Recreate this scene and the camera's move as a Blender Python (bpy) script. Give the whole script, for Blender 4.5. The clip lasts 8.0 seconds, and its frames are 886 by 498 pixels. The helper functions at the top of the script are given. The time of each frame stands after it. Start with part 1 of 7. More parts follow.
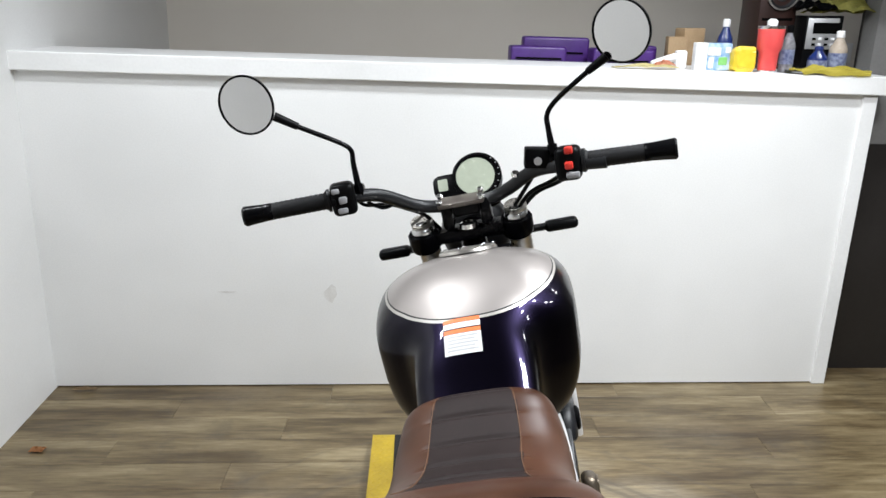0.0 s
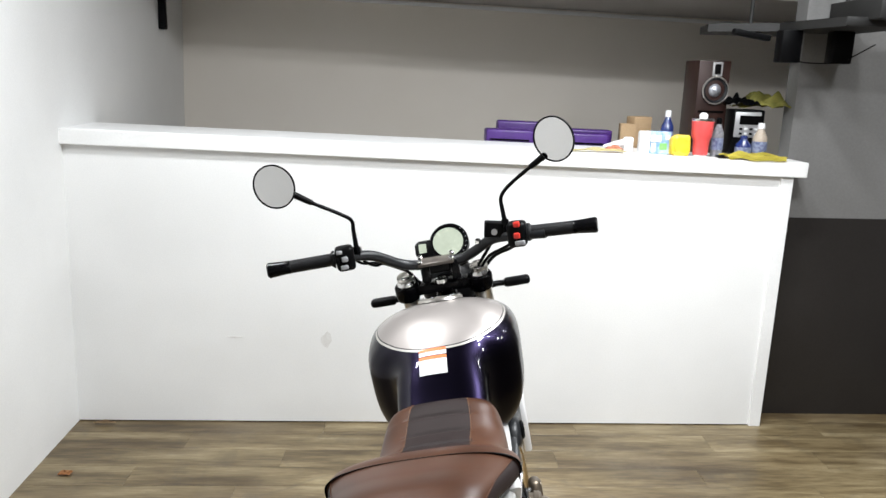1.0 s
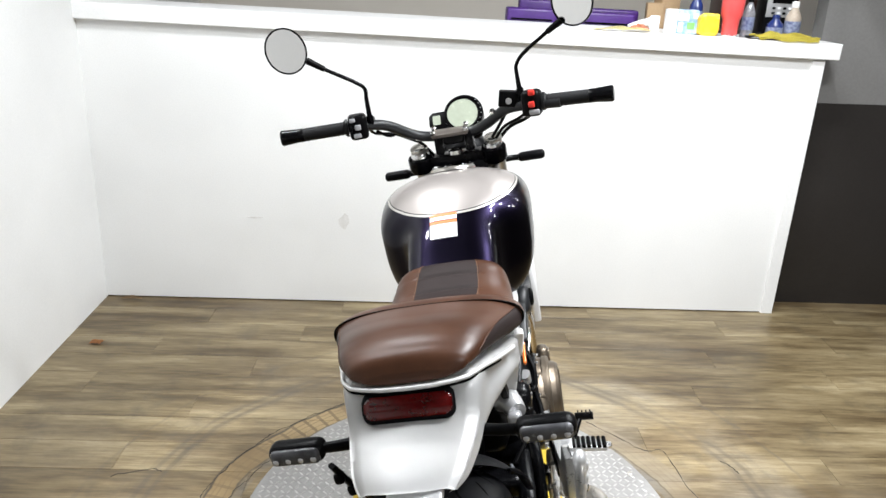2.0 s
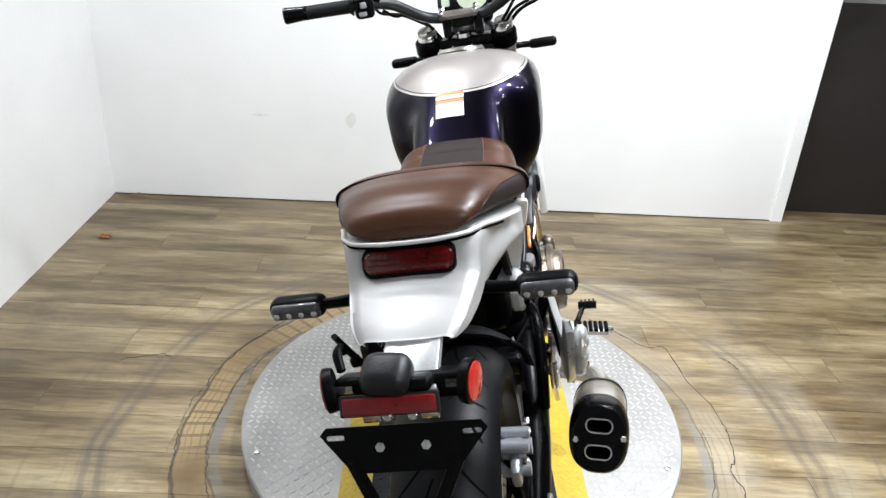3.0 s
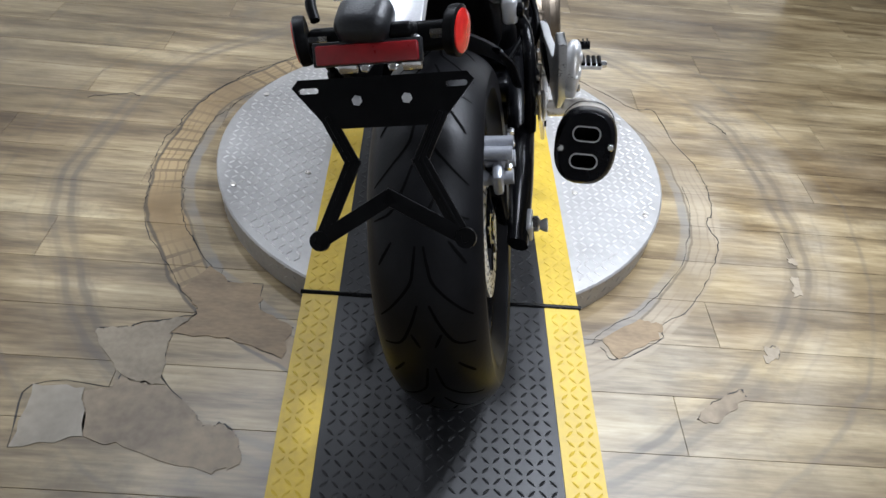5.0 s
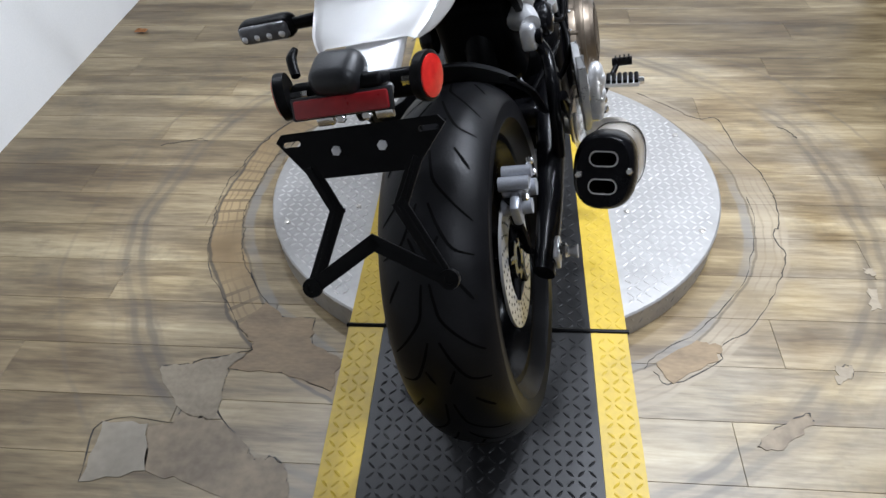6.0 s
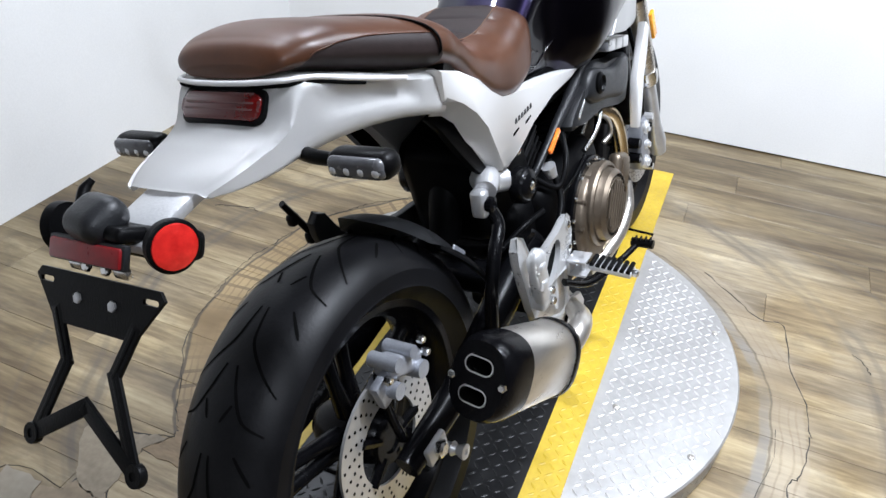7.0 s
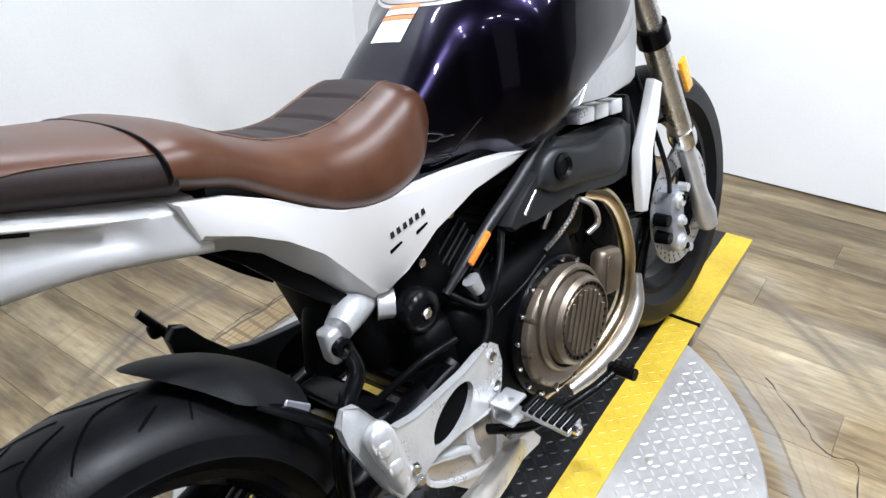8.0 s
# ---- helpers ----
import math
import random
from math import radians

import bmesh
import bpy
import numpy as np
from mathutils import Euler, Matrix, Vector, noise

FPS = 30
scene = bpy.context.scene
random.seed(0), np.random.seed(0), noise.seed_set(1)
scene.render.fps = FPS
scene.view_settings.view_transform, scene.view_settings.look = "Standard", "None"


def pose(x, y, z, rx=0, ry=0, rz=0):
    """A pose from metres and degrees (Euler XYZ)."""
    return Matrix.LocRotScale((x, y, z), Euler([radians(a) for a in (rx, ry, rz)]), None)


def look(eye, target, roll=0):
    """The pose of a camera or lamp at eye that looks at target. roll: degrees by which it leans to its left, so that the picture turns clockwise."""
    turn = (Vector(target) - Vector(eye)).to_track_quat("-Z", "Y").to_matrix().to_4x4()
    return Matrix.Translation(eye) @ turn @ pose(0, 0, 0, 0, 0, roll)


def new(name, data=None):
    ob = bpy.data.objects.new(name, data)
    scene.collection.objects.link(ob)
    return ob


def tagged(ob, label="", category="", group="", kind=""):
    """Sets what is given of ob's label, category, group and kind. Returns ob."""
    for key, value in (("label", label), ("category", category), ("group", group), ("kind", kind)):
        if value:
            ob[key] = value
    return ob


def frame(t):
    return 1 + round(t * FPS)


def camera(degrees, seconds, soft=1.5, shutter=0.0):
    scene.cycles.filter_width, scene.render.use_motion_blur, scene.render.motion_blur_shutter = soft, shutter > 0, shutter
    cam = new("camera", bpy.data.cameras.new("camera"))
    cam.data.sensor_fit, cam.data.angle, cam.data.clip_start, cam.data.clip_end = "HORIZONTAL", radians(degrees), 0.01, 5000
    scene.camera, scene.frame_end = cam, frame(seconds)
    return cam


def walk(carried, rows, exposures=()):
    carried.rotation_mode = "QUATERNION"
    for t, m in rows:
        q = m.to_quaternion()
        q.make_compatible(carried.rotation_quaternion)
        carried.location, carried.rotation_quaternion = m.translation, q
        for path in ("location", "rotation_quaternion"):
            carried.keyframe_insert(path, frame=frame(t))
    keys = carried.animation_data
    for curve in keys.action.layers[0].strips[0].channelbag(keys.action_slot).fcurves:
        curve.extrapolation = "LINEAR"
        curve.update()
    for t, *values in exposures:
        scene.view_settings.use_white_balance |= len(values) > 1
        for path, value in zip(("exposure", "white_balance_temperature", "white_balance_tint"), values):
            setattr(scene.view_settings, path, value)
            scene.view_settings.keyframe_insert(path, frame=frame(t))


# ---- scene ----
cam = camera(62.9, 8.0)
PATH = [
    (0, (-0.172, -0.604, 1.54), (-0.115, 1.298, 0.924), 0.5),
    (0.2, (-0.182, -0.726, 1.558), (-0.147, 1.186, 1.004), 0.4),
    (0.5, (-0.187, -0.927, 1.6), (-0.153, 1.005, 1.084), 4.3),
    (0.7, (-0.174, -0.997, 1.638), (-0.120, 0.964, 1.146), 2.0),
    (1, (-0.158, -1.052, 1.658), (-0.07, 0.893, 1.198), 1.6),
    (1.5, (-0.143, -1.068, 1.616), (-0.091, 0.843, 1.029), 2.6),
    (1.7, (-0.138, -1.076, 1.599), (-0.101, 0.817, 0.955), 1.9),
    (2.8, (-0.112, -1.1, 1.505), (-0.096, 0.695, 0.624), 2.4),
    (3, (-0.115, -1.106, 1.479), (-0.101, 0.672, 0.563), 2.6),
    (3.5, (-0.12, -1.123, 1.41), (-0.066, 0.56, 0.33), 4.7),
    (4, (-0.117, -1.132, 1.354), (-0.043, 0.464, 0.15), 5.6),
    (4.5, (-0.111, -1.145, 1.305), (-0.023, 0.362, -0.007), 6.6),
    (4.7, (-0.108, -1.15, 1.292), (-0.016, 0.322, -0.059), 6.9),
    (5.8, (-0.053, -1.145, 1.312), (-0.052, 0.342, -0.026), 1.2),
    (6, (0.028, -1.126, 1.322), (-0.153, 0.364, 0.001), -3.2),
    (6.3, (0.214, -1.098, 1.369), (-0.137, 0.510, 0.238), 1.8),
    (6.5, (0.286, -1.07, 1.396), (-0.258, 0.475, 0.249), -0.5),
    (6.6, (0.314, -1.039, 1.392), (-0.277, 0.499, 0.258), -0.4),
    (6.8, (0.364, -0.954, 1.360), (-0.269, 0.564, 0.211), -0.7),
    (7, (0.41, -0.834, 1.351), (-0.215, 0.687, 0.213), 2.5),
    (7.2, (0.443, -0.708, 1.371), (-0.134, 0.796, 0.196), 0.2),
    (7.4, (0.477, -0.603, 1.363), (-0.124, 0.886, 0.188), -1.9),
    (7.5, (0.503, -0.564, 1.357), (-0.176, 0.914, 0.193), -3.6),
    (7.7, (0.550, -0.457, 1.341), (-0.281, 0.954, 0.216), -4.4),
    (8, (0.612, -0.299, 1.346), (-0.375, 1.02, 0.211), -2.8),
]
walk(cam, [(t, look(eye, target, roll)) for t, eye, target, roll in PATH],
     exposures=((0.0, -0.46, 6400, 10), (0.5, -0.33, 6450, 10), (1.0, -0.20, 6500, 10), (1.5, -0.10, 6500, 10), (3.0, -0.04, 6350, 10), (4.0, -0.06, 6050, 11),
                (4.5, -0.10, 5950, 12), (6.0, -0.24, 5960, 12), (6.5, -0.15, 5960, 12), (7.0, -0.06, 5980, 12), (8.0, 0.0, 6040, 12)))


# ---- world, lamps, exposure ----
world = bpy.data.worlds.new("world")
world.use_nodes = True
world.node_tree.nodes["Background"].inputs[0].default_value = (0.9, 0.95, 1.0, 1)
world.node_tree.nodes["Background"].inputs[1].default_value = 0.05
scene.world = world
scene.view_settings.exposure = 0.0


def area_lamp(name, place, size_x, size_y, watts, colour=(1, 0.97, 0.92), spread=180):
    data = bpy.data.lights.new(name, "AREA")
    data.shape, data.size, data.size_y, data.energy, data.color = "RECTANGLE", size_x, size_y, watts, colour
    data.spread = radians(spread)
    ob = new(name, data)
    ob.location = place
    return ob


CEILING = 2.75
LAMPS = [(0.85, -1.6, 21), (1.85, -1.6, 18), (-0.85, 1.35, 30), (-1.25, 0.75, 18)]
for lx, ly, watts in ((0.85, 1.45, 46), (0.85, 0.35, 68), (1.85, 1.45, 19), (1.85, 0.35, 20)):  # twin downlights
    LAMPS += [(lx - 0.16, ly, watts / 2), (lx + 0.16, ly + 0.05, watts / 2)]
for lx, ly, watts in LAMPS:
    area_lamp("ceiling_lamp", (lx, ly, CEILING - 0.062), 0.10, 0.10, watts, (0.94, 0.972, 1.0), 150 if lx > 0 and abs(ly) < 1 else 180)


# ---- materials ----
def noise_mix(name, dark, light, scale=8.0, rough=0.5, metal=0.0, bump=0.0, fine=90.0, stretch=(1, 1, 1), coat=0.0,
              rough_span=0.12, fine_amount=0.35, bump_scale=None, spec=0.5):
    """A surface whose colour drifts between two tones at a broad and a fine scale, with matching gloss and relief."""
    m = bpy.data.materials.new(name)
    m.use_nodes = True
    n, l = m.node_tree.nodes, m.node_tree.links
    b = n["Principled BSDF"]
    tc = n.new("ShaderNodeTexCoord")
    mp = n.new("ShaderNodeMapping")
    mp.inputs["Scale"].default_value = stretch
    l.new(tc.outputs["Object"], mp.inputs[0])
    broad, grain = n.new("ShaderNodeTexNoise"), n.new("ShaderNodeTexNoise")
    broad.inputs["Scale"].default_value, broad.inputs["Detail"].default_value = scale, 5
    grain.inputs["Scale"].default_value, grain.inputs["Detail"].default_value = fine, 4
    for q in (broad, grain):
        l.new(mp.outputs[0], q.inputs["Vector"])
    mix = n.new("ShaderNodeMix")
    mix.inputs[0].default_value = fine_amount
    l.new(broad.outputs[0], mix.inputs[2])
    l.new(grain.outputs[0], mix.inputs[3])
    ramp = n.new("ShaderNodeValToRGB")
    ramp.color_ramp.elements[0].position, ramp.color_ramp.elements[1].position = 0.32, 0.68
    ramp.color_ramp.elements[0].color, ramp.color_ramp.elements[1].color = (*dark, 1), (*light, 1)
    l.new(mix.outputs[0], ramp.inputs[0])
    l.new(ramp.outputs[0], b.inputs["Base Color"])
    rr = n.new("ShaderNodeMapRange")
    rr.inputs[3].default_value, rr.inputs[4].default_value = max(0.02, rough - rough_span), min(1, rough + rough_span)
    l.new(mix.outputs[0], rr.inputs[0])
    l.new(rr.outputs[0], b.inputs["Roughness"])
    b.inputs["Metallic"].default_value = metal
    b.inputs["Specular IOR Level"].default_value = spec
    b.inputs["Coat Weight"].default_value = coat
    b.inputs["Coat Roughness"].default_value = 0.04
    if bump:
        bp = n.new("ShaderNodeBump")
        bp.inputs["Strength"].default_value, bp.inputs["Distance"].default_value = bump, 0.002
        if bump_scale:
            vo = n.new("ShaderNodeTexVoronoi")
            vo.inputs["Scale"].default_value = bump_scale
            l.new(mp.outputs[0], vo.inputs["Vector"])
            l.new(vo.outputs[0], bp.inputs["Height"])
        else:
            l.new(grain.outputs[0], bp.inputs["Height"])
        l.new(bp.outputs[0], b.inputs["Normal"])
    return m


WALL = noise_mix("white_wall_paint", (0.74, 0.74, 0.73), (0.84, 0.84, 0.83), 1.6, 0.5, bump=0.12, fine=160)
TRIM = noise_mix("white_trim_paint", (0.76, 0.76, 0.75), (0.85, 0.85, 0.84), 3, 0.35, bump=0.05)
BACK_WALL = noise_mix("beige_wall_paint", (0.74, 0.685, 0.605), (0.80, 0.75, 0.68), 1.2, 0.6, bump=0.1, fine=140)
CEIL = noise_mix("ceiling_paint", (0.42, 0.40, 0.38), (0.5, 0.48, 0.46), 2, 0.7, bump=0.1)
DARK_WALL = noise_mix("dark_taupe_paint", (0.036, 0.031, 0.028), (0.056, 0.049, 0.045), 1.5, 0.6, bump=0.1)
RUBBER = noise_mix("tyre_rubber", (0.0026, 0.0026, 0.0030), (0.0054, 0.0054, 0.0062), 14, 0.40, bump=0.12, fine=220, spec=0.14)
BLACK_PLASTIC = noise_mix("black_plastic", (0.0016, 0.0016, 0.0018), (0.0036, 0.0036, 0.004), 20, 0.36, bump=0.15, fine=400, spec=0.08)
GREY_PLASTIC = noise_mix("dark_grey_plastic", (0.008, 0.0085, 0.0095), (0.014, 0.0145, 0.016), 20, 0.38, bump=0.2, fine=400, spec=0.3)
BLACK_METAL = noise_mix("black_painted_metal", (0.0014, 0.0014, 0.0018), (0.0034, 0.0034, 0.004), 12, 0.24, spec=0.11)
ALLOY = noise_mix("cast_aluminium", (0.42, 0.42, 0.43), (0.56, 0.56, 0.56), 20, 0.34, metal=0.6, bump=0.2, fine=300)
BRIGHT = noise_mix("polished_steel", (0.62, 0.62, 0.62), (0.78, 0.78, 0.77), 20, 0.18, metal=1.0, rough_span=0.08)
BRUSHED = noise_mix("brushed_steel", (0.52, 0.49, 0.45), (0.68, 0.65, 0.60), 6, 0.3, metal=0.9, stretch=(6, 1, 6), fine=120)
BRONZE = noise_mix("bronze_engine_cover", (0.130, 0.104, 0.078), (0.205, 0.168, 0.128), 18, 0.40, metal=0.85, bump=0.15, fine=350)
SILVER_PAINT = noise_mix("silver_white_paint", (0.72, 0.713, 0.704), (0.76, 0.753, 0.744), 10, 0.45, metal=0.4, coat=0.12, fine=800, rough_span=0.03)
LEATHER = noise_mix("brown_leather", (0.038, 0.0145, 0.0072), (0.082, 0.033, 0.0162), 7, 0.38, bump=0.02, fine=120, bump_scale=500, spec=0.32, fine_amount=0.12)
DARK_LEATHER = noise_mix("dark_brown_leather", (0.0125, 0.0080, 0.0074), (0.024, 0.0158, 0.0148), 9, 0.58, bump=0.06, fine=160, bump_scale=500, spec=0.2)
YELLOW = noise_mix("worn_yellow_paint", (0.38, 0.26, 0.013), (0.58, 0.40, 0.026), 6, 0.5, bump=0.1, fine=70)
STEEL_PLATE = noise_mix("worn_steel_plate", (0.33, 0.320, 0.308), (0.46, 0.450, 0.436), 5, 0.40, metal=0.55, fine=60, bump=0.1)
BLACK_PLATE = noise_mix("black_tread_plate", (0.004, 0.004, 0.0044), (0.014, 0.014, 0.0146), 4, 0.40, fine=80, bump=0.1, spec=0.25)
LUG_STEEL = noise_mix("rubbed_lug_steel", (0.50, 0.485, 0.47), (0.64, 0.625, 0.61), 9, 0.40, metal=0.6)
CALIPER_GREY = noise_mix("blue_grey_cast_alloy", (0.26, 0.27, 0.30), (0.40, 0.41, 0.44), 20, 0.36, metal=0.6, bump=0.2, fine=300)
POLISHED = noise_mix("polished_cast_alloy", (0.50, 0.50, 0.50), (0.64, 0.64, 0.635), 16, 0.30, metal=0.55, bump=0.1, fine=250)
DISC_STEEL = noise_mix("ground_disc_steel", (0.44, 0.43, 0.42), (0.56, 0.55, 0.54), 20, 0.38, metal=0.7)
RED_STRIP = noise_mix("red_strip_plastic", (0.13, 0.005, 0.007), (0.21, 0.008, 0.010), 60, 0.3)
RED_LENS = noise_mix("red_lens", (0.052, 0.002, 0.002), (0.095, 0.004, 0.004), 60, 0.15, coat=0.6, fine=300)
RED_REFLECTOR = noise_mix("bright_red_reflector", (0.42, 0.010, 0.008), (0.60, 0.02, 0.014), 90, 0.2, coat=0.6)
ORANGE = noise_mix("orange_reflector", (0.80, 0.16, 0.02), (0.95, 0.24, 0.03), 90, 0.25, coat=0.4)
AMBER = noise_mix("amber_reflector", (0.70, 0.28, 0.01), (0.9, 0.40, 0.02), 90, 0.25, coat=0.4)
DARK_GAP = noise_mix("soot_black", (0.0008, 0.0008, 0.0008), (0.002, 0.002, 0.002), 30, 0.8, spec=0.04)
ENGINE_BLACK = noise_mix("dull_engine_black", (0.0008, 0.0008, 0.001), (0.0022, 0.0022, 0.0025), 14, 0.45, spec=0.05)


# ---- mesh helpers ----
def part(name, bm, material, parent=None, label="", smooth=40):
    """Links a bmesh as one mesh object, under a thing or a part."""
    me = bpy.data.meshes.new(name)
    bmesh.ops.recalc_face_normals(bm, faces=bm.faces[:])
    bm.to_mesh(me)
    bm.free()
    for one in material if isinstance(material, (list, tuple)) else (material,):
        me.materials.append(one)
    if smooth:
        me.shade_smooth()
        me.set_sharp_from_angle(angle=radians(smooth))
    ob = new(name, me)
    if parent:
        ob.parent = parent
    if label:
        ob["label"] = label
    return ob


def box(bm, centre, size, m=None, bevel=0.0, segments=2):
    r = bmesh.ops.create_cube(bm, size=1.0)
    vs = r["verts"]
    for v in vs:
        v.co = Vector((v.co.x * size[0], v.co.y * size[1], v.co.z * size[2]))
    if bevel:
        es = list({e for v in vs for e in v.link_edges})
        out = bmesh.ops.bevel(bm, geom=vs + es, offset=bevel, segments=segments, affect="EDGES", profile=0.5)
        vs = list({v for f in out["faces"] for v in f.verts} | {v for v in vs if v.is_valid})
        seen, stack = set(vs), list(vs)
        while stack:
            for e in stack.pop().link_edges:
                for w in e.verts:
                    if w not in seen:
                        seen.add(w)
                        stack.append(w)
        vs = list(seen)
    mm = Matrix.Translation(centre) @ (m if m else Matrix())
    for v in vs:
        v.co = mm @ v.co
    return bm


def rings(bm, loops, closed=True, caps=True):
    """Skins a row of equal rings of points."""
    rows = [[bm.verts.new(p) for p in ring] for ring in loops]
    k = len(rows[0])
    for a, b in zip(rows, rows[1:]):
        for i in range(k if closed else k - 1):
            j = (i + 1) % k
            bm.faces.new((a[i], a[j], b[j], b[i]))
    if caps and closed:
        bm.faces.new(rows[0][::-1])
        bm.faces.new(rows[-1])
    return bm


def spline(points, steps=8):
    """Catmull-Rom through the points."""
    p = [Vector(q) for q in points]
    p = [2 * p[0] - p[1]] + p + [2 * p[-1] - p[-2]]
    out = []
    for a, b, c, d in zip(p, p[1:], p[2:], p[3:]):
        for i in range(steps):
            t = i / steps
            out.append(0.5 * ((2 * b) + (c - a) * t + (2 * a - 5 * b + 4 * c - d) * t * t + (3 * b - a - 3 * c + d) * t ** 3))
    out.append(p[-2])
    return out


def tube(bm, points, radius, sides=12, steps=8, flat=1.0):
    """A round bar along a smooth line; radius may be a list with one value a point."""
    line = spline(points, steps) if steps else [Vector(p) for p in points]
    rad = radius if isinstance(radius, (list, tuple)) else [radius] * len(points)
    loops, up = [], None
    for i, p in enumerate(line):
        d = (line[min(i + 1, len(line) - 1)] - line[max(i - 1, 0)]).normalized()
        if up is None:
            up = d.orthogonal().normalized()
        up = (up - d * up.dot(d)).normalized()
        side = d.cross(up)
        u = i / (len(line) - 1) * (len(points) - 1)
        k = min(int(u), len(points) - 2)
        r = rad[k] + (rad[k + 1] - rad[k]) * (u - k)
        loops.append([p + (up * math.cos(a) * flat + side * math.sin(a)) * r for a in (2 * math.pi * s / sides for s in range(sides))])
    return rings(bm, loops)


def cyl(bm, a, b, ra, rb=None, sides=24):
    return tube(bm, [a, b], [ra, ra if rb is None else rb], sides, 1)


def lathe(bm, profile, m=None, sides=48, cap=False):
    """Turns a profile of (radius, height) about the x axis."""
    m = m if m else Matrix()
    loops = []
    for s in range(sides):
        a = 2 * math.pi * s / sides
        loops.append([m @ Vector((h, r * math.cos(a), r * math.sin(a))) for r, h in profile])
    loops.append(loops[0])
    rows = [[bm.verts.new(p) for p in ring] for ring in loops[:-1]]
    rows.append(rows[0])
    for a, b in zip(rows, rows[1:]):
        for i in range(len(profile) - 1):
            bm.faces.new((a[i], a[i + 1], b[i + 1], b[i]))
    if cap:
        bm.faces.new([r[0] for r in rows[:-1]])
        bm.faces.new([r[-1] for r in rows[:-1]])
    return bm


def plate(bm, outline, thickness, m=None, bevel=0.0):
    """A flat plate with the outline in x, y, of the given thickness along z about 0."""
    m = m if m else Matrix()
    lo = [bm.verts.new(m @ Vector((x, y, -thickness / 2))) for x, y in outline]
    hi = [bm.verts.new(m @ Vector((x, y, thickness / 2))) for x, y in outline]
    k = len(outline)
    fs = [bm.faces.new(lo[::-1]), bm.faces.new(hi)]
    for i in range(k):
        fs.append(bm.faces.new((lo[i], lo[(i + 1) % k], hi[(i + 1) % k], hi[i])))
    if bevel:
        es = list({e for f in fs[:2] for e in f.edges})
        bmesh.ops.bevel(bm, geom=es, offset=bevel, segments=2, affect="EDGES", profile=0.5)
    return bm


def holed_plate(bm, outline, holes, thickness, m=None):
    """A flat plate with holes cut right through it."""
    m = m if m else Matrix()
    for z in (-thickness / 2, thickness / 2):
        edges = []
        for loop in (outline, *holes):
            vs = [bm.verts.new((x, y, z)) for x, y in loop]
            edges += [bm.edges.new((vs[i], vs[(i + 1) % len(vs)])) for i in range(len(vs))]
        bmesh.ops.triangle_fill(bm, edges=edges, use_beauty=True)
    for loop in (outline, *holes):
        lo = [bm.verts.new((x, y, -thickness / 2)) for x, y in loop]
        hi = [bm.verts.new((x, y, thickness / 2)) for x, y in loop]
        for i in range(len(loop)):
            j = (i + 1) % len(loop)
            bm.faces.new((lo[i], lo[j], hi[j], hi[i]))
    bmesh.ops.remove_doubles(bm, verts=bm.verts[:], dist=1e-6)
    for v in bm.verts:
        v.co = m @ v.co
    return bm


def curve(table):
    """A smooth function through (x, y) pairs."""
    xs = np.array([a for a, _ in table], float)
    ys = np.array([b for _, b in table], float)
    d = np.gradient(ys, xs)

    def f(x):
        if x <= xs[0]:
            return float(ys[0])
        if x >= xs[-1]:
            return float(ys[-1])
        i = int(np.searchsorted(xs, x)) - 1
        h = xs[i + 1] - xs[i]
        t = (x - xs[i]) / h
        return float((2 * t ** 3 - 3 * t * t + 1) * ys[i] + (t ** 3 - 2 * t * t + t) * h * d[i]
                     + (3 * t * t - 2 * t ** 3) * ys[i + 1] + (t ** 3 - t * t) * h * d[i + 1])
    return f


YZX = Matrix(((0, 0, 1, 0), (1, 0, 0, 0), (0, 1, 0, 0), (0, 0, 0, 1)))  # plate x, y -> bike y, z; thickness -> x


def side_plate(bm, outline, x, thickness, bevel=0.0):
    return plate(bm, outline, thickness, Matrix.Translation((x, 0, 0)) @ YZX, bevel)


def bolt(bm, place, axis, r=0.007, h=0.006):
    p, d = Vector(place), Vector(axis).normalized()
    tube(bm, [p, p + d * h * 0.75, p + d * h], [r, r, r * 0.7], 6, 1)
    return bm


# ---- the room ----
DARK_CEIL = noise_mix("dark_ceiling_paint", (0.060, 0.058, 0.055), (0.090, 0.087, 0.083), 2, 0.7, bump=0.1)
# lit upper tone of the end wall, put into its colour
END_WALL_LIT = noise_mix("end_wall_lit_grey", (0.14, 0.137, 0.133), (0.19, 0.187, 0.182), 1.4, 0.6, bump=0.1)
FRONT_WALL = noise_mix("pale_grey_paint", (0.58, 0.575, 0.565), (0.66, 0.655, 0.645), 1.5, 0.6, bump=0.1)
# lower part of that same wall, with its shade put into the colour
END_WALL_SHADED = noise_mix("end_wall_shaded_brown", (0.014, 0.012, 0.0112), (0.024, 0.021, 0.0195), 1.4, 0.42, bump=0.1)


def solid(name, bm, material, label, category, kind="structure", smooth=0):
    return tagged(part(name, bm, material, None, "", smooth), label, category, "", kind)


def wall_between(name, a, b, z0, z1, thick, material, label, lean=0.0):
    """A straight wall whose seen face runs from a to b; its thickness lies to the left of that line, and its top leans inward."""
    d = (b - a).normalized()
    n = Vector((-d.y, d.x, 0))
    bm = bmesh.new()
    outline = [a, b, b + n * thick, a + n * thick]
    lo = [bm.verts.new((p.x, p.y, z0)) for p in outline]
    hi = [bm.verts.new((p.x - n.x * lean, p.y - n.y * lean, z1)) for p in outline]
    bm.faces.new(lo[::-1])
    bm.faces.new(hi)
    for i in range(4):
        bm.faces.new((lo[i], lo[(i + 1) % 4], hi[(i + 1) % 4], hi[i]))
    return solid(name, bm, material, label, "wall")


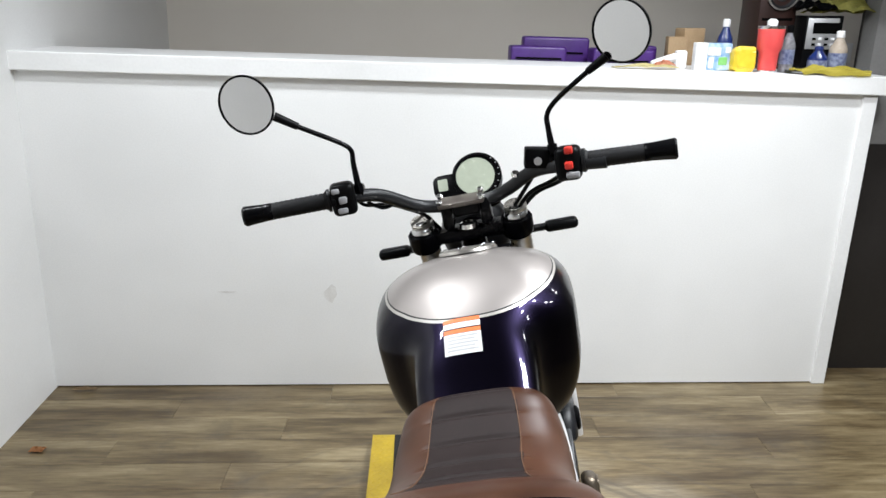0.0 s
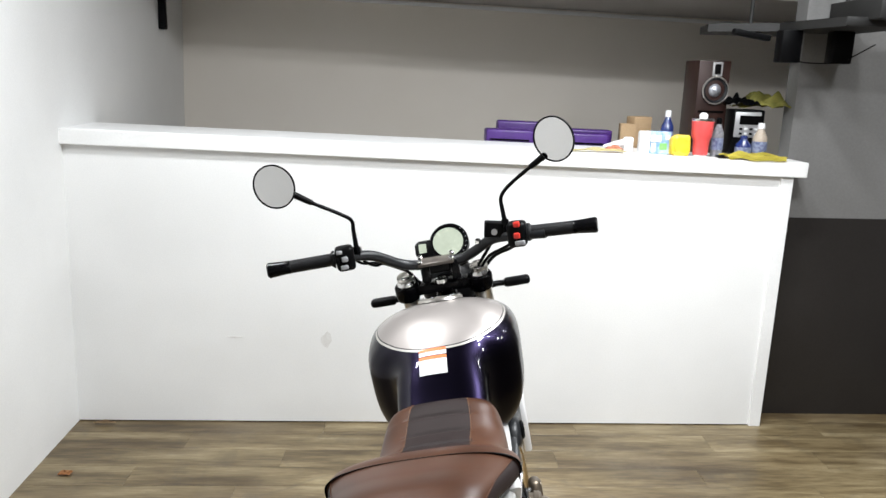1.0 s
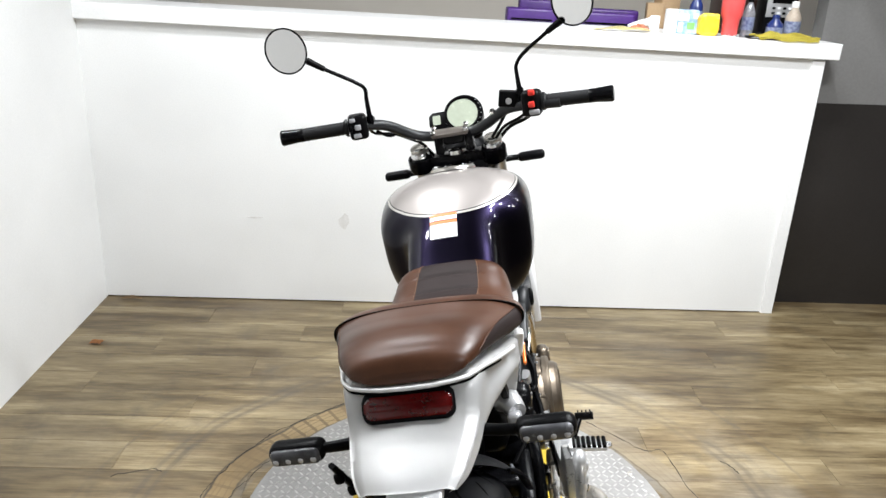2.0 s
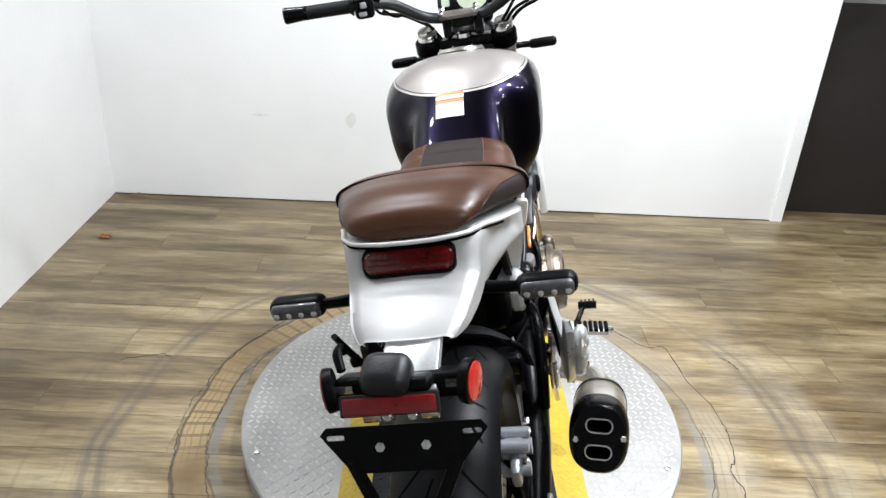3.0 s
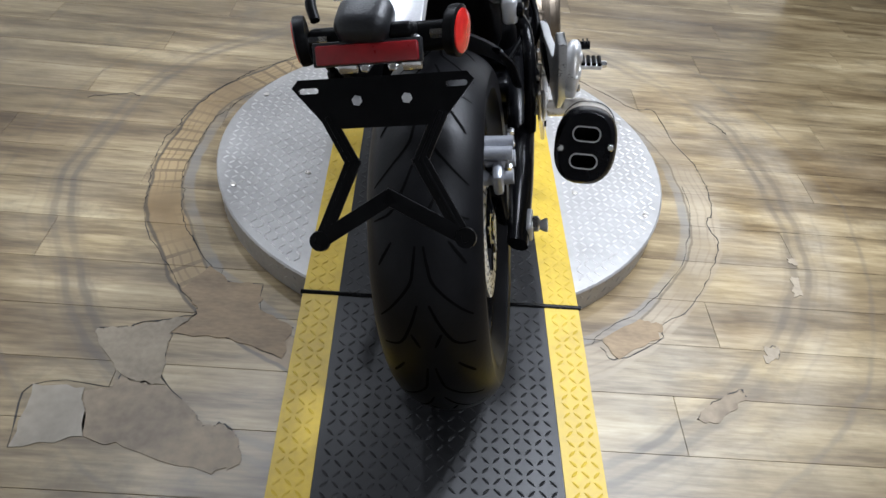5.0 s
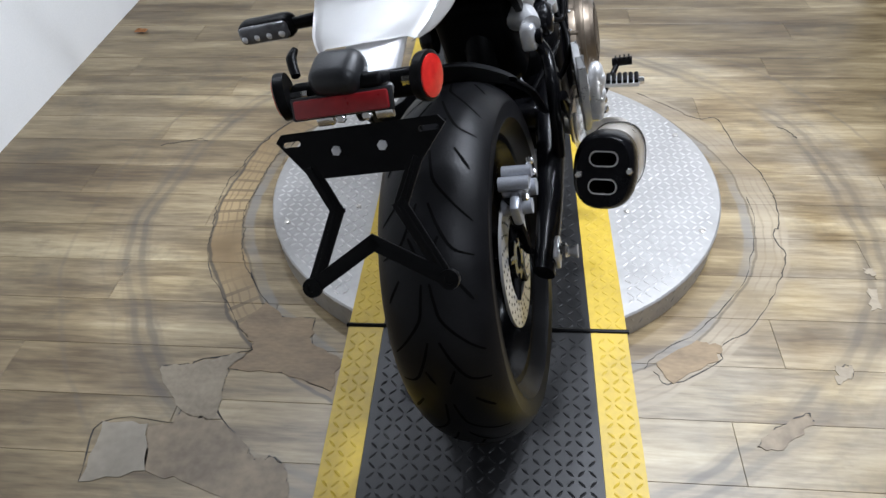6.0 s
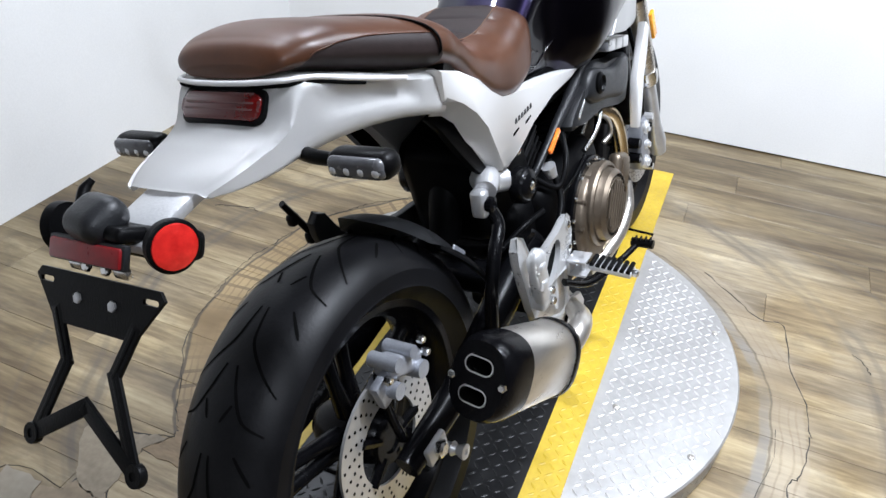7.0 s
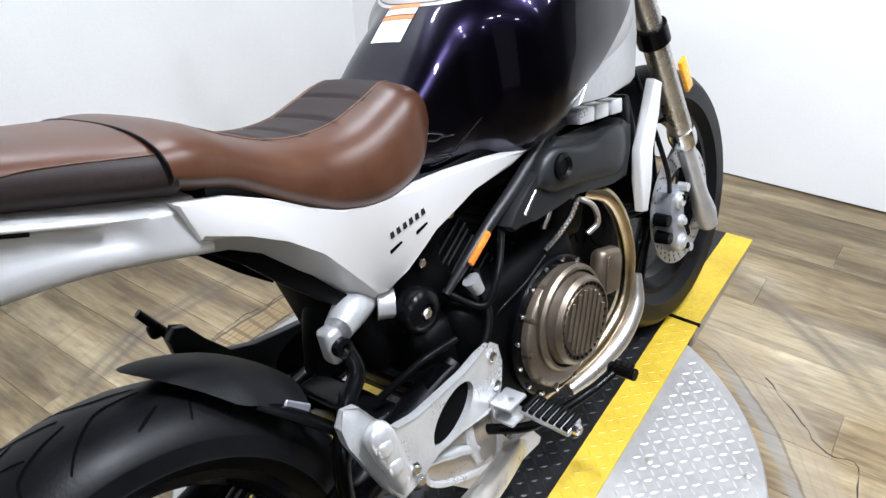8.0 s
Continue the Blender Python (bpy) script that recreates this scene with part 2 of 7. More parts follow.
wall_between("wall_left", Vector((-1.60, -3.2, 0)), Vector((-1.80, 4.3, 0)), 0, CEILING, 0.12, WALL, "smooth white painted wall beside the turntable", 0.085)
wall_between("wall_back", Vector((-2.0, 4.15, 0)), Vector((2.75, 4.15, 0)), 0, CEILING, 0.12, BACK_WALL, "beige painted wall behind the half-height partition")
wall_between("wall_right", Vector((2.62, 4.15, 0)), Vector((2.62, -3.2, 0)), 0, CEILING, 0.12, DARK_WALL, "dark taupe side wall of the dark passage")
# one wall in two colours, standing in for light that fades downwards
wall_between("wall_end", Vector((1.64, 2.36, 0)), Vector((2.74, 2.36, 0)), 0, 1.04, 0.10, END_WALL_SHADED, "lower end wall beside the partition, its shade painted in dark grey-brown")
wall_between("wall_end_upper", Vector((1.64, 2.364, 0)), Vector((2.74, 2.364, 0)), 1.04, CEILING, 0.10, END_WALL_LIT, "grey upper end wall beside the partition, painted in its lit tone")
wall_between("wall_front", Vector((2.74, -3.2, 0)), Vector((-1.9, -3.2, 0)), 0, CEILING, 0.12, FRONT_WALL, "plain grey wall behind the camera")
bm = bmesh.new()
box(bm, (0.4, 0.5, CEILING + 0.06), (5.2, 7.6, 0.12))
solid("ceiling", bm, DARK_CEIL, "plain dark painted ceiling", "ceiling")
# lower ceiling over the back room
bm = bmesh.new()
box(bm, (0.4, 0, 0), (4.6, 1.2, 0.10), pose(0, 0, 0, 0, 1.6, 0))
low_ceiling = solid("ceiling_low", bm, CEIL, "low grey ceiling over the back room", "ceiling")
low_ceiling.location = (0, 3.56, 2.20)
bm = bmesh.new()
box(bm, (0.35, 4.135, 2.128), (3.4, 0.03, 0.022), pose(0, 0, 0, 0, 1.6, 0), 0.004)
solid("trim", bm, TRIM, "narrow white trim along the low ceiling", "trim")

HALF_Y = 2.225
bm = bmesh.new()
box(bm, (-0.10, HALF_Y + 0.06, 0.656), (3.40, 0.12, 1.30))
for v in bm.verts:
    if v.co.z > 1:
        v.co.z = 1.312 - 0.023 * v.co.x
solid("wall_half", bm, WALL, "half-height white partition wall with small scuffs", "wall")
bm = bmesh.new()
box(bm, (1.575, HALF_Y + 0.056, 0.625), (0.058, 0.134, 1.25), None, 0.003)
solid("trim_post", bm, TRIM, "white corner post at the partition's end", "trim")
bm = bmesh.new()
box(bm, (-0.032, 0, 0), (3.388, 0.40, 0.070), None, 0.004)
ledge = solid("ledge", bm, TRIM, "white painted ledge board on top of the partition", "ledge")
LEDGE = pose(-0.005, HALF_Y - 0.028 + 0.20, 1.327, 0, 1.32, 0)
ledge.matrix_basis = LEDGE
bm = bmesh.new()
box(bm, (0, 0, 0), (3.2, 0.42, 0.04), None, 0.004)
back_counter = solid("back_counter", bm, BACK_WALL, "plain counter behind the partition", "counter")
back_counter.matrix_basis = pose(0.0, HALF_Y + 0.60, 1.290, 0, 1.32, 0)
# scuffs on the partition
SCUFF = noise_mix("grey_scuff", (0.62, 0.605, 0.58), (0.76, 0.755, 0.74), 30, 0.7)
rnd = random.Random(5)
for cx0, cz0, w, h, n in ((-0.553, 0.425, 0.030, 0.05, 9), (-0.985, 0.438, 0.062, 0.006, 8)):
    bm = bmesh.new()
    ring = [(cx0 + w * rnd.uniform(0.55, 1.0) * math.cos(2 * math.pi * i / n), cz0 + h * rnd.uniform(0.5, 1.0) * math.sin(2 * math.pi * i / n)) for i in range(n)]
    plate(bm, ring, 0.0012, Matrix.Translation((0, HALF_Y - 0.0008, 0)) @ Matrix.Rotation(radians(90), 4, "X"))
    solid("scuff", bm, SCUFF, "chipped grey scuff in the white wall paint", "scuff")

# light switch, far wall
bm = bmesh.new()
box(bm, (2.545, 4.143, 1.325), (0.085, 0.012, 0.125), None, 0.003)
plate_sw = tagged(part("light_switch", bm, TRIM, None, "", 30), "white light switch plate on the far wall", "switch")
bm = bmesh.new()
box(bm, (2.545, 4.135, 1.325), (0.012, 0.012, 0.026), None, 0.002)
part("toggle", bm, TRIM, plate_sw, "", 30)

# round ceiling lights, housing only; the lamps themselves sit in them
for lx, ly, watts in LAMPS:
    bm = bmesh.new()
    lathe(bm, [(0.0, 0.0), (0.095, 0.0), (0.105, 0.012), (0.105, 0.055), (0.092, 0.055), (0.088, 0.012), (0.0, 0.010)],
          Matrix.Translation((lx, ly, CEILING)) @ Matrix.Rotation(radians(90), 4, "Y"), 32)
    tagged(part("ceiling_light", bm, TRIM, None, "", 40), "round white ceiling light with a shallow rim", "ceiling light", "ceiling lights")

# dark bulkhead hung from the low ceiling, with two black brackets and a cable
BULK = noise_mix("dark_duct_metal", (0.003, 0.0028, 0.0026), (0.012, 0.0115, 0.0105), 3, 0.6, bump=0.2)
bulk = tagged(new("duct"), "dark dented sheet metal duct hung from the ceiling", "duct")
bulk.matrix_basis = pose(1.445, 2.217, 1.921, 0, 0, 0) @ Matrix.Scale(0.726, 4)
bm = bmesh.new()
plate(bm, [(-0.32, 0.30), (0.05, 0.10), (0.15, -0.45), (0.56, -0.45), (0.56, 0.62), (-0.25, 0.62)], 0.05, None, 0.006)
part("duct_panel", bm, BULK, bulk, "", 30)
bm = bmesh.new()
box(bm, (0.42, -0.30, 0.07), (0.30, 0.50, 0.12), None, 0.006)
part("duct_box", bm, BULK, bulk, "", 30)
for hx, hy in ((0.0, 0.40), (0.40, 0.0)):
    bm = bmesh.new()
    cyl(bm, (hx, hy, 0.02), (hx, hy, (CEILING - 1.921) / 0.726), 0.012, 0.012, 12)
    part("hanger_rod", bm, BULK, bulk, "", 40)
bm = bmesh.new()
box(bm, (-0.167, 0.0, -0.058), (0.23, 0.05, 0.036), pose(0, 0, 0, 0, 9, 0), 0.006)
part("duct_flange", bm, BLACK_PLASTIC, bulk, "", 30)
for bx in (0.06, 0.38):
    bm = bmesh.new()
    box(bm, (bx, -0.02, -0.120), (0.125, 0.09, 0.190), None, 0.008)
    part("bracket", bm, BLACK_PLASTIC, bulk, "black hanging bracket", 30)
bm = bmesh.new()
tube(bm, [(0.06, -0.06, -0.200), (0.20, -0.06, -0.215), (0.38, -0.06, -0.20), (0.55, -0.10, -0.10)], 0.004, 8, 8)
part("cable", bm, BLACK_PLASTIC, bulk, "", 60)
bm = bmesh.new()
box(bm, (-1.703, 3.65, 2.01), (0.048, 0.05, 0.22), None, 0.01)
tagged(part("wall_speaker", bm, BLACK_PLASTIC, None, "", 40), "narrow black fixture high on the wall", "fixture")


# ---- things on the ledge ----
def ledge_z(x, y=0.0):
    return (LEDGE @ Vector((x + 0.005, 0, 0.035))).z if y < HALF_Y + 0.37 else (LEDGE @ Vector((x + 0.005, 0, 0.035))).z - 0.052


def turned(name, profile, material, place, label="", parent=None, sides=28, m=None):
    """A thing turned about its own upright axis: (radius, height) pairs."""
    bm = bmesh.new()
    lathe(bm, profile, Matrix.Translation(place) @ (m if m else Matrix()) @ Matrix.Rotation(radians(-90), 4, "Y"), sides)
    return part(name, bm, material, parent, label, 40)


CORAL = noise_mix("coral_powder_coat", (0.72, 0.075, 0.075), (0.82, 0.10, 0.095), 30, 0.4, fine=300)
x, y = 1.168, 2.262
z = ledge_z(x)
tumbler = tagged(new("tumbler"), "coral red steel tumbler with a clear lid on the ledge", "tumbler")
tumbler.location = (x, y, z)
turned("body", [(0.0, 0.006), (0.033, 0.006), (0.034, 0.012), (0.037, 0.075), (0.046, 0.095), (0.049, 0.160), (0.049, 0.164)], CORAL, (0, 0, 0), "coral red body", tumbler)
turned("base_ring", [(0.0, 0.0), (0.032, 0.0), (0.034, 0.003), (0.034, 0.010), (0.0, 0.010)], BRIGHT, (0, 0, 0), "", tumbler)
turned("steel_rim", [(0.049, 0.163), (0.050, 0.165), (0.050, 0.174), (0.044, 0.176), (0.0, 0.172)], BRIGHT, (0, 0, 0), "polished steel rim", tumbler)
turned("lid_tab", [(0.0, 0.172), (0.018, 0.174), (0.020, 0.190), (0.010, 0.200), (0.0, 0.200)], TRIM, (0, 0, 0), "", tumbler)

WOOD = noise_mix("dark_cherry_veneer", (0.014, 0.0055, 0.0042), (0.030, 0.012, 0.009), 4, 0.4, stretch=(6, 6, 0.7), fine=40)
x, y = 1.287, 2.575
z = ledge_z(x)
speaker = tagged(new("loudspeaker"), "dark cherry wood loudspeaker box standing on the ledge", "loudspeaker")
speaker.matrix_basis = pose(x, y, z, 0, 0, 3)
bm = bmesh.new()
box(bm, (0, 0, 0.221), (0.158, 0.165, 0.442), None, 0.004)
part("cabinet", bm, WOOD, speaker)
turned("woofer", [(0.064, 0.0), (0.066, 0.006), (0.058, 0.010), (0.054, 0.004), (0.036, -0.012), (0.030, -0.010), (0.016, 0.0), (0.0, 0.004)], GREY_PLASTIC, (0.010, -0.0835, 0.302), "dark grey woofer cone", speaker, 36, Matrix.Rotation(radians(90), 4, "X"))
turned("woofer_rim", [(0.060, 0.008), (0.062, 0.011), (0.066, 0.011), (0.068, 0.007)], BRUSHED, (0.010, -0.0835, 0.302), "brushed rim", speaker, 36, Matrix.Rotation(radians(90), 4, "X"))
turned("dust_cap", [(0.0, 0.020), (0.014, 0.018), (0.027, 0.008), (0.033, -0.004)], CALIPER_GREY, (0.010, -0.0835, 0.302), "silver dust cap", speaker, 24, Matrix.Rotation(radians(90), 4, "X"))
bm = bmesh.new()
box(bm, (0.012, -0.0845, 0.402), (0.050, 0.008, 0.066), None, 0.003)
tw = part("tweeter_frame", bm, ALLOY, speaker, "silver tweeter frame", 30)
bm = bmesh.new()
box(bm, (0.012, -0.088, 0.402), (0.030, 0.008, 0.048), None, 0.003)
part("tweeter", bm, BLACK_PLASTIC, speaker, "", 30)
bm = bmesh.new()
box(bm, (0, -0.083, 0.20), (0.13, 0.004, 0.010))
part("groove", bm, DARK_GAP, speaker, "", 0)

PURPLE = noise_mix("purple_plastic", (0.040, 0.010, 0.11), (0.065, 0.020, 0.17), 8, 0.4)
for x, y, w, h, d in ((0.328, 2.655, 0.243, 0.112, 0.10), (0.430, 2.80, 0.30, 0.148, 0.08), (0.700, 2.67, 0.27, 0.110, 0.11), (0.760, 2.80, 0.26, 0.122, 0.08)):
    bm = bmesh.new()
    zz = ledge_z(x, y)
    box(bm, (x, y, zz + h / 2), (w, d, h), pose(0, 0, 0, 0, 1.3, 2), 0.012, 3)
    case = tagged(part("tool_case", bm, PURPLE, None, "", 40), "flat purple plastic case behind the ledge", "case", "purple cases")
    bm = bmesh.new()
    box(bm, (x, y - d / 2 - 0.002, zz + h * 0.55), (w * 0.82, 0.010, 0.007), pose(0, 0, 0, 0, 1.3, 2), 0.002)
    part("case_rim", bm, DARK_GAP, case, "", 30)

PAPER = noise_mix("white_paper", (0.66, 0.66, 0.66), (0.78, 0.78, 0.78), 12, 0.6)
CARD = noise_mix("brown_cardboard", (0.26, 0.17, 0.09), (0.36, 0.25, 0.14), 10, 0.8, fine=140)
CLEAR_BLUE = noise_mix("blue_printed_film", (0.10, 0.26, 0.50), (0.60, 0.68, 0.74), 26, 0.25, fine=60)
YELLOW_PACK = noise_mix("yellow_packet", (0.62, 0.42, 0.02), (0.80, 0.58, 0.05), 24, 0.35, bump=0.4, fine=30)
GREEN_TAG = noise_mix("green_label", (0.14, 0.40, 0.10), (0.22, 0.52, 0.16), 30, 0.5)
x, y = 0.909, 2.285
bm = bmesh.new()
box(bm, (x, y, ledge_z(x) + 0.052), (0.048, 0.030, 0.104), pose(0, 0, 0, 0, 0, 6), 0.002)
tagged(part("white_box", bm, PAPER, None, "", 30), "small upright white carton on the ledge", "box")
x, y = 0.985, 2.32
z = ledge_z(x)
pack = tagged(new("wipes_pack"), "clear plastic pack with blue and white print", "pack")
pack.location = (x, y, z)
bm = bmesh.new()
box(bm, (0, 0, 0.052), (0.105, 0.07, 0.104), None, 0.008, 2)
part("film", bm, CLEAR_BLUE, pack)
for px, pz, w, h, mt in ((-0.020, 0.072, 0.050, 0.030, PAPER), (0.016, 0.036, 0.034, 0.030, GREEN_TAG), (-0.030, 0.030, 0.020, 0.040, PAPER), (0.034, 0.078, 0.020, 0.020, PAPER)):
    bm = bmesh.new()
    box(bm, (px, -0.036, pz), (w, 0.003, h), None, 0.001, 1)
    part("label", bm, mt, pack, "", 0)
x, y = 1.075, 2.27
bm = bmesh.new()
bmesh.ops.create_icosphere(bm, subdivisions=4, radius=0.5)
for v in bm.verts:
    q = noise.noise(v.co * 3.2) * 0.22 + noise.noise(v.co * 11.0) * 0.16
    c = Vector([math.copysign(abs(2 * k) ** 0.45, k) / 2 for k in v.co])
    v.co = Vector((c.x * (0.090 * (1 + 0.5 * q)), c.y * (0.055 * (1 + 0.5 * q)), c.z * (0.094 * (1 + 0.5 * q))))
bmesh.ops.translate(bm, verts=bm.verts[:], vec=(x, y, ledge_z(x) + 0.048))
crisp = tagged(part("yellow_packet", bm, YELLOW_PACK, None, "", 30), "crumpled yellow foil packet on the ledge", "packet")
x, y = 0.995, 2.66
z = ledge_z(x, y)
bm = bmesh.new()
box(bm, (x, y, z + 0.103), (0.10, 0.08, 0.206), pose(0, 0, 0, 0, 0, 14), 0.004)
box(bm, (x - 0.06, y - 0.01, z + 0.085), (0.08, 0.08, 0.17), pose(0, 0, 0, 0, 0, -8), 0.004)
tagged(part("carton", bm, CARD, None, "", 30), "opened brown cardboard carton", "box")

BLUE_LIQUID = noise_mix("dark_blue_bottle", (0.008, 0.016, 0.09), (0.02, 0.04, 0.16), 20, 0.2, coat=0.4)
NAVY_LABEL = noise_mix("navy_label", (0.02, 0.03, 0.12), (0.30, 0.34, 0.46), 60, 0.5)
CLOUDY = noise_mix("cloudy_clear_plastic", (0.34, 0.28, 0.22), (0.50, 0.44, 0.37), 12, 0.2, coat=0.5)
SMOKE = noise_mix("smoky_clear_plastic", (0.10, 0.10, 0.11), (0.30, 0.30, 0.32), 22, 0.15, coat=0.6)


def bottle(x, y, h, r, body, cap, label):
    z = ledge_z(x, y)
    b = tagged(new("bottle"), label, "bottle")
    b.location = (x, y, z)
    turned("body", [(0.0, 0.0), (r, 0.002), (r, h * 0.55), (r * 0.92, h * 0.62), (r * 0.45, h * 0.80), (r * 0.38, h * 0.86), (0, h * 0.86)], body, (0, 0, 0), "", b, 24)
    turned("cap", [(r * 0.46, h * 0.84), (r * 0.48, h * 0.87), (r * 0.46, h * 0.98), (r * 0.3, h), (0, h)], cap, (0, 0, 0), "", b, 20)
    turned("label_band", [(r * 1.015, h * 0.18), (r * 1.02, h * 0.19), (r * 1.02, h * 0.48), (r * 1.015, h * 0.49)], NAVY_LABEL, (0, 0, 0), "", b, 24)
    return b


bottle(1.087, 2.50, 0.196, 0.031, BLUE_LIQUID, PAPER, "dark blue bottle with a pale printed label and white cap")
bottle(1.262, 2.305, 0.180, 0.027, SMOKE, BLACK_PLASTIC, "half-full clear bottle with a dark label")
bottle(1.385, 2.30, 0.105, 0.036, BLUE_LIQUID, BLUE_LIQUID, "small dark blue jar on the ledge")
bottle(1.462, 2.30, 0.165, 0.034, CLOUDY, PAPER, "clear tub with an orange printed band")

# small radio behind the bottles
x, y = 1.452, 2.47
radio = tagged(new("radio"), "black and silver desk radio with a dark display", "radio")
radio.matrix_basis = pose(x, y, ledge_z(x), 0, 0, -6)
bm = bmesh.new()
box(bm, (0, 0, 0.110), (0.146, 0.14, 0.22), None, 0.006)
part("case", bm, BLACK_PLASTIC, radio, "", 30)
bm = bmesh.new()
box(bm, (-0.005, -0.072, 0.150), (0.122, 0.006, 0.12), None, 0.003)
part("front_panel", bm, ALLOY, radio, "silver front panel", 30)
bm = bmesh.new()
box(bm, (0.008, -0.076, 0.172), (0.104, 0.004, 0.042), None, 0.002)
part("display", bm, DARK_GAP, radio, "dark display", 0)
for k in range(8):
    bm = bmesh.new()
    box(bm, (-0.035 + 0.024 * (k % 4), -0.076, 0.108 + 0.022 * (k // 4)), (0.014, 0.004, 0.010), None, 0.001, 1)
    part("button", bm, PAPER if k % 2 else BLACK_PLASTIC, radio, "", 0)

# leather glove and cloth pieces: rumpled sheets
def rag(name, x, y, z, w, d, lift, material, label, seed, drape=0.0):
    bm = bmesh.new()
    n = 18
    off = Vector((seed * 3.1, seed * 1.7, 0))
    grid = []
    for j in range(n):
        row = []
        for i in range(n):
            u, v = i / (n - 1) * 2 - 1, j / (n - 1) * 2 - 1
            edge = 1 - 0.22 * noise.noise(Vector((u * 1.5, v * 1.5, seed)))
            h = lift * (0.5 + 0.9 * abs(noise.noise(Vector((u * 1.8, v * 1.8, 0)) + off))) * (1 - 0.6 * max(abs(u), abs(v)) ** 2)
            px, py = x + u * w / 2 * edge, y + v * d / 2 * edge
            fall = max(0.0, (HALF_Y - 0.030) - py)
            row.append(bm.verts.new((px, py + min(fall, 1) * 0.8, z + 0.003 + max(0.0, h) - fall * drape)))
        grid.append(row)
    for j in range(n - 1):
        for i in range(n - 1):
            bm.faces.new((grid[j][i], grid[j][i + 1], grid[j + 1][i + 1], grid[j + 1][i]))
    bmesh.ops.solidify(bm, geom=bm.faces[:], thickness=0.004)
    return tagged(part(name, bm, material, None, "", 60), label, name.replace("_", " "))


CLOTH = noise_mix("yellow_microfibre", (0.50, 0.42, 0.05), (0.68, 0.58, 0.10), 14, 0.9, bump=0.5, fine=250)
OLIVE = noise_mix("olive_glove_leather", (0.16, 0.15, 0.03), (0.34, 0.31, 0.07), 12, 0.8, bump=0.4, fine=160)
rag("yellow_cloth", 1.405, 2.235, ledge_z(1.41), 0.28, 0.11, 0.040, CLOTH, "rumpled yellow microfibre cloth on the ledge's edge", 2, 1.0)
rag("dark_cloth", 1.33, 2.255, ledge_z(1.33) + 0.004, 0.16, 0.10, 0.018, BLACK_PLASTIC, "crumpled black cloth on the ledge", 4)
rag("work_glove", 1.545, 2.47, ledge_z(1.48) + 0.205, 0.25, 0.15, 0.105, OLIVE, "olive and black work glove on top of the radio", 6)
rag("black_glove", 1.425, 2.46, ledge_z(1.42) + 0.220, 0.15, 0.13, 0.075, BLACK_PLASTIC, "black work glove on top of the radio", 9)
rag("cleaning_cloth", 0.695, 2.25, ledge_z(0.69), 0.26, 0.06, 0.018, noise_mix("pale_yellow_cloth", (0.55, 0.48, 0.22), (0.70, 0.62, 0.34), 12, 0.9), "pale yellow cleaning cloth on the ledge", 12)
rag("orange_rag", 0.765, 2.262, ledge_z(0.765) + 0.006, 0.08, 0.05, 0.034, noise_mix("salmon_cloth", (0.60, 0.22, 0.12), (0.72, 0.32, 0.20), 12, 0.9), "small salmon coloured rag on the ledge", 15)
# white spray gun lying down
spray = tagged(new("spray_nozzle"), "white plastic trigger spray nozzle lying on the ledge", "spray nozzle")
spray.location = (0.800, 2.315, ledge_z(0.80))
bm = bmesh.new()
tube(bm, [(-0.07, 0, 0.020), (-0.02, 0, 0.034), (0.03, 0, 0.045), (0.05, 0, 0.050)], [0.010, 0.014, 0.018, 0.014], 14, 4)
part("barrel", bm, PAPER, spray, "", 50)
bm = bmesh.new()
box(bm, (0.045, 0.0, 0.035), (0.045, 0.03, 0.07), None, 0.008, 2)
part("collar", bm, PAPER, spray, "", 40)

# crumpled leaf-brown scrap by the wall corner
rag("paper_scrap", -1.61, 2.15, 0.001, 0.10, 0.05, 0.022, CARD, "crumpled brown paper scrap in the wall corner", 20)
rag("leaf_scrap", -1.585, 0.94, 0.001, 0.05, 0.035, 0.016, noise_mix("rust_scrap", (0.30, 0.12, 0.04), (0.42, 0.20, 0.08), 12, 0.9), "small rust brown scrap on the floor", 22)

# ---- turntable and ramp ----
DISC = Vector((-0.025, 0.60, 0))
turntable = tagged(new("turntable"), "round raised turntable of worn steel tread plate on the floor", "turntable")
turntable.location = DISC
TOP = 0.080
bm = bmesh.new()
lathe(bm, [(0.0, TOP - 0.012), (0.630, TOP - 0.012), (0.636, TOP - 0.004), (0.632, TOP), (0.0, TOP)], Matrix.Rotation(radians(-90), 4, "Y"), 96)
part("deck", bm, STEEL_PLATE, turntable)
bm = bmesh.new()
lathe(bm, [(0.60, 0.0), (0.630, 0.0), (0.630, TOP - 0.0125), (0.60, TOP - 0.0125)], Matrix.Rotation(radians(-90), 4, "Y"), 96)
part("skirt", bm, STEEL_PLATE, turntable, "steel tread plate skirt")
for k in range(8):
    a = 2 * math.pi * (k + 0.5) / 8
    for r in (0.60, 0.40):
        px, py = r * math.cos(a), r * math.sin(a)
        if abs(px) < 0.36:
            continue
        bm = bmesh.new()
        bolt(bm, (px, py, TOP), (0, 0, 1), 0.0085, 0.004)
        part("deck_bolt", bm, BRUSHED, turntable)
RAMP_YAW = 0.6
ramp = tagged(new("wheel_ramp"), "black tread plate ramp with yellow painted edges across the turntable", "ramp")
ramp.matrix_basis = pose(-0.020, 0, 0.079, 0, 0, RAMP_YAW)
SLOPE = 0.055


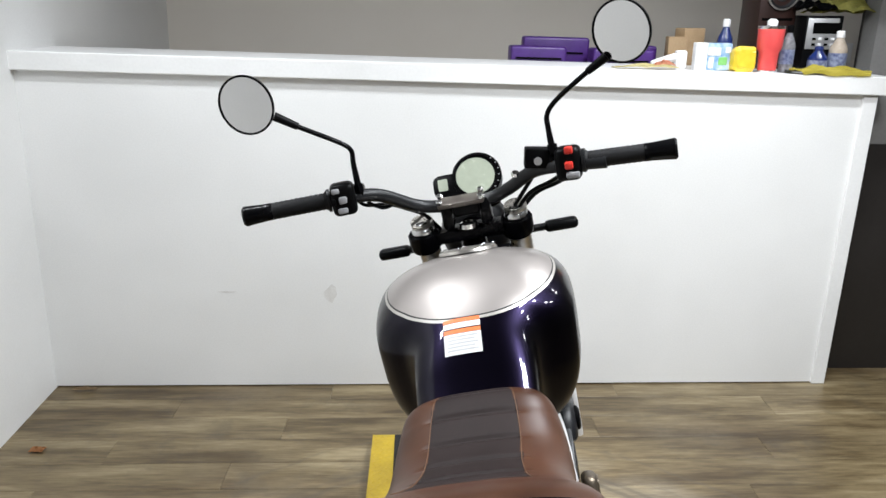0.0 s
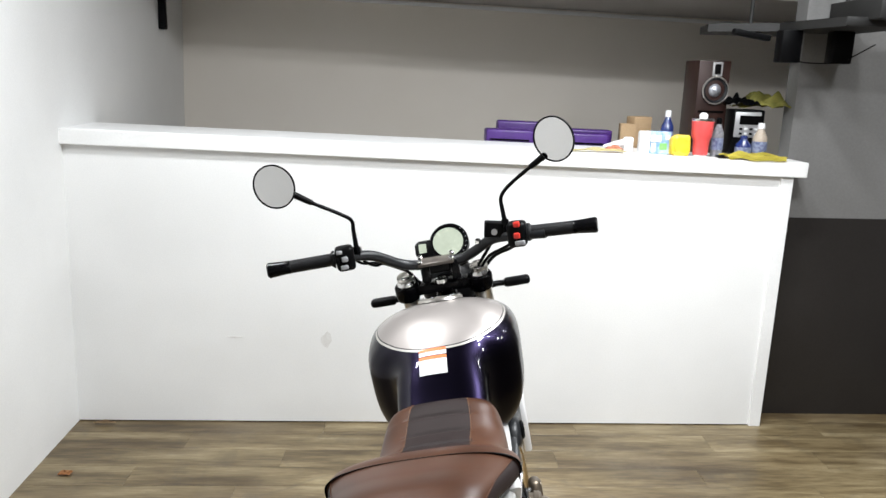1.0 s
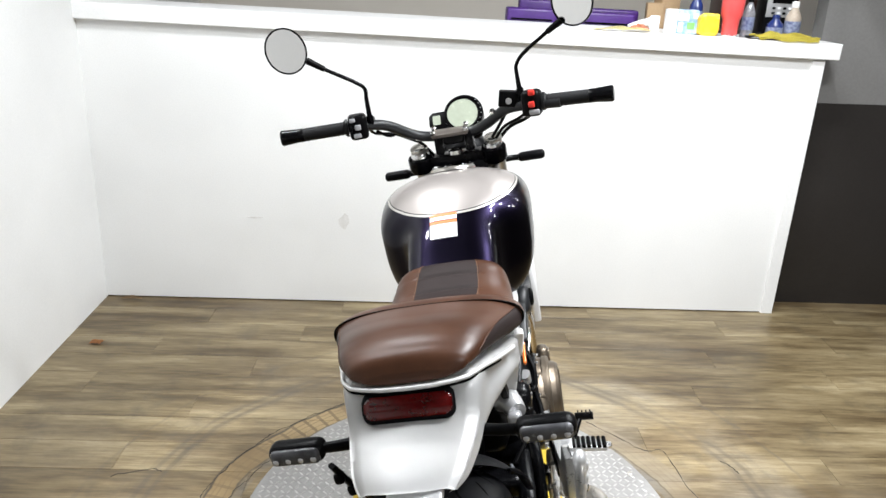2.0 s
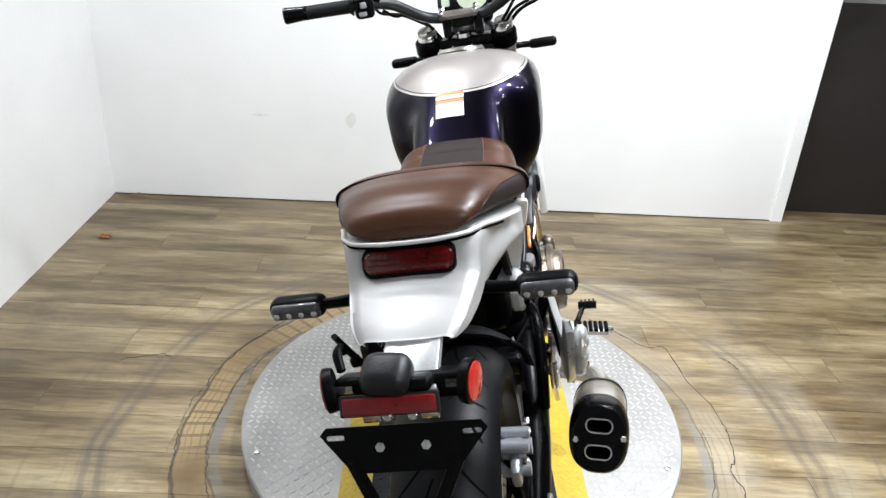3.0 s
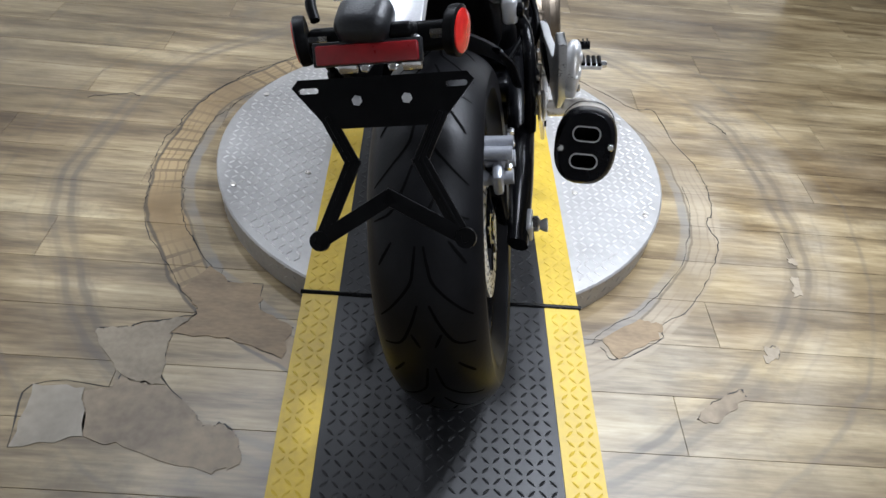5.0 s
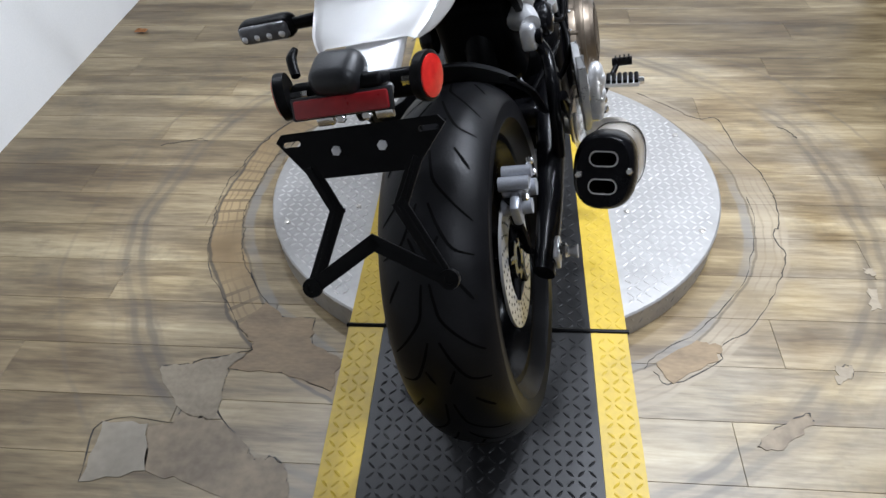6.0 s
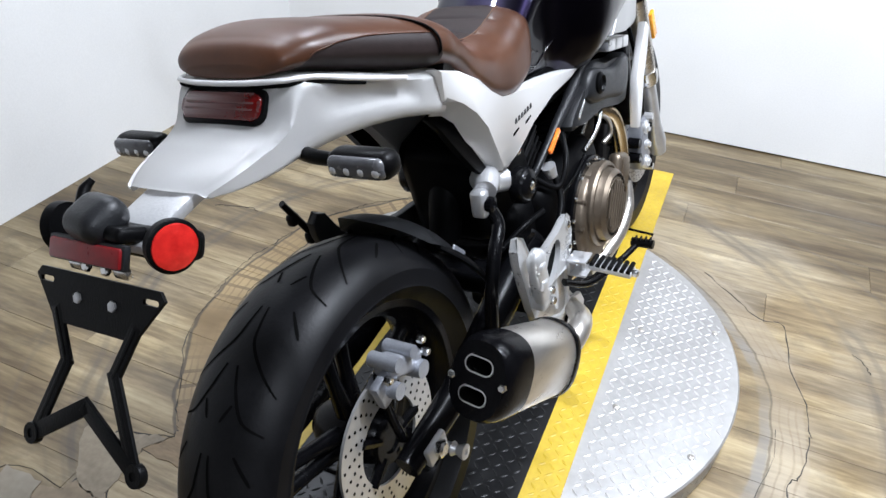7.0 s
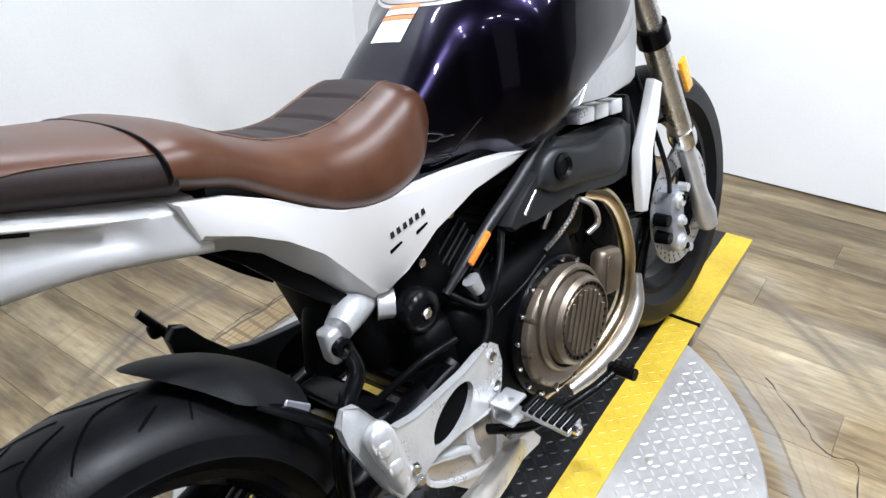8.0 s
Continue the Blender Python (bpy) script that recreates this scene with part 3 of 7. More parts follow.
def slab(bm, x0, x1, y0, y1, z0, z1, t):
    lo = [bm.verts.new(p) for p in ((x0, y0, z0 - t), (x1, y0, z0 - t), (x1, y1, z1 - t), (x0, y1, z1 - t))]
    hi = [bm.verts.new(p) for p in ((x0, y0, z0), (x1, y0, z0), (x1, y1, z1), (x0, y1, z1))]
    bm.faces.new(lo[::-1])
    bm.faces.new(hi)
    for i in range(4):
        bm.faces.new((lo[i], lo[(i + 1) % 4], hi[(i + 1) % 4], hi[i]))


def lugs(name, spots, material, parent, scale=1.0):
    """Raised tread lugs: flat lens shapes, one at each (x, y, z, angle, slope)."""
    vs, fs = [], []
    a, w, h = 0.0106 * scale, 0.0029 * scale, 0.0013 * scale
    shape = [(-a, 0, 0), (-a * 0.4, w, 0), (a * 0.4, w, 0), (a, 0, 0), (a * 0.4, -w, 0), (-a * 0.4, -w, 0), (-a * 0.55, 0, h), (a * 0.55, 0, h)]
    faces = [(0, 1, 6), (1, 2, 7, 6), (2, 3, 7), (3, 4, 7), (4, 5, 6, 7), (5, 0, 6)]
    for x, y, z, ang, slope in spots:
        c, s, k = math.cos(ang), math.sin(ang), len(vs)
        for p in shape:
            dy = p[0] * s + p[1] * c
            vs.append((x + p[0] * c - p[1] * s, y + dy, z + p[2] + dy * slope))
        fs += [tuple(k + i for i in f[::-1]) for f in faces]
    me = bpy.data.meshes.new(name)
    me.from_pydata(vs, [], fs)
    me.materials.append(material)
    ob = new(name, me)
    ob.parent = parent
    return tagged(ob, "raised tread plate lugs", "", "", "stuff")


PITCH = 0.0215
spots = []
for i in range(-30, 31):
    for j in range(-30, 31):
        px, py = i * PITCH, j * PITCH
        if math.hypot(px, py) < 0.618 and abs(px) > 0.335:
            spots.append((px, py, TOP, radians(45 if (i + j) % 2 else 135), 0))
lugs("deck_lug", spots, LUG_STEEL, turntable)
vs, fs = [], []
for k in range(140):
    a = 2 * math.pi * k / 140
    for row in range(2):
        c = Vector((0.6305 * math.cos(a), 0.6305 * math.sin(a), 0.020 + 0.030 * row + 0.012 * (k % 2)))
        t, up, out = Vector((-math.sin(a), math.cos(a), 0)), Vector((0, 0, 1)), Vector((math.cos(a), math.sin(a), 0))
        d = (t + up * (1 if k % 2 else -1)).normalized()
        q = d.cross(out)
        n0 = len(vs)
        vs += [tuple(c + d * 0.010), tuple(c + q * 0.003), tuple(c - d * 0.010), tuple(c - q * 0.003), tuple(c + out * 0.002)]
        fs += [(n0, n0 + 1, n0 + 4), (n0 + 1, n0 + 2, n0 + 4), (n0 + 2, n0 + 3, n0 + 4), (n0 + 3, n0, n0 + 4)]
me = bpy.data.meshes.new("skirt_lug")
me.from_pydata(vs, [], fs)
me.materials.append(STEEL_PLATE)
ob = tagged(new("skirt_lug", me), "raised tread plate lugs", "", "", "stuff")
ob.parent = turntable

for y0, y1, z0, z1 in ((-1.44, -0.006, 0.007 - SLOPE * 1.434, 0.007), (0.0, 1.225, 0.007, 0.007), (1.231, 1.75, 0.007, -0.026)):
    slope = (z1 - z0) / (y1 - y0)
    bm = bmesh.new()
    slab(bm, -0.236, 0.236, y0, y1, z0, z1, 0.006)
    part("tread_plate", bm, BLACK_PLATE, ramp, "", 0)
    for x0, x1 in ((-0.317, -0.2365), (0.2365, 0.317)):
        bm = bmesh.new()
        slab(bm, x0, x1, y0, y1, z0 + 0.0008, z1 + 0.0008, 0.0068)
        part("edge_strip", bm, YELLOW, ramp, "worn yellow painted edge strip", 0)
    spots, gold = [], []
    for i in range(-14, 15):
        for j in range(int((y1 - y0) / PITCH)):
            px, py = i * PITCH, y0 + (j + 0.5) * PITCH
            pz = z0 + (py - y0) * slope
            row = (px, py, pz, radians(45 if (i + j) % 2 else 135), slope)
            if abs(px) < 0.232:
                spots.append(row)
            elif 0.242 < abs(px) < 0.312:
                gold.append((px, py, pz + 0.0008, row[3], slope))
    lugs("plate_lug", spots, BLACK_PLATE, ramp)
    lugs("strip_lug", gold, YELLOW, ramp)
# dark hinge bars at the seams, side rails under the approach plates
for y, z in ((-0.003, 0.008), (1.228, 0.008)):
    bm = bmesh.new()
    tube(bm, [(-0.322, y, z), (0.322, y, z)], 0.0055, 8, 1)
    part("hinge_bar", bm, BLACK_METAL, ramp)
for sx in (-1, 1):
    for y0, y1, z0, z1 in ((-1.44, -0.01, 0.0 - SLOPE * 1.434, 0.0), (1.235, 1.75, 0.0, -0.033)):
        bm = bmesh.new()
        lo = -0.078
        vs = [bm.verts.new(p) for p in ((sx * 0.310, y0, lo), (sx * 0.310, y1, lo), (sx * 0.310, y1, z1), (sx * 0.310, y0, max(z0, lo + 0.002)),
                                        (sx * 0.302, y0, lo), (sx * 0.302, y1, lo), (sx * 0.302, y1, z1), (sx * 0.302, y0, max(z0, lo + 0.002)))]
        for f in ((0, 1, 2, 3), (7, 6, 5, 4), (0, 4, 5, 1), (1, 5, 6, 2), (2, 6, 7, 3), (3, 7, 4, 0)):
            bm.faces.new([vs[i] for i in f])
        part("side_rail", bm, STEEL_PLATE, ramp, "", 0)

# ---- motorcycle: built upright, then leant to its side ----
bike = tagged(new("motorcycle"), "purple and silver motorcycle with brown seat, leaning on the ramp", "motorcycle")
bike.matrix_basis = pose(0.05, -0.05, 0.086, 0, 0, -5.4) @ pose(0, 0, 0, 0, -12.0, 0)
REAR, FRONT, RADIUS = Vector((0, -0.080, 0.328)), Vector((0, 1.303, 0.318)), 0.331


def crown(w, half, radius):
    return radius - (1 - math.sqrt(max(0.0, 1 - (w / (half * 1.06)) ** 2))) * half * 0.80


def on_tread(centre, half, radius, w, angle, lift):
    """A point on the tread: w across, angle round the wheel from straight back, upwards."""
    r = crown(w, half, radius) + lift
    return Vector((w, centre.y - r * math.cos(angle), centre.z + r * math.sin(angle)))


def wheel(name, centre, radius, half, rim_r, label):
    bm = bmesh.new()
    prof = [(crown(-half * math.cos(math.pi * i / 24), half, radius), -half * math.cos(math.pi * i / 24)) for i in range(25)]
    lip = rim_r + 0.006
    prof = [(lip - 0.01, -half * 0.62), (lip, -half * 0.74), (lip + 0.016, -half * 0.90), (lip + 0.020, -half * 0.975), (lip + 0.024, -half * 0.95)] + prof
    prof += [(lip + 0.024, half * 0.95), (lip + 0.020, half * 0.975), (lip + 0.016, half * 0.90), (lip, half * 0.74), (lip - 0.01, half * 0.62)]
    lathe(bm, prof, Matrix.Translation(centre), 96)
    tyre = part(name, bm, RUBBER, bike, label, 60)
    # grooves: paired strokes that open outward towards the road, with a kink
    bm = bmesh.new()
    n = 10
    strokes = (((0.07, 0.0), (0.12, -0.10), (0.20, -0.19), (0.50, -0.30), (0.80, -0.39)),
               ((0.10, -0.30), (0.26, -0.42), (0.48, -0.53), (0.80, -0.57)),
               ((0.26, -0.47), (0.18, -0.52), (0.13, -0.55)),
               ((0.48, 0.02), (0.66, -0.06), (0.74, -0.10)))
    for k in range(n):
        base = 2 * math.pi * k / n
        for sx in (-1, 1):
            for stroke in strokes:
                line = spline([(w * half * sx, a * 0.90, 0) for w, a in stroke], 5)
                prev = None
                for i, q in enumerate(line):
                    t = i / (len(line) - 1)
                    d = line[min(i + 1, len(line) - 1)] - line[max(i - 1, 0)]
                    d = Vector((d.x, d.y * radius, 0)).normalized()
                    wide = 0.0023 * (0.45 + 0.55 * math.sin(math.pi * min(1, 0.15 + 0.8 * t)))
                    nx, na = -d.y * wide, d.x * wide / radius
                    pair = (bm.verts.new(on_tread(centre, half, radius, q.x + nx, base + q.y + na, 0.0005)),
                            bm.verts.new(on_tread(centre, half, radius, q.x - nx, base + q.y - na, 0.0005)))
                    if prev:
                        bm.faces.new((prev[0], prev[1], pair[1], pair[0]))
                    prev = pair
    groove = part("tread_groove", bm, DARK_GAP, tyre)
    tagged(groove, "black sipes cut in the tread", "", "", "stuff")
    # rim with five twin spokes
    bm = bmesh.new()
    hw = half * 0.66
    lathe(bm, [(rim_r - 0.020, -hw * 0.7), (rim_r - 0.012, -hw), (rim_r + 0.006, -hw * 1.04), (rim_r + 0.006, -hw * 0.92), (rim_r - 0.026, -hw * 0.5),
               (rim_r - 0.026, hw * 0.5), (rim_r + 0.006, hw * 0.92), (rim_r + 0.006, hw * 1.04), (rim_r - 0.012, hw), (rim_r - 0.020, hw * 0.7),
               (rim_r - 0.034, hw * 0.4), (rim_r - 0.034, -hw * 0.4), (rim_r - 0.020, -hw * 0.7)], Matrix.Translation(centre), 72)
    rim = part("rim", bm, BLACK_METAL, tyre, "gloss black cast rim", 40)
    for k in range(5):
        bm = bmesh.new()
        for d in (-0.11, 0.11):
            a = 2 * math.pi * k / 5 + 0.35
            inner = Vector((0, math.cos(a + d * 2.2) * 0.045, math.sin(a + d * 2.2) * 0.045))
            outer = Vector((0, math.cos(a + d) * (rim_r - 0.028), math.sin(a + d) * (rim_r - 0.028)))
            tube(bm, [centre + inner, centre + (inner + outer) / 2, centre + outer], [0.017, 0.012, 0.015], 10, 4)
        part("spoke", bm, BLACK_METAL, tyre)
    bm = bmesh.new()
    lathe(bm, [(0.0, -0.07), (0.030, -0.07), (0.045, -0.05), (0.055, 0.0), (0.045, 0.05), (0.030, 0.07), (0.0, 0.07)], Matrix.Translation(centre), 32)
    part("hub", bm, BLACK_METAL, tyre)
    return tyre


def brake_disc(tyre, centre, x, r0, r1, holes):
    bm = bmesh.new()
    lathe(bm, [(r0, x - 0.0025), (r1, x - 0.0025), (r1, x + 0.0025), (r0, x + 0.0025), (r0, x - 0.0025)], Matrix.Translation(centre), 64)
    disc = part("brake_disc", bm, DISC_STEEL, tyre, "drilled steel brake disc", 30)
    bm = bmesh.new()
    for ring, r in enumerate(np.linspace(r0 + 0.010, r1 - 0.008, 4)):
        for k in range(holes):
            a = 2 * math.pi * (k + ring * 0.27) / holes
            c = centre + Vector((x, math.cos(a) * r, math.sin(a) * r))
            cyl(bm, c - Vector((0.0029, 0, 0)), c + Vector((0.0029, 0, 0)), 0.0030, None, 8)
    part("drilled_hole", bm, DARK_GAP, tyre, "", 30)
    bm = bmesh.new()
    for k in range(5):
        a = 2 * math.pi * k / 5
        tube(bm, [centre + Vector((x, math.cos(a) * 0.03, math.sin(a) * 0.03)), centre + Vector((x, math.cos(a) * (r0 + 0.004), math.sin(a) * (r0 + 0.004)))], 0.009, 8, 1)
    lathe(bm, [(0.022, x - 0.006), (0.04, x - 0.004), (0.04, x + 0.006), (0.022, x + 0.006), (0.022, x - 0.006)], Matrix.Translation(centre), 32)
    part("disc_carrier", bm, BLACK_METAL, tyre)
    return disc


rear_tyre = wheel("rear_tyre", REAR, RADIUS, 0.088, 0.230, "wide black rear tyre with curved tread grooves")
brake_disc(rear_tyre, REAR, 0.068, 0.075, 0.128, 26)
front_tyre = wheel("front_tyre", FRONT, RADIUS - 0.007, 0.060, 0.228, "black front tyre")
brake_disc(front_tyre, FRONT, 0.075, 0.095, 0.145, 30)


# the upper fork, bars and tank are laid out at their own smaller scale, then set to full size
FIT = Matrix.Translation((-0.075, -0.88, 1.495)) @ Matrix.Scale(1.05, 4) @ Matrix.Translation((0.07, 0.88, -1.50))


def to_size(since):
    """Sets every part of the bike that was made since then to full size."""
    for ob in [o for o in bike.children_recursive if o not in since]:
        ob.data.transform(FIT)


made = set(bike.children_recursive)
# tank
T_TOP = curve([(0.40, 0.880), (0.46, 0.923), (0.50, 0.954), (0.536, 0.980), (0.60, 1.016), (0.66, 1.037), (0.72, 1.043), (0.80, 1.029), (0.90, 0.988), (0.98, 0.93)])
T_LOW = curve([(0.40, 0.770), (0.45, 0.745), (0.55, 0.728), (0.62, 0.730), (0.68, 0.748), (0.74, 0.772), (0.80, 0.785), (0.90, 0.815), (0.98, 0.87)])
T_HALF = curve([(0.40, 0.101), (0.46, 0.106), (0.51, 0.109), (0.545, 0.113), (0.568, 0.129), (0.590, 0.158), (0.612, 0.177), (0.64, 0.186), (0.68, 0.190), (0.73, 0.190), (0.80, 0.184), (0.90, 0.164), (0.98, 0.12)])


def tank_ring(y, n=64):
    top, low, half = T_TOP(y), T_LOW(y), T_HALF(y)
    fore = max(0.0, min(1.0, (y - 0.54) / 0.12))
    mid = low + (top - low) * (0.66 - 0.02 * fore)
    knee = max(0.0, 1 - ((y - 0.48) / 0.13) ** 2)
    out = []
    for i in range(n):
        a = 2 * math.pi * i / n
        c, s = math.cos(a), math.sin(a)
        e = 2.35 + 0.9 * max(0.0, min(1.0, (0.60 - y) / 0.12)) if s > 0 else 3.6 + 0.9 * fore
        x = half * math.copysign(abs(c) ** (2 / e), c)
        z = mid + (top - mid if s > 0 else mid - low) * math.copysign(abs(s) ** (2 / e), s)
        if s < 0:
            x *= 1 - (0.02 + 0.12 * max(0.0, min(1.0, (y - 0.46) / 0.14))) * abs(s) ** 1.2
        d = (mid - 0.050 - z) / 0.085
        x *= 1 - 0.07 * knee * math.exp(-d ** 4)
        out.append((x, y, z))
    return out


def tank_paint():
    """Purple lacquer with a silver top panel and a pinstripe along its edge."""
    m = noise_mix("purple_and_silver_lacquer", (0.0042, 0.0033, 0.0080), (0.0072, 0.0056, 0.0140), 6, 0.13, metal=0.9, coat=0.5, spec=0.2, rough_span=0.03, fine=900)
    n, l = m.node_tree.nodes, m.node_tree.links
    b = n["Principled BSDF"]
    sep = n.new("ShaderNodeSeparateXYZ")
    l.new(n["Texture Coordinate"].outputs["Object"], sep.inputs[0])
    u = n.new("ShaderNodeMapRange")
    u.inputs[1].default_value, u.inputs[2].default_value = 0.470, 1.103
    l.new(sep.outputs["Y"], u.inputs[0])
    fc = n.new("ShaderNodeFloatCurve")
    c = fc.mapping.curves[0]
    pts = [(0.0, 0.86), (0.15, 0.735), (0.243, 0.713), (0.363, 0.733), (0.458, 0.744), (0.70, 0.755), (1.0, 0.760)]
    c.points[0].location, c.points[1].location = pts[0], pts[-1]
    for p in pts[1:-1]:
        c.points.new(*p)
    fc.mapping.update()
    l.new(u.outputs[0], fc.inputs["Value"])
    zz = n.new("ShaderNodeMapRange")
    zz.inputs[1].default_value, zz.inputs[2].default_value = 0.656, 1.078
    l.new(sep.outputs["Z"], zz.inputs[0])
    diff = n.new("ShaderNodeMath")
    diff.operation = "SUBTRACT"
    l.new(zz.outputs[0], diff.inputs[0])
    l.new(fc.outputs[0], diff.inputs[1])
    band = n.new("ShaderNodeValToRGB")
    band.color_ramp.interpolation = "CONSTANT"
    e = band.color_ramp.elements
    e[0].position, e[0].color = 0.0, (0, 0, 0, 1)
    e[1].position, e[1].color = 0.5, (0.50, 0.475, 0.44, 1)
    for pos, col in ((0.5050, (0.03, 0.03, 0.03, 1)), (0.5095, (0.35, 0.320, 0.303, 1))):
        k = e.new(pos)
        k.color = col
    half = n.new("ShaderNodeMath")
    half.operation = "ADD"
    half.inputs[1].default_value = 0.5
    l.new(diff.outputs[0], half.inputs[0])
    l.new(half.outputs[0], band.inputs[0])
    step = n.new("ShaderNodeMath")
    step.operation = "GREATER_THAN"
    step.inputs[1].default_value = 0.0
    l.new(diff.outputs[0], step.inputs[0])
    mix = n.new("ShaderNodeMix")
    mix.data_type = "RGBA"
    old = b.inputs["Base Color"].links[0].from_socket
    # satin silver chin in front of a raking line
    rake = n.new("ShaderNodeMath")
    rake.operation = "MULTIPLY_ADD"
    rake.inputs[1].default_value, rake.inputs[2].default_value = -1.65, 1.65 * 0.751 - 0.765
    l.new(sep.outputs["Z"], rake.inputs[0])
    ahead = n.new("ShaderNodeMath")
    ahead.operation = "ADD"
    l.new(sep.outputs["Y"], ahead.inputs[0])
    l.new(rake.outputs[0], ahead.inputs[1])
    chin = n.new("ShaderNodeMath")
    chin.operation = "GREATER_THAN"
    chin.inputs[1].default_value = 0.0
    l.new(ahead.outputs[0], chin.inputs[0])
    below = n.new("ShaderNodeMix")
    below.data_type = "RGBA"
    below.inputs[7].default_value = (0.36, 0.36, 0.362, 1)
    l.new(chin.outputs[0], below.inputs[0])
    l.new(old, below.inputs[6])
    old = below.outputs[2]
    either = n.new("ShaderNodeMath")
    either.operation = "MAXIMUM"
    l.new(step.outputs[0], either.inputs[0])
    l.new(chin.outputs[0], either.inputs[1])
    l.new(step.outputs[0], mix.inputs[0])
    l.new(old, mix.inputs[6])
    l.new(band.outputs[0], mix.inputs[7])
    l.new(mix.outputs[2], b.inputs["Base Color"])
    met = n.new("ShaderNodeMapRange")
    met.inputs[3].default_value, met.inputs[4].default_value = 1.0, 0.55
    l.new(either.outputs[0], met.inputs[0])
    l.new(met.outputs[0], b.inputs["Metallic"])
    ro = n.new("ShaderNodeMapRange")
    ro.inputs[3].default_value, ro.inputs[4].default_value = 0.31, 0.40
    l.new(either.outputs[0], ro.inputs[0])
    l.new(ro.outputs[0], b.inputs["Roughness"])
    b.inputs["Coat IOR"].default_value, b.inputs["Coat Roughness"].default_value = 1.36, 0.015
    return m


bm = bmesh.new()
rings(bm, [tank_ring(0.40 + 0.58 * i / 84, 96) for i in range(85)])
tank = part("tank", bm, tank_paint(), bike, "glossy dark purple fuel tank with silver top panel", 50)

BLACK_LACQUER = noise_mix("black_lacquer", (0.0015, 0.0012, 0.0022), (0.003, 0.0024, 0.0045), 10, 0.10, coat=0.5, rough_span=0.03, spec=0.3)

# warning stickers on the tank
WHITE_LABEL = noise_mix("white_label", (0.70, 0.70, 0.70), (0.80, 0.80, 0.80), 30, 0.4)
ORANGE_LABEL = noise_mix("orange_label", (0.75, 0.16, 0.04), (0.85, 0.20, 0.05), 30, 0.4)
GREY_PRINT = noise_mix("grey_print", (0.45, 0.45, 0.46), (0.55, 0.55, 0.56), 60, 0.5)


def tank_top_at(x, y, lift):
    ring = [Vector(p) for p in tank_ring(y, 256)]
    up = [p for p in ring if p.z > T_LOW(y) + 0.6 * (T_TOP(y) - T_LOW(y))]
    p = min(up, key=lambda q: abs(q.x - x))
    return Vector((x, y, p.z + lift))


def sticker(x0, x1, y0, y1, lift, material, name, parent):
    bm = bmesh.new()
    grid = [[bm.verts.new(tank_top_at(x0 + (x1 - x0) * i / 6, y0 + (y1 - y0) * j / 6, lift)) for i in range(7)] for j in range(7)]
    for j in range(6):
        for i in range(6):
            bm.faces.new((grid[j][i], grid[j][i + 1], grid[j + 1][i + 1], grid[j + 1][i]))
    return part(name, bm, material, parent, "", 60)


stick = sticker(-0.043, 0.0205, 0.495, 0.527, 0.0012, WHITE_LABEL, "sticker", bike)
stick["label"] = "white sticker with orange bars and fine print"
sticker(-0.043, 0.0205, 0.5275, 0.534, 0.0014, ORANGE_LABEL, "orange_bar", stick)
sticker(-0.043, 0.0205, 0.536, 0.545, 0.0012, WHITE_LABEL, "sticker_top", stick)
sticker(-0.043, 0.0205, 0.5455, 0.552, 0.0014, ORANGE_LABEL, "orange_bar", stick)
for k in range(5):
    sticker(-0.038, 0.0155 - 0.006 * (k % 2), 0.500 + k * 0.0052, 0.5024 + k * 0.0052, 0.0017, GREY_PRINT, "print_line", stick)

# flush filler cap with its ring of bolts
slope = math.atan2(T_TOP(0.83) - T_TOP(0.77), 0.06)
CAP = Matrix.Translation((0, 0.80, T_TOP(0.80) - 0.001)) @ Matrix.Rotation(slope, 4, "X")
bm = bmesh.new()
lathe(bm, [(0.060, 0.0), (0.058, 0.006), (0.050, 0.009), (0.046, 0.007), (0.040, 0.009), (0.0, 0.011)], CAP @ Matrix.Rotation(radians(-90), 4, "Y"), 40)
fuel_cap = part("fuel_cap", bm, BRUSHED, bike, "brushed flush fuel filler cap", 40)
for k in range(7):
    a = 2 * math.pi * k / 7
    bm = bmesh.new()
    bolt(bm, CAP @ Vector((0.053 * math.cos(a), 0.053 * math.sin(a), 0.008)), CAP.to_3x3() @ Vector((0, 0, 1)), 0.004, 0.004)
    part("cap_bolt", bm, BRIGHT, fuel_cap, "", 40)


def tank_side_at(y, z, sx):
    ring = [Vector(p) for p in tank_ring(y, 256) if p[0] * sx > 0.02]
    return min(ring, key=lambda q: abs(q.z - z))


# two pressed fins and a zigzag crease on the knee recess
for sx in (-1, 1):
    for ya, za, yb, zb, deep in ((0.430, 0.842, 0.486, 0.820, 0.010), (0.430, 0.806, 0.478, 0.790, 0.012)):
        bm = bmesh.new()
        for edge in (0.0, -deep):
            tube(bm, [tank_side_at(ya + (yb - ya) * k / 6, za + (zb - za) * k / 6 + edge * (1 - k / 6), sx) for k in range(7)], [0.0016, 0.0022, 0.0024, 0.0024, 0.0022, 0.0020, 0.0012], 8, 2)
        part("tank_fin", bm, BLACK_LACQUER, tank, "", 60)
    bm = bmesh.new()
    tube(bm, [tank_side_at(y, z, sx) for y, z in ((0.424, 0.808), (0.450, 0.803), (0.477, 0.797), (0.492, 0.800), (0.515, 0.812), (0.545, 0.824))], [0.0012, 0.0022, 0.0026, 0.0026, 0.0024, 0.0010], 8, 6)
    part("tank_crease", bm, BLACK_LACQUER, tank, "", 60)

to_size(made)
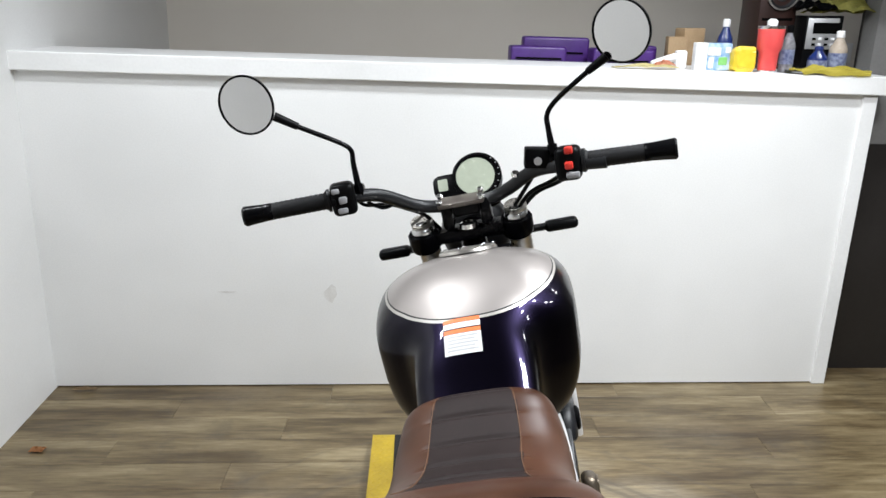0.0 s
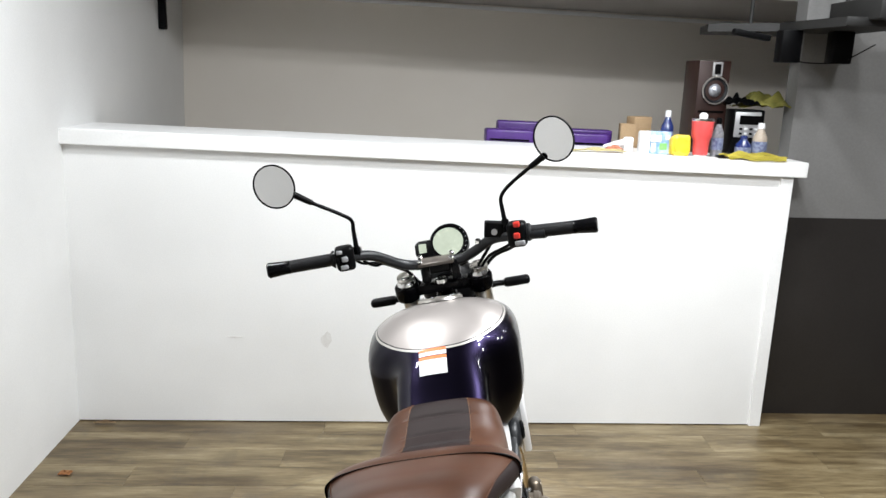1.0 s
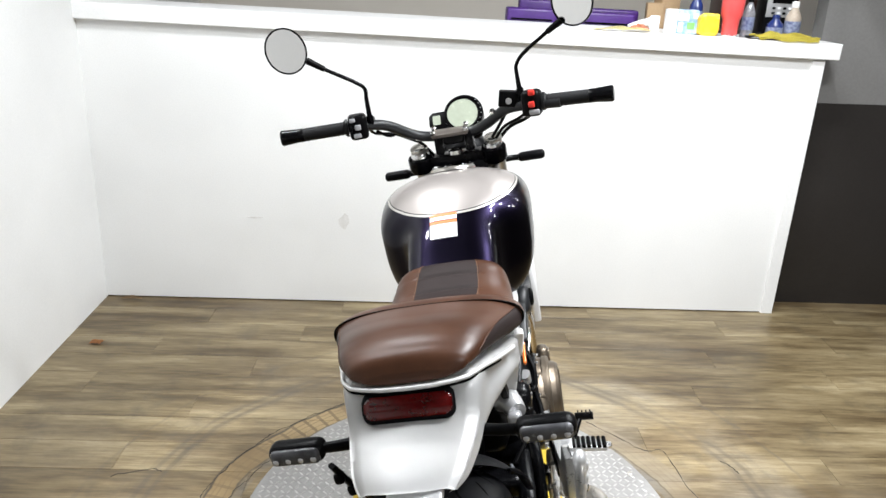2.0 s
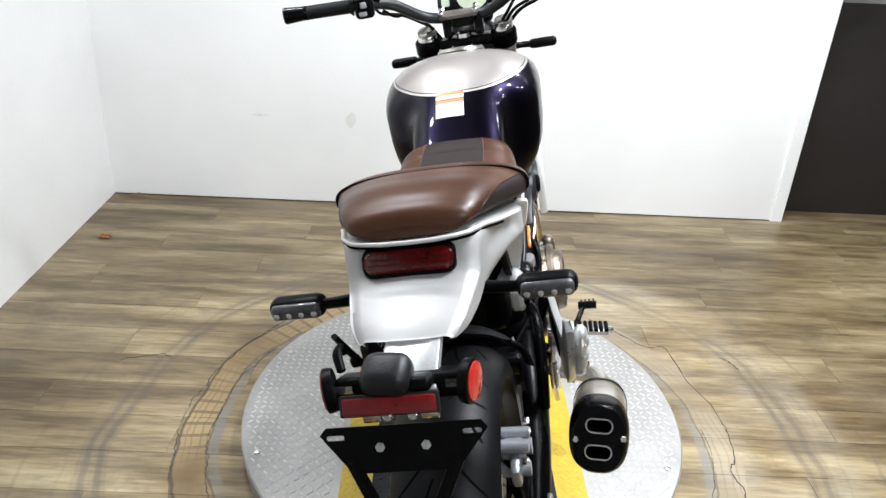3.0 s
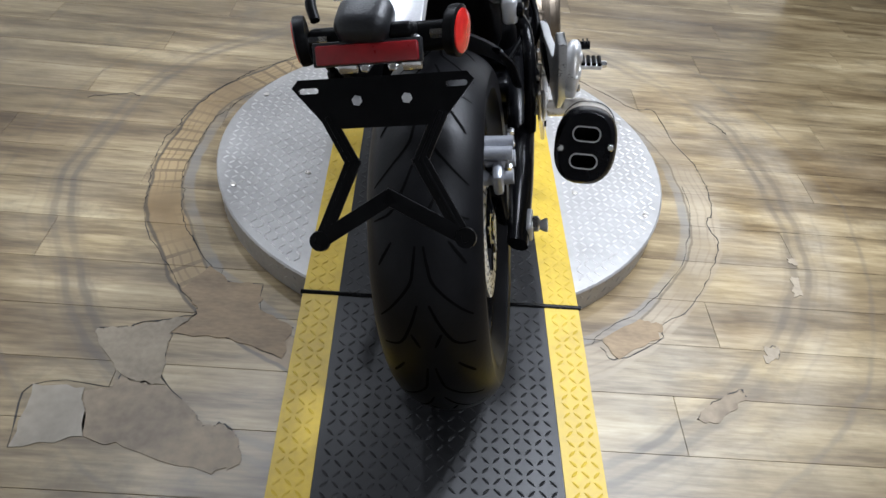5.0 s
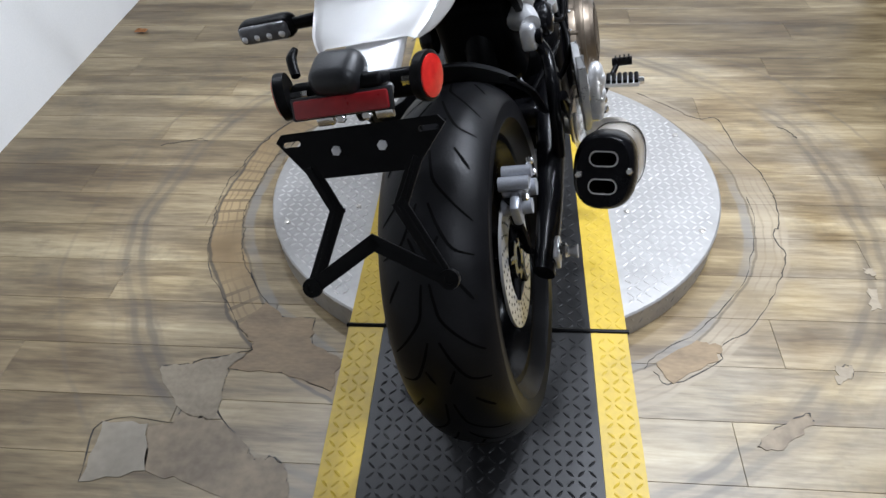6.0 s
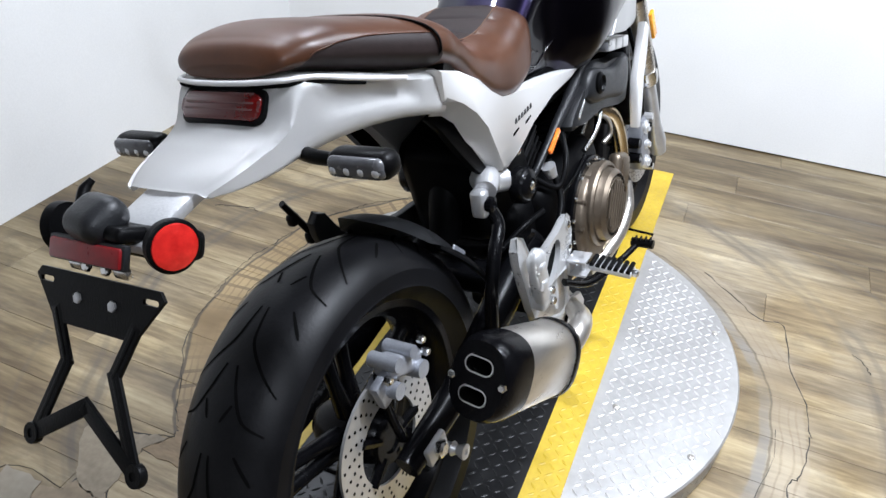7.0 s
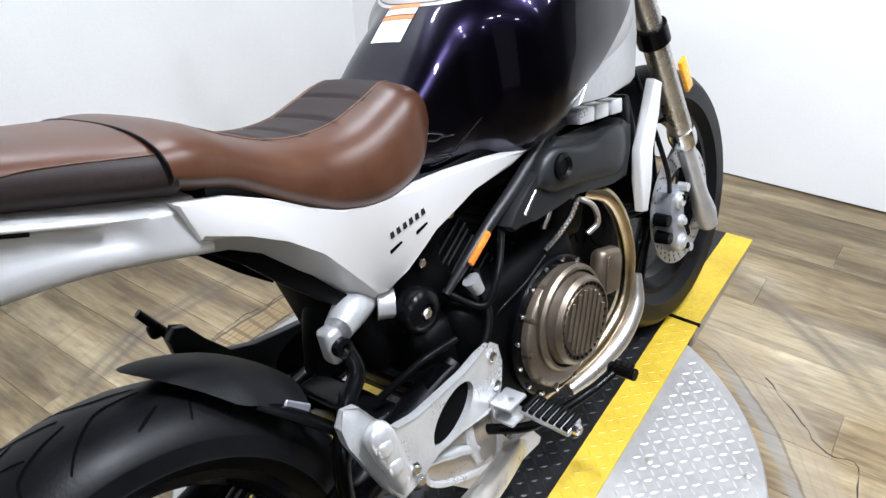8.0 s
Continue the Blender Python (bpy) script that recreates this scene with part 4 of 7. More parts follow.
# silver cover below the front of the tank, both sides
for sx in (-1, 1):
    bm = bmesh.new()
    front = [(0.767, 0.753), (0.802, 0.780), (0.862, 0.812), (0.915, 0.845), (0.945, 0.872), (0.972, 0.925), (1.010, 0.905), (1.008, 0.808), (0.982, 0.736), (0.955, 0.731), (0.857, 0.740)]
    side_plate(bm, front, 0, 0.052, 0.005)
    for v in bm.verts:
        v.co.x = sx * (v.co.x + 0.154 - 0.20 * max(0, v.co.y - 0.86) ** 1.3)
    part("tank_cover", bm, noise_mix("satin_silver_cover", (0.30, 0.30, 0.30), (0.40, 0.40, 0.40), 12, 0.35, metal=0.5, coat=0.3), bike, "satin silver cover", 40)

# rider seat
S_TOP = curve([(0.092, 0.964), (0.115, 0.962), (0.15, 0.949), (0.19, 0.924), (0.25, 0.891), (0.31, 0.873), (0.37, 0.870), (0.43, 0.882), (0.475, 0.889), (0.50, 0.878)])
S_LOW = curve([(0.092, 0.892), (0.12, 0.878), (0.16, 0.860), (0.23, 0.808), (0.31, 0.754), (0.37, 0.738), (0.42, 0.738), (0.46, 0.752), (0.50, 0.80)])
S_HALF = curve([(0.092, 0.170), (0.12, 0.170), (0.16, 0.160), (0.23, 0.147), (0.31, 0.140), (0.38, 0.139), (0.43, 0.135), (0.47, 0.127), (0.50, 0.112)])


def pad_ring(y, top, low, half, n=48, e=2.9, ribs=False, crease=0.0):
    mid = low + (top - low) * 0.42
    out = []
    for i in range(n):
        a = 2 * math.pi * (i + 0.5) / n
        c, s = math.cos(a), math.sin(a)
        x = half * math.copysign(abs(c) ** (2 / e), c)
        z = mid + (top - mid if s > 0 else mid - low) * math.copysign(abs(s) ** (2 / e), s)
        if ribs and s > 0 and abs(x) < half * 0.62:
            ph = ((y - 0.005) / 0.056) % 1.0
            z += (0.0012 - 0.0045 * math.exp(-((ph - 0.5) / 0.09) ** 2)) * (1 - (abs(x) / (half * 0.62)) ** 4)
        out.append((x, y, z))
    return out


def seat_mesh(name, y0, y1, steps, fn, parent, label, dark_where):
    bm = bmesh.new()
    rings(bm, [fn(y0 + (y1 - y0) * i / steps) for i in range(steps + 1)])
    for f in bm.faces:
        f.material_index = 1 if dark_where(f.calc_center_median(), f) else 0
    return part(name, bm, [LEATHER, DARK_LEATHER], parent, label, 50)


def rider_edge(y):
    return S_HALF(y) * (0.50 + 0.10 * max(0.0, (0.30 - y) / 0.2))


seat = seat_mesh("rider_seat", 0.093, 0.499, 150, lambda y: pad_ring(y, S_TOP(y), S_LOW(y), S_HALF(y), 128, 2.7 + 0.6 * max(0.0, (y - 0.3) / 0.2), y > 0.17), bike,
                 "brown leather rider seat with ribbed dark centre",
                 lambda p, f: p.y > 0.175 and abs(p.x) < rider_edge(p.y) and p.z > S_LOW(p.y) + 0.5 * (S_TOP(p.y) - S_LOW(p.y)))
THREAD = noise_mix("tan_thread", (0.10, 0.048, 0.023), (0.16, 0.078, 0.038), 200, 0.6)


def pad_top(x, y, top, low, half, e):
    mid = low + (top - low) * 0.42
    q = min(1, abs(x) / half)
    return mid + (top - mid) * (1 - q ** e) ** (1 / e)


for sx in (-1, 1):
    bm = bmesh.new()
    line = [Vector((sx * rider_edge(y), y, pad_top(rider_edge(y), y, S_TOP(y), S_LOW(y), S_HALF(y), 2.7 + 0.6 * max(0.0, (y - 0.3) / 0.2)) + 0.0012)) for y in np.linspace(0.178, 0.485, 26)]
    tube(bm, line, 0.0008, 6, 1)
    part("stitching", bm, THREAD, seat)

# pillion seat
P_TOP = curve([(-0.138, 0.962), (-0.128, 0.977), (-0.105, 0.989), (-0.06, 0.995), (0.02, 0.981), (0.098, 0.963)])
P_LOW = curve([(-0.138, 0.947), (-0.10, 0.942), (-0.05, 0.925), (0.098, 0.880)])
P_HALF = curve([(-0.138, 0.062), (-0.130, 0.082), (-0.115, 0.096), (-0.095, 0.107), (-0.06, 0.119), (0.0, 0.138), (0.05, 0.155), (0.098, 0.168)])
PANEL = curve([(-0.108, 0.10), (-0.100, 0.34), (-0.075, 0.52), (-0.03, 0.63), (0.098, 0.70)])
pillion = seat_mesh("pillion_seat", -0.138, 0.098, 130, lambda y: pad_ring(y, P_TOP(y), P_LOW(y), P_HALF(y), 128, 2.6), bike, "brown leather pillion seat with darker sides",
                    lambda p, f: p.y > -0.108 and p.z < P_LOW(p.y) + PANEL(p.y) * (P_TOP(p.y) - P_LOW(p.y)) and abs(p.x) > 0.06)
for sx in (-1, 1):
    line = []
    for y in np.linspace(-0.107, 0.09, 24):
        top, low, half = P_TOP(y), P_LOW(y), P_HALF(y)
        mid = low + (top - low) * 0.42
        z = low + PANEL(y) * (top - low)
        q = (z - mid) / (top - mid) if z > mid else (mid - z) / (mid - low)
        line.append(Vector((sx * (half * (1 - abs(q) ** 2.6) ** (1 / 2.6) + 0.0006), y, z)))
    bm = bmesh.new()
    tube(bm, line, 0.0011, 6, 1)
    part("panel_seam", bm, LEATHER, pillion, "", 60)
bm = bmesh.new()
arch = [(x * 1.0, y - 0.002, z) for x, y, z in pad_ring(0.094, S_TOP(0.094), S_LOW(0.094), S_HALF(0.094), 64, 2.7)]
arch = [p for p in arch if p[2] > 0.900]
arch.sort(key=lambda p: math.atan2(p[2] - 0.90, p[0]))
tube(bm, arch, 0.0018, 8, 1)
part("piping", bm, BLACK_PLASTIC, bike, "black seat piping", 60)
bm = bmesh.new()
rings(bm, [[(-S_HALF(y) * 0.84, y, S_LOW(y) - 0.006), (S_HALF(y) * 0.84, y, S_LOW(y) - 0.006), (S_HALF(y) * 0.92, y, S_LOW(y) + 0.04), (-S_HALF(y) * 0.92, y, S_LOW(y) + 0.04)] for y in np.linspace(0.13, 0.46, 20)])
part("seat_base", bm, BLACK_PLASTIC, bike, "", 30)

# tail cowl: a shell under the pillion seat, sloping down to its rear lip
C_TOP = curve([(-0.268, 0.860), (-0.252, 0.866), (-0.20, 0.880), (-0.168, 0.889), (-0.150, 0.899), (-0.128, 0.931), (-0.114, 0.942), (-0.09, 0.938), (-0.03, 0.921), (0.06, 0.893), (0.13, 0.880)])
C_LOW = curve([(-0.268, 0.853), (-0.235, 0.848), (-0.19, 0.846), (-0.14, 0.850), (-0.08, 0.852), (0.0, 0.846), (0.07, 0.830), (0.13, 0.810)])
C_HALF = curve([(-0.268, 0.066), (-0.250, 0.075), (-0.20, 0.088), (-0.14, 0.099), (-0.10, 0.108), (-0.03, 0.127), (0.04, 0.143), (0.085, 0.151), (0.118, 0.146)])


def smooth(t):
    t = max(0.0, min(1.0, t))
    return t * t * (3 - 2 * t)


bm = bmesh.new()
loops = []
for y in np.linspace(-0.268, 0.118, 90):
    h, t, lo = C_HALF(y), C_TOP(y), C_LOW(y)
    dip = 0.0060 * smooth((y + 0.12) / 0.05) * (1 - smooth((y - 0.035) / 0.03))  # the long scallop under the seat, closed in front by a pocket
    row = [(h - 0.010, lo), (h - 0.002, lo + 0.003), (h + 0.001, lo + (t - lo) * 0.14)]
    row += [(h + 0.002 - dip * w, lo + (t - lo) * f) for f, w in ((0.22, 0.0), (0.30, 0.08), (0.37, 0.3), (0.44, 0.65), (0.51, 0.92), (0.58, 1.0), (0.65, 0.95), (0.72, 0.75), (0.79, 0.45), (0.86, 0.18))]
    row += [(h - 0.002, t - 0.006), (h - 0.008, t - 0.001), (h * 0.80, t + 0.001), (h * 0.4, t + 0.003), (0, t + 0.004)]
    bow = 0.011 * smooth((-0.09 - y) / 0.03)
    loops.append([(x, y - bow * (1 - (x / h) ** 2), z) for x, z in row] + [(-x, y - bow * (1 - (x / h) ** 2), z) for x, z in row[::-1][1:]])
rings(bm, loops, closed=False)
bmesh.ops.solidify(bm, geom=bm.faces[:], thickness=0.005)
cowl = part("tail_cowl", bm, SILVER_PAINT, bike, "silver-white painted tail cowl", 60)
# bright rim strip and dark gap round the rear of the seat
for name, drop, r, front_end, mt, label in (("seat_rim", 0.003, 0.0036, 0.03, SILVER_PAINT, "silver-white rim strip"), ("rim_gap", 0.0085, 0.0024, -0.03, DARK_GAP, "")):
    side_line = [(P_HALF(y) * 1.0 + 0.001, y - 0.004, P_LOW(y) - drop) for y in np.linspace(front_end, -0.136, 18)]
    line = side_line + [(x, -0.146 - 0.003 * (1 - abs(x) / 0.06), P_LOW(-0.138) - drop) for x in (0.040, 0.0, -0.040)] + [(-x, y, z) for x, y, z in side_line[::-1]]
    bm = bmesh.new()
    tube(bm, line, r, 8, 1)
    part(name, bm, mt, cowl, label, 60)


def rounded(u0, u1, v0, v1, r, n=6):
    out = []
    for cx, cy, a0 in ((u1 - r, v1 - r, 0), (u0 + r, v1 - r, 90), (u0 + r, v0 + r, 180), (u1 - r, v0 + r, 270)):
        for i in range(n + 1):
            a = radians(a0 + 90 * i / n)
            out.append((cx + r * math.cos(a), cy + r * math.sin(a)))
    return out


TAIL_M = Matrix.Translation((-0.003, -0.1535, 0.914)) @ Matrix.Rotation(radians(55), 4, "X")
bm = bmesh.new()
plate(bm, rounded(-0.070, 0.070, -0.022, 0.024, 0.014), 0.012, TAIL_M, 0.003)
for v in bm.verts:
    v.co.y += 1.6 * v.co.x ** 2
tail_lamp = part("tail_lamp", bm, BLACK_PLASTIC, bike, "dark red tail lamp in a black bezel", 40)
bm = bmesh.new()
plate(bm, rounded(-0.066, 0.066, -0.0165, 0.0165, 0.010), 0.020, TAIL_M, 0.005)
for v in bm.verts:
    v.co.y += 1.6 * v.co.x ** 2
part("lens", bm, RED_LENS, tail_lamp, "dark red lens", 40)
for dz in (-0.004, 0.004):
    bm = bmesh.new()
    plate(bm, rounded(-0.058, 0.058, dz - 0.0012, dz + 0.0012, 0.001), 0.0215, TAIL_M)
    for v in bm.verts:
        v.co.y += 1.6 * v.co.x ** 2
    part("lens_rib", bm, RED_LENS, tail_lamp, "", 0)

# silver side frame covers
SIDE = [(0.088, 0.888), (0.150, 0.868), (0.205, 0.838), (0.255, 0.803), (0.300, 0.778), (0.345, 0.762), (0.39, 0.755), (0.430, 0.757), (0.50, 0.746), (0.60, 0.727),
        (0.690, 0.708), (0.640, 0.698), (0.545, 0.699), (0.490, 0.690), (0.455, 0.675), (0.425, 0.658), (0.39, 0.640), (0.35, 0.626)]
EDGE_OUT = [(0.325, 0.632), (0.290, 0.690), (0.252, 0.742), (0.208, 0.790), (0.160, 0.822), (0.102, 0.838)]
EDGE_IN = [(0.312, 0.626), (0.268, 0.676), (0.226, 0.728), (0.184, 0.774), (0.145, 0.800), (0.104, 0.814)]
SIDE += EDGE_OUT


def on_cover(z):
    return 0.103 + 0.19 * (z - 0.63)


for sx in (-1, 1):
    bm = bmesh.new()
    side_plate(bm, SIDE, 0, 0.030, 0.006)
    for v in bm.verts:
        v.co.x = sx * (v.co.x + on_cover(v.co.z))
    cover = part("side_cover", bm, SILVER_PAINT, bike, "silver-white painted frame side cover", 40)
    bm = bmesh.new()
    rings(bm, [[(sx * (on_cover(z) + 0.0145), y, z) for y, z in EDGE_OUT], [(sx * (on_cover(z) - 0.016), y, z) for y, z in EDGE_IN]], closed=False, caps=False)
    bmesh.ops.solidify(bm, geom=bm.faces[:], thickness=0.003)
    part("cover_fold", bm, SILVER_PAINT, cover, "", 30)
    for ya, za, yb, zb in ((0.359, 0.686, 0.384, 0.692), (0.412, 0.690, 0.437, 0.696)):
        bm = bmesh.new()
        mid = Vector((sx * (0.1115 + 0.19 * ((za + zb) / 2 - 0.63)), (ya + yb) / 2, (za + zb) / 2))
        box(bm, mid, (0.0145, math.hypot(yb - ya, zb - za), 0.0065), Matrix.Rotation(math.atan2(zb - za, yb - ya), 4, "X"), 0.001, 1)
        part("slot", bm, DARK_GAP, cover, "", 0)
    # model mark, as plain bars
    for k in range(6):
        bm = bmesh.new()
        box(bm, (sx * (0.1170 + 0.19 * (0.081 + k * 0.0012)), 0.366 + k * 0.0125, 0.711 + k * 0.0012), (0.004, 0.0068, 0.0092), Matrix.Rotation(radians(6), 4, "X"))
        part("mark_bar", bm, GREY_PLASTIC, cover, "", 0)
    bm = bmesh.new()
    lower = [(0.15, 0.802), (0.19, 0.774), (0.232, 0.726), (0.27, 0.676), (0.305, 0.636), (0.295, 0.622), (0.25, 0.665), (0.205, 0.715), (0.165, 0.765), (0.13, 0.798)]
    side_plate(bm, lower, sx * 0.098, 0.014, 0.003)
    part("inner_cover", bm, ENGINE_BLACK, bike, "", 30)

# black undertail
bm = bmesh.new()
loops = []
for y in np.linspace(-0.20, 0.30, 18):
    lo = 0.845 - 0.10 * max(0.0, (y + 0.05) / 0.35) ** 1.3
    w = 0.055 + 0.045 * max(0.0, (y + 0.2) / 0.5)
    loops.append([(-w, y, lo + 0.022), (-w * 0.9, y, lo + 0.006), (-w * 0.6, y, lo), (w * 0.6, y, lo), (w * 0.9, y, lo + 0.006), (w, y, lo + 0.022)])
rings(bm, loops)
part("undertail", bm, ENGINE_BLACK, bike, "", 40)

# rear indicators
LED = noise_mix("clear_led_lens", (0.45, 0.46, 0.48), (0.75, 0.76, 0.78), 70, 0.12, metal=0.4, coat=0.8)
SMOKED = noise_mix("smoked_lens", (0.040, 0.040, 0.044), (0.085, 0.085, 0.09), 40, 0.26, coat=0.2)
for sx in (-1, 1):
    bm = bmesh.new()
    tube(bm, [(sx * 0.05, -0.10, 0.850), (sx * 0.10, -0.135, 0.853), (sx * 0.155, -0.143, 0.853)], [0.014, 0.012, 0.010], 12, 5, 0.8)
    ind = part("rear_indicator", bm, BLACK_PLASTIC, bike, "black rear indicator with smoked LED lens", 50)
    bm = bmesh.new()
    box(bm, (sx * 0.190, -0.143, 0.853), (0.090, 0.038, 0.034), None, 0.015, 4)
    part("housing", bm, BLACK_PLASTIC, ind, "", 60)
    bm = bmesh.new()
    box(bm, (sx * 0.190, -0.157, 0.853), (0.078, 0.018, 0.026), None, 0.008, 3)
    part("lens", bm, SMOKED, ind, "", 60)
    for k in range(4):
        bm = bmesh.new()
        bmesh.ops.create_uvsphere(bm, u_segments=14, v_segments=8, radius=0.0080,
                                  matrix=Matrix.Translation((sx * (0.161 + 0.0195 * k), -0.1595, 0.8505)))
        part("led", bm, LED, ind, "clear LED bulb", 80)

# plate hanger: tongue, lamp, reflectors and star-shaped bracket
bm = bmesh.new()
box(bm, (0.010, -0.295, 0.846), (0.078, 0.120, 0.016), Matrix.Rotation(radians(14), 4, "X"), 0.005, 2)
hanger = part("plate_hanger", bm, ALLOY, bike, "silver tongue that carries the plate bracket", 30)
bm = bmesh.new()
box(bm, (0, -0.325, 0.828), (0.175, 0.05, 0.034), Matrix.Rotation(radians(-25), 4, "X"), 0.01, 3)
part("crossbar", bm, BLACK_PLASTIC, hanger, "", 50)
bm = bmesh.new()
box(bm, (-0.010, -0.353, 0.864), (0.066, 0.056, 0.042), Matrix.Rotation(radians(-8), 4, "Z") @ Matrix.Rotation(radians(20), 4, "X"), 0.019, 5)
part("plate_lamp", bm, GREY_PLASTIC, hanger, "black rounded plate lamp", 60)
bm = bmesh.new()
box(bm, (0.030, -0.352, 0.850), (0.032, 0.04, 0.018), Matrix.Rotation(radians(-25), 4, "X"), 0.007, 3)
part("bump_stop", bm, BLACK_PLASTIC, hanger, "", 50)
bm = bmesh.new()
box(bm, (-0.008, -0.378, 0.837), (0.118, 0.012, 0.022), Matrix.Rotation(radians(-28), 4, "X"), 0.003, 2)
part("red_strip", bm, RED_STRIP, hanger, "dark red rear reflector strip", 40)
bm = bmesh.new()
box(bm, (-0.008, -0.376, 0.837), (0.126, 0.008, 0.027), Matrix.Rotation(radians(-28), 4, "X"), 0.002, 2)
part("strip_frame", bm, GREY_PLASTIC, hanger, "", 40)
for sx in (-1, 1):
    bm = bmesh.new()
    M = Matrix.Translation((sx * 0.092, -0.347, 0.842)) @ Matrix.Rotation(radians(-14 * sx), 4, "Z") @ Matrix.Scale(0.76, 4)
    lathe(bm, [(0.0, -0.012), (0.036, -0.012), (0.038, -0.004), (0.038, 0.004), (0.035, 0.006), (0.0, 0.006)], M @ Matrix.Rotation(0 if sx > 0 else math.pi, 4, "Z"), 36)
    cup = part("side_reflector", bm, BLACK_PLASTIC, hanger, "round red side reflector in a black cup", 40)
    bm = bmesh.new()
    lathe(bm, [(0.0, 0.011), (0.02, 0.0105), (0.032, 0.008), (0.0335, 0.003)], M @ Matrix.Rotation(0 if sx > 0 else math.pi, 4, "Z"), 36)
    part("lens", bm, RED_REFLECTOR, hanger, "bright red lens", 50)
    bm = bmesh.new()
    bolt(bm, (sx * 0.060, -0.345, 0.84), (sx, 0, 0), 0.006, 0.028)
    part("bolt", bm, BRIGHT, hanger)
    if sx < 0:
        bm = bmesh.new()
        tube(bm, [(sx * 0.075, -0.33, 0.858), (sx * 0.082, -0.312, 0.872), (sx * 0.078, -0.30, 0.880)], [0.006, 0.007, 0.004], 8, 4)
        part("reflector_clip", bm, BLACK_PLASTIC, hanger, "", 50)
BR = Matrix.Translation((0.004, -0.3965, 0.789)) @ Matrix.Rotation(radians(60), 4, "X")
BRACKET = noise_mix("black_powder_coat", (0.0018, 0.0018, 0.002), (0.0036, 0.0036, 0.004), 40, 0.36, bump=0.2, fine=500, spec=0.09)
bm = bmesh.new()
holed_plate(bm, [(-0.106, 0.017), (-0.098, 0.026), (0.098, 0.026), (0.106, 0.017), (0.070, -0.026), (0.055, -0.031), (-0.055, -0.031), (-0.070, -0.026)],
            [rounded(q - 0.012, q + 0.012, 0.010, 0.0165, 0.003, 3) for q in (-0.086, 0.086)], 0.004, BR)
bracket = part("plate_bracket", bm, BRACKET, bike, "black star-shaped number plate bracket", 30)


def bar(bm, a, b, wide, thick, m):
    a, b = Vector(a), Vector(b)
    d = (b - a).normalized()
    n = Vector((-d.y, d.x)) * wide / 2
    a, b = a - d * wide * 0.3, b + d * wide * 0.3
    return plate(bm, [a + n, a - n, b - n, b + n], thick, m, 0.0012)


for sx in (-1, 1):
    for pa, pb, w in (((sx * 0.066, -0.018), (sx * 0.040, -0.072), 0.017), ((sx * 0.040, -0.070), (sx * 0.086, -0.162), 0.018), ((sx * 0.088, -0.162), (0.0, -0.112), 0.019)):
        bm = bmesh.new()
        bar(bm, pa, pb, w, 0.0045, BR @ Matrix.Translation((0, 0, 0.0007 * (w - 0.017) * 1000)))
        part("arm", bm, BRACKET, bracket, "", 30)
        bm = bmesh.new()
        bar(bm, pa, pb, w * 0.34, 0.007, BR)
        part("arm_rib", bm, BRACKET, bracket, "", 30)
    bm = bmesh.new()
    lathe(bm, [(0.0052, -0.004), (0.0122, -0.004), (0.0130, 0.0), (0.0122, 0.005), (0.0052, 0.005), (0.0052, -0.004)], BR @ Matrix.Translation((sx * 0.088, -0.162, 0)) @ Matrix.Rotation(radians(-90), 4, "Y"), 20)
    part("eyelet", bm, BRACKET, bracket, "", 40)
    bm = bmesh.new()
    bolt(bm, BR @ Vector((sx * 0.029, 0, 0.002)), BR.to_3x3() @ Vector((0, 0, 1)), 0.0062, 0.003)
    part("bolt", bm, ALLOY, bracket, "pale bolt head", 40)
    bm = bmesh.new()
    bolt(bm, BR @ Vector((sx * 0.016, 0.036, 0.002)), BR.to_3x3() @ Vector((0, 0, 1)), 0.0062, 0.006)
    box(bm, BR @ Vector((sx * 0.037, 0.036, 0)), (0.022, 0.008, 0.012), None, 0.002)
    part("clamp_bolt", bm, BRIGHT, bracket, "", 40)

# swingarm and axle
for sx in (-1, 1):
    bm = bmesh.new()
    tube(bm, [(sx * 0.105, 0.44, 0.43), (sx * 0.120, 0.25, 0.395), (sx * 0.125, 0.06, 0.345), (sx * 0.122, -0.115, 0.318)], [0.032, 0.034, 0.028, 0.022], 14, 6, 0.7)
    arm = part("swingarm", bm, BLACK_METAL, bike, "black swingarm", 60)
    bm = bmesh.new()
    box(bm, (sx * 0.143, -0.060, 0.318), (0.012, 0.055, 0.034), Matrix.Rotation(radians(6), 4, "X"), 0.004, 2)
    part("chain_adjuster", bm, ALLOY, arm, "silver axle adjuster block", 40)
    bm = bmesh.new()
    bolt(bm, (sx * 0.148, REAR.y + 0.02, 0.320), (sx, 0, 0), 0.015, 0.014)
    part("axle_nut", bm, BRIGHT, arm, "", 40)
    bm = bmesh.new()
    lathe(bm, [(0.0, 0.0), (0.009, 0.0), (0.009, 0.012), (0.013, 0.016), (0.008, 0.024), (0.0135, 0.036), (0.0135, 0.040), (0.006, 0.041), (0.0, 0.036)],
          Matrix.Translation((sx * 0.135, -0.025, 0.287)) @ Matrix.Rotation(0 if sx > 0 else math.pi, 4, "Z"), 20)
    part("stand_bobbin", bm, ALLOY, arm, "polished stand bobbin", 40)
bm = bmesh.new()
cyl(bm, (-0.12, 0.40, 0.425), (0.12, 0.40, 0.425), 0.035)
box(bm, (0, 0.30, 0.41), (0.20, 0.06, 0.05), None, 0.012)
part("swingarm_bridge", bm, BLACK_METAL, bike, "", 50)

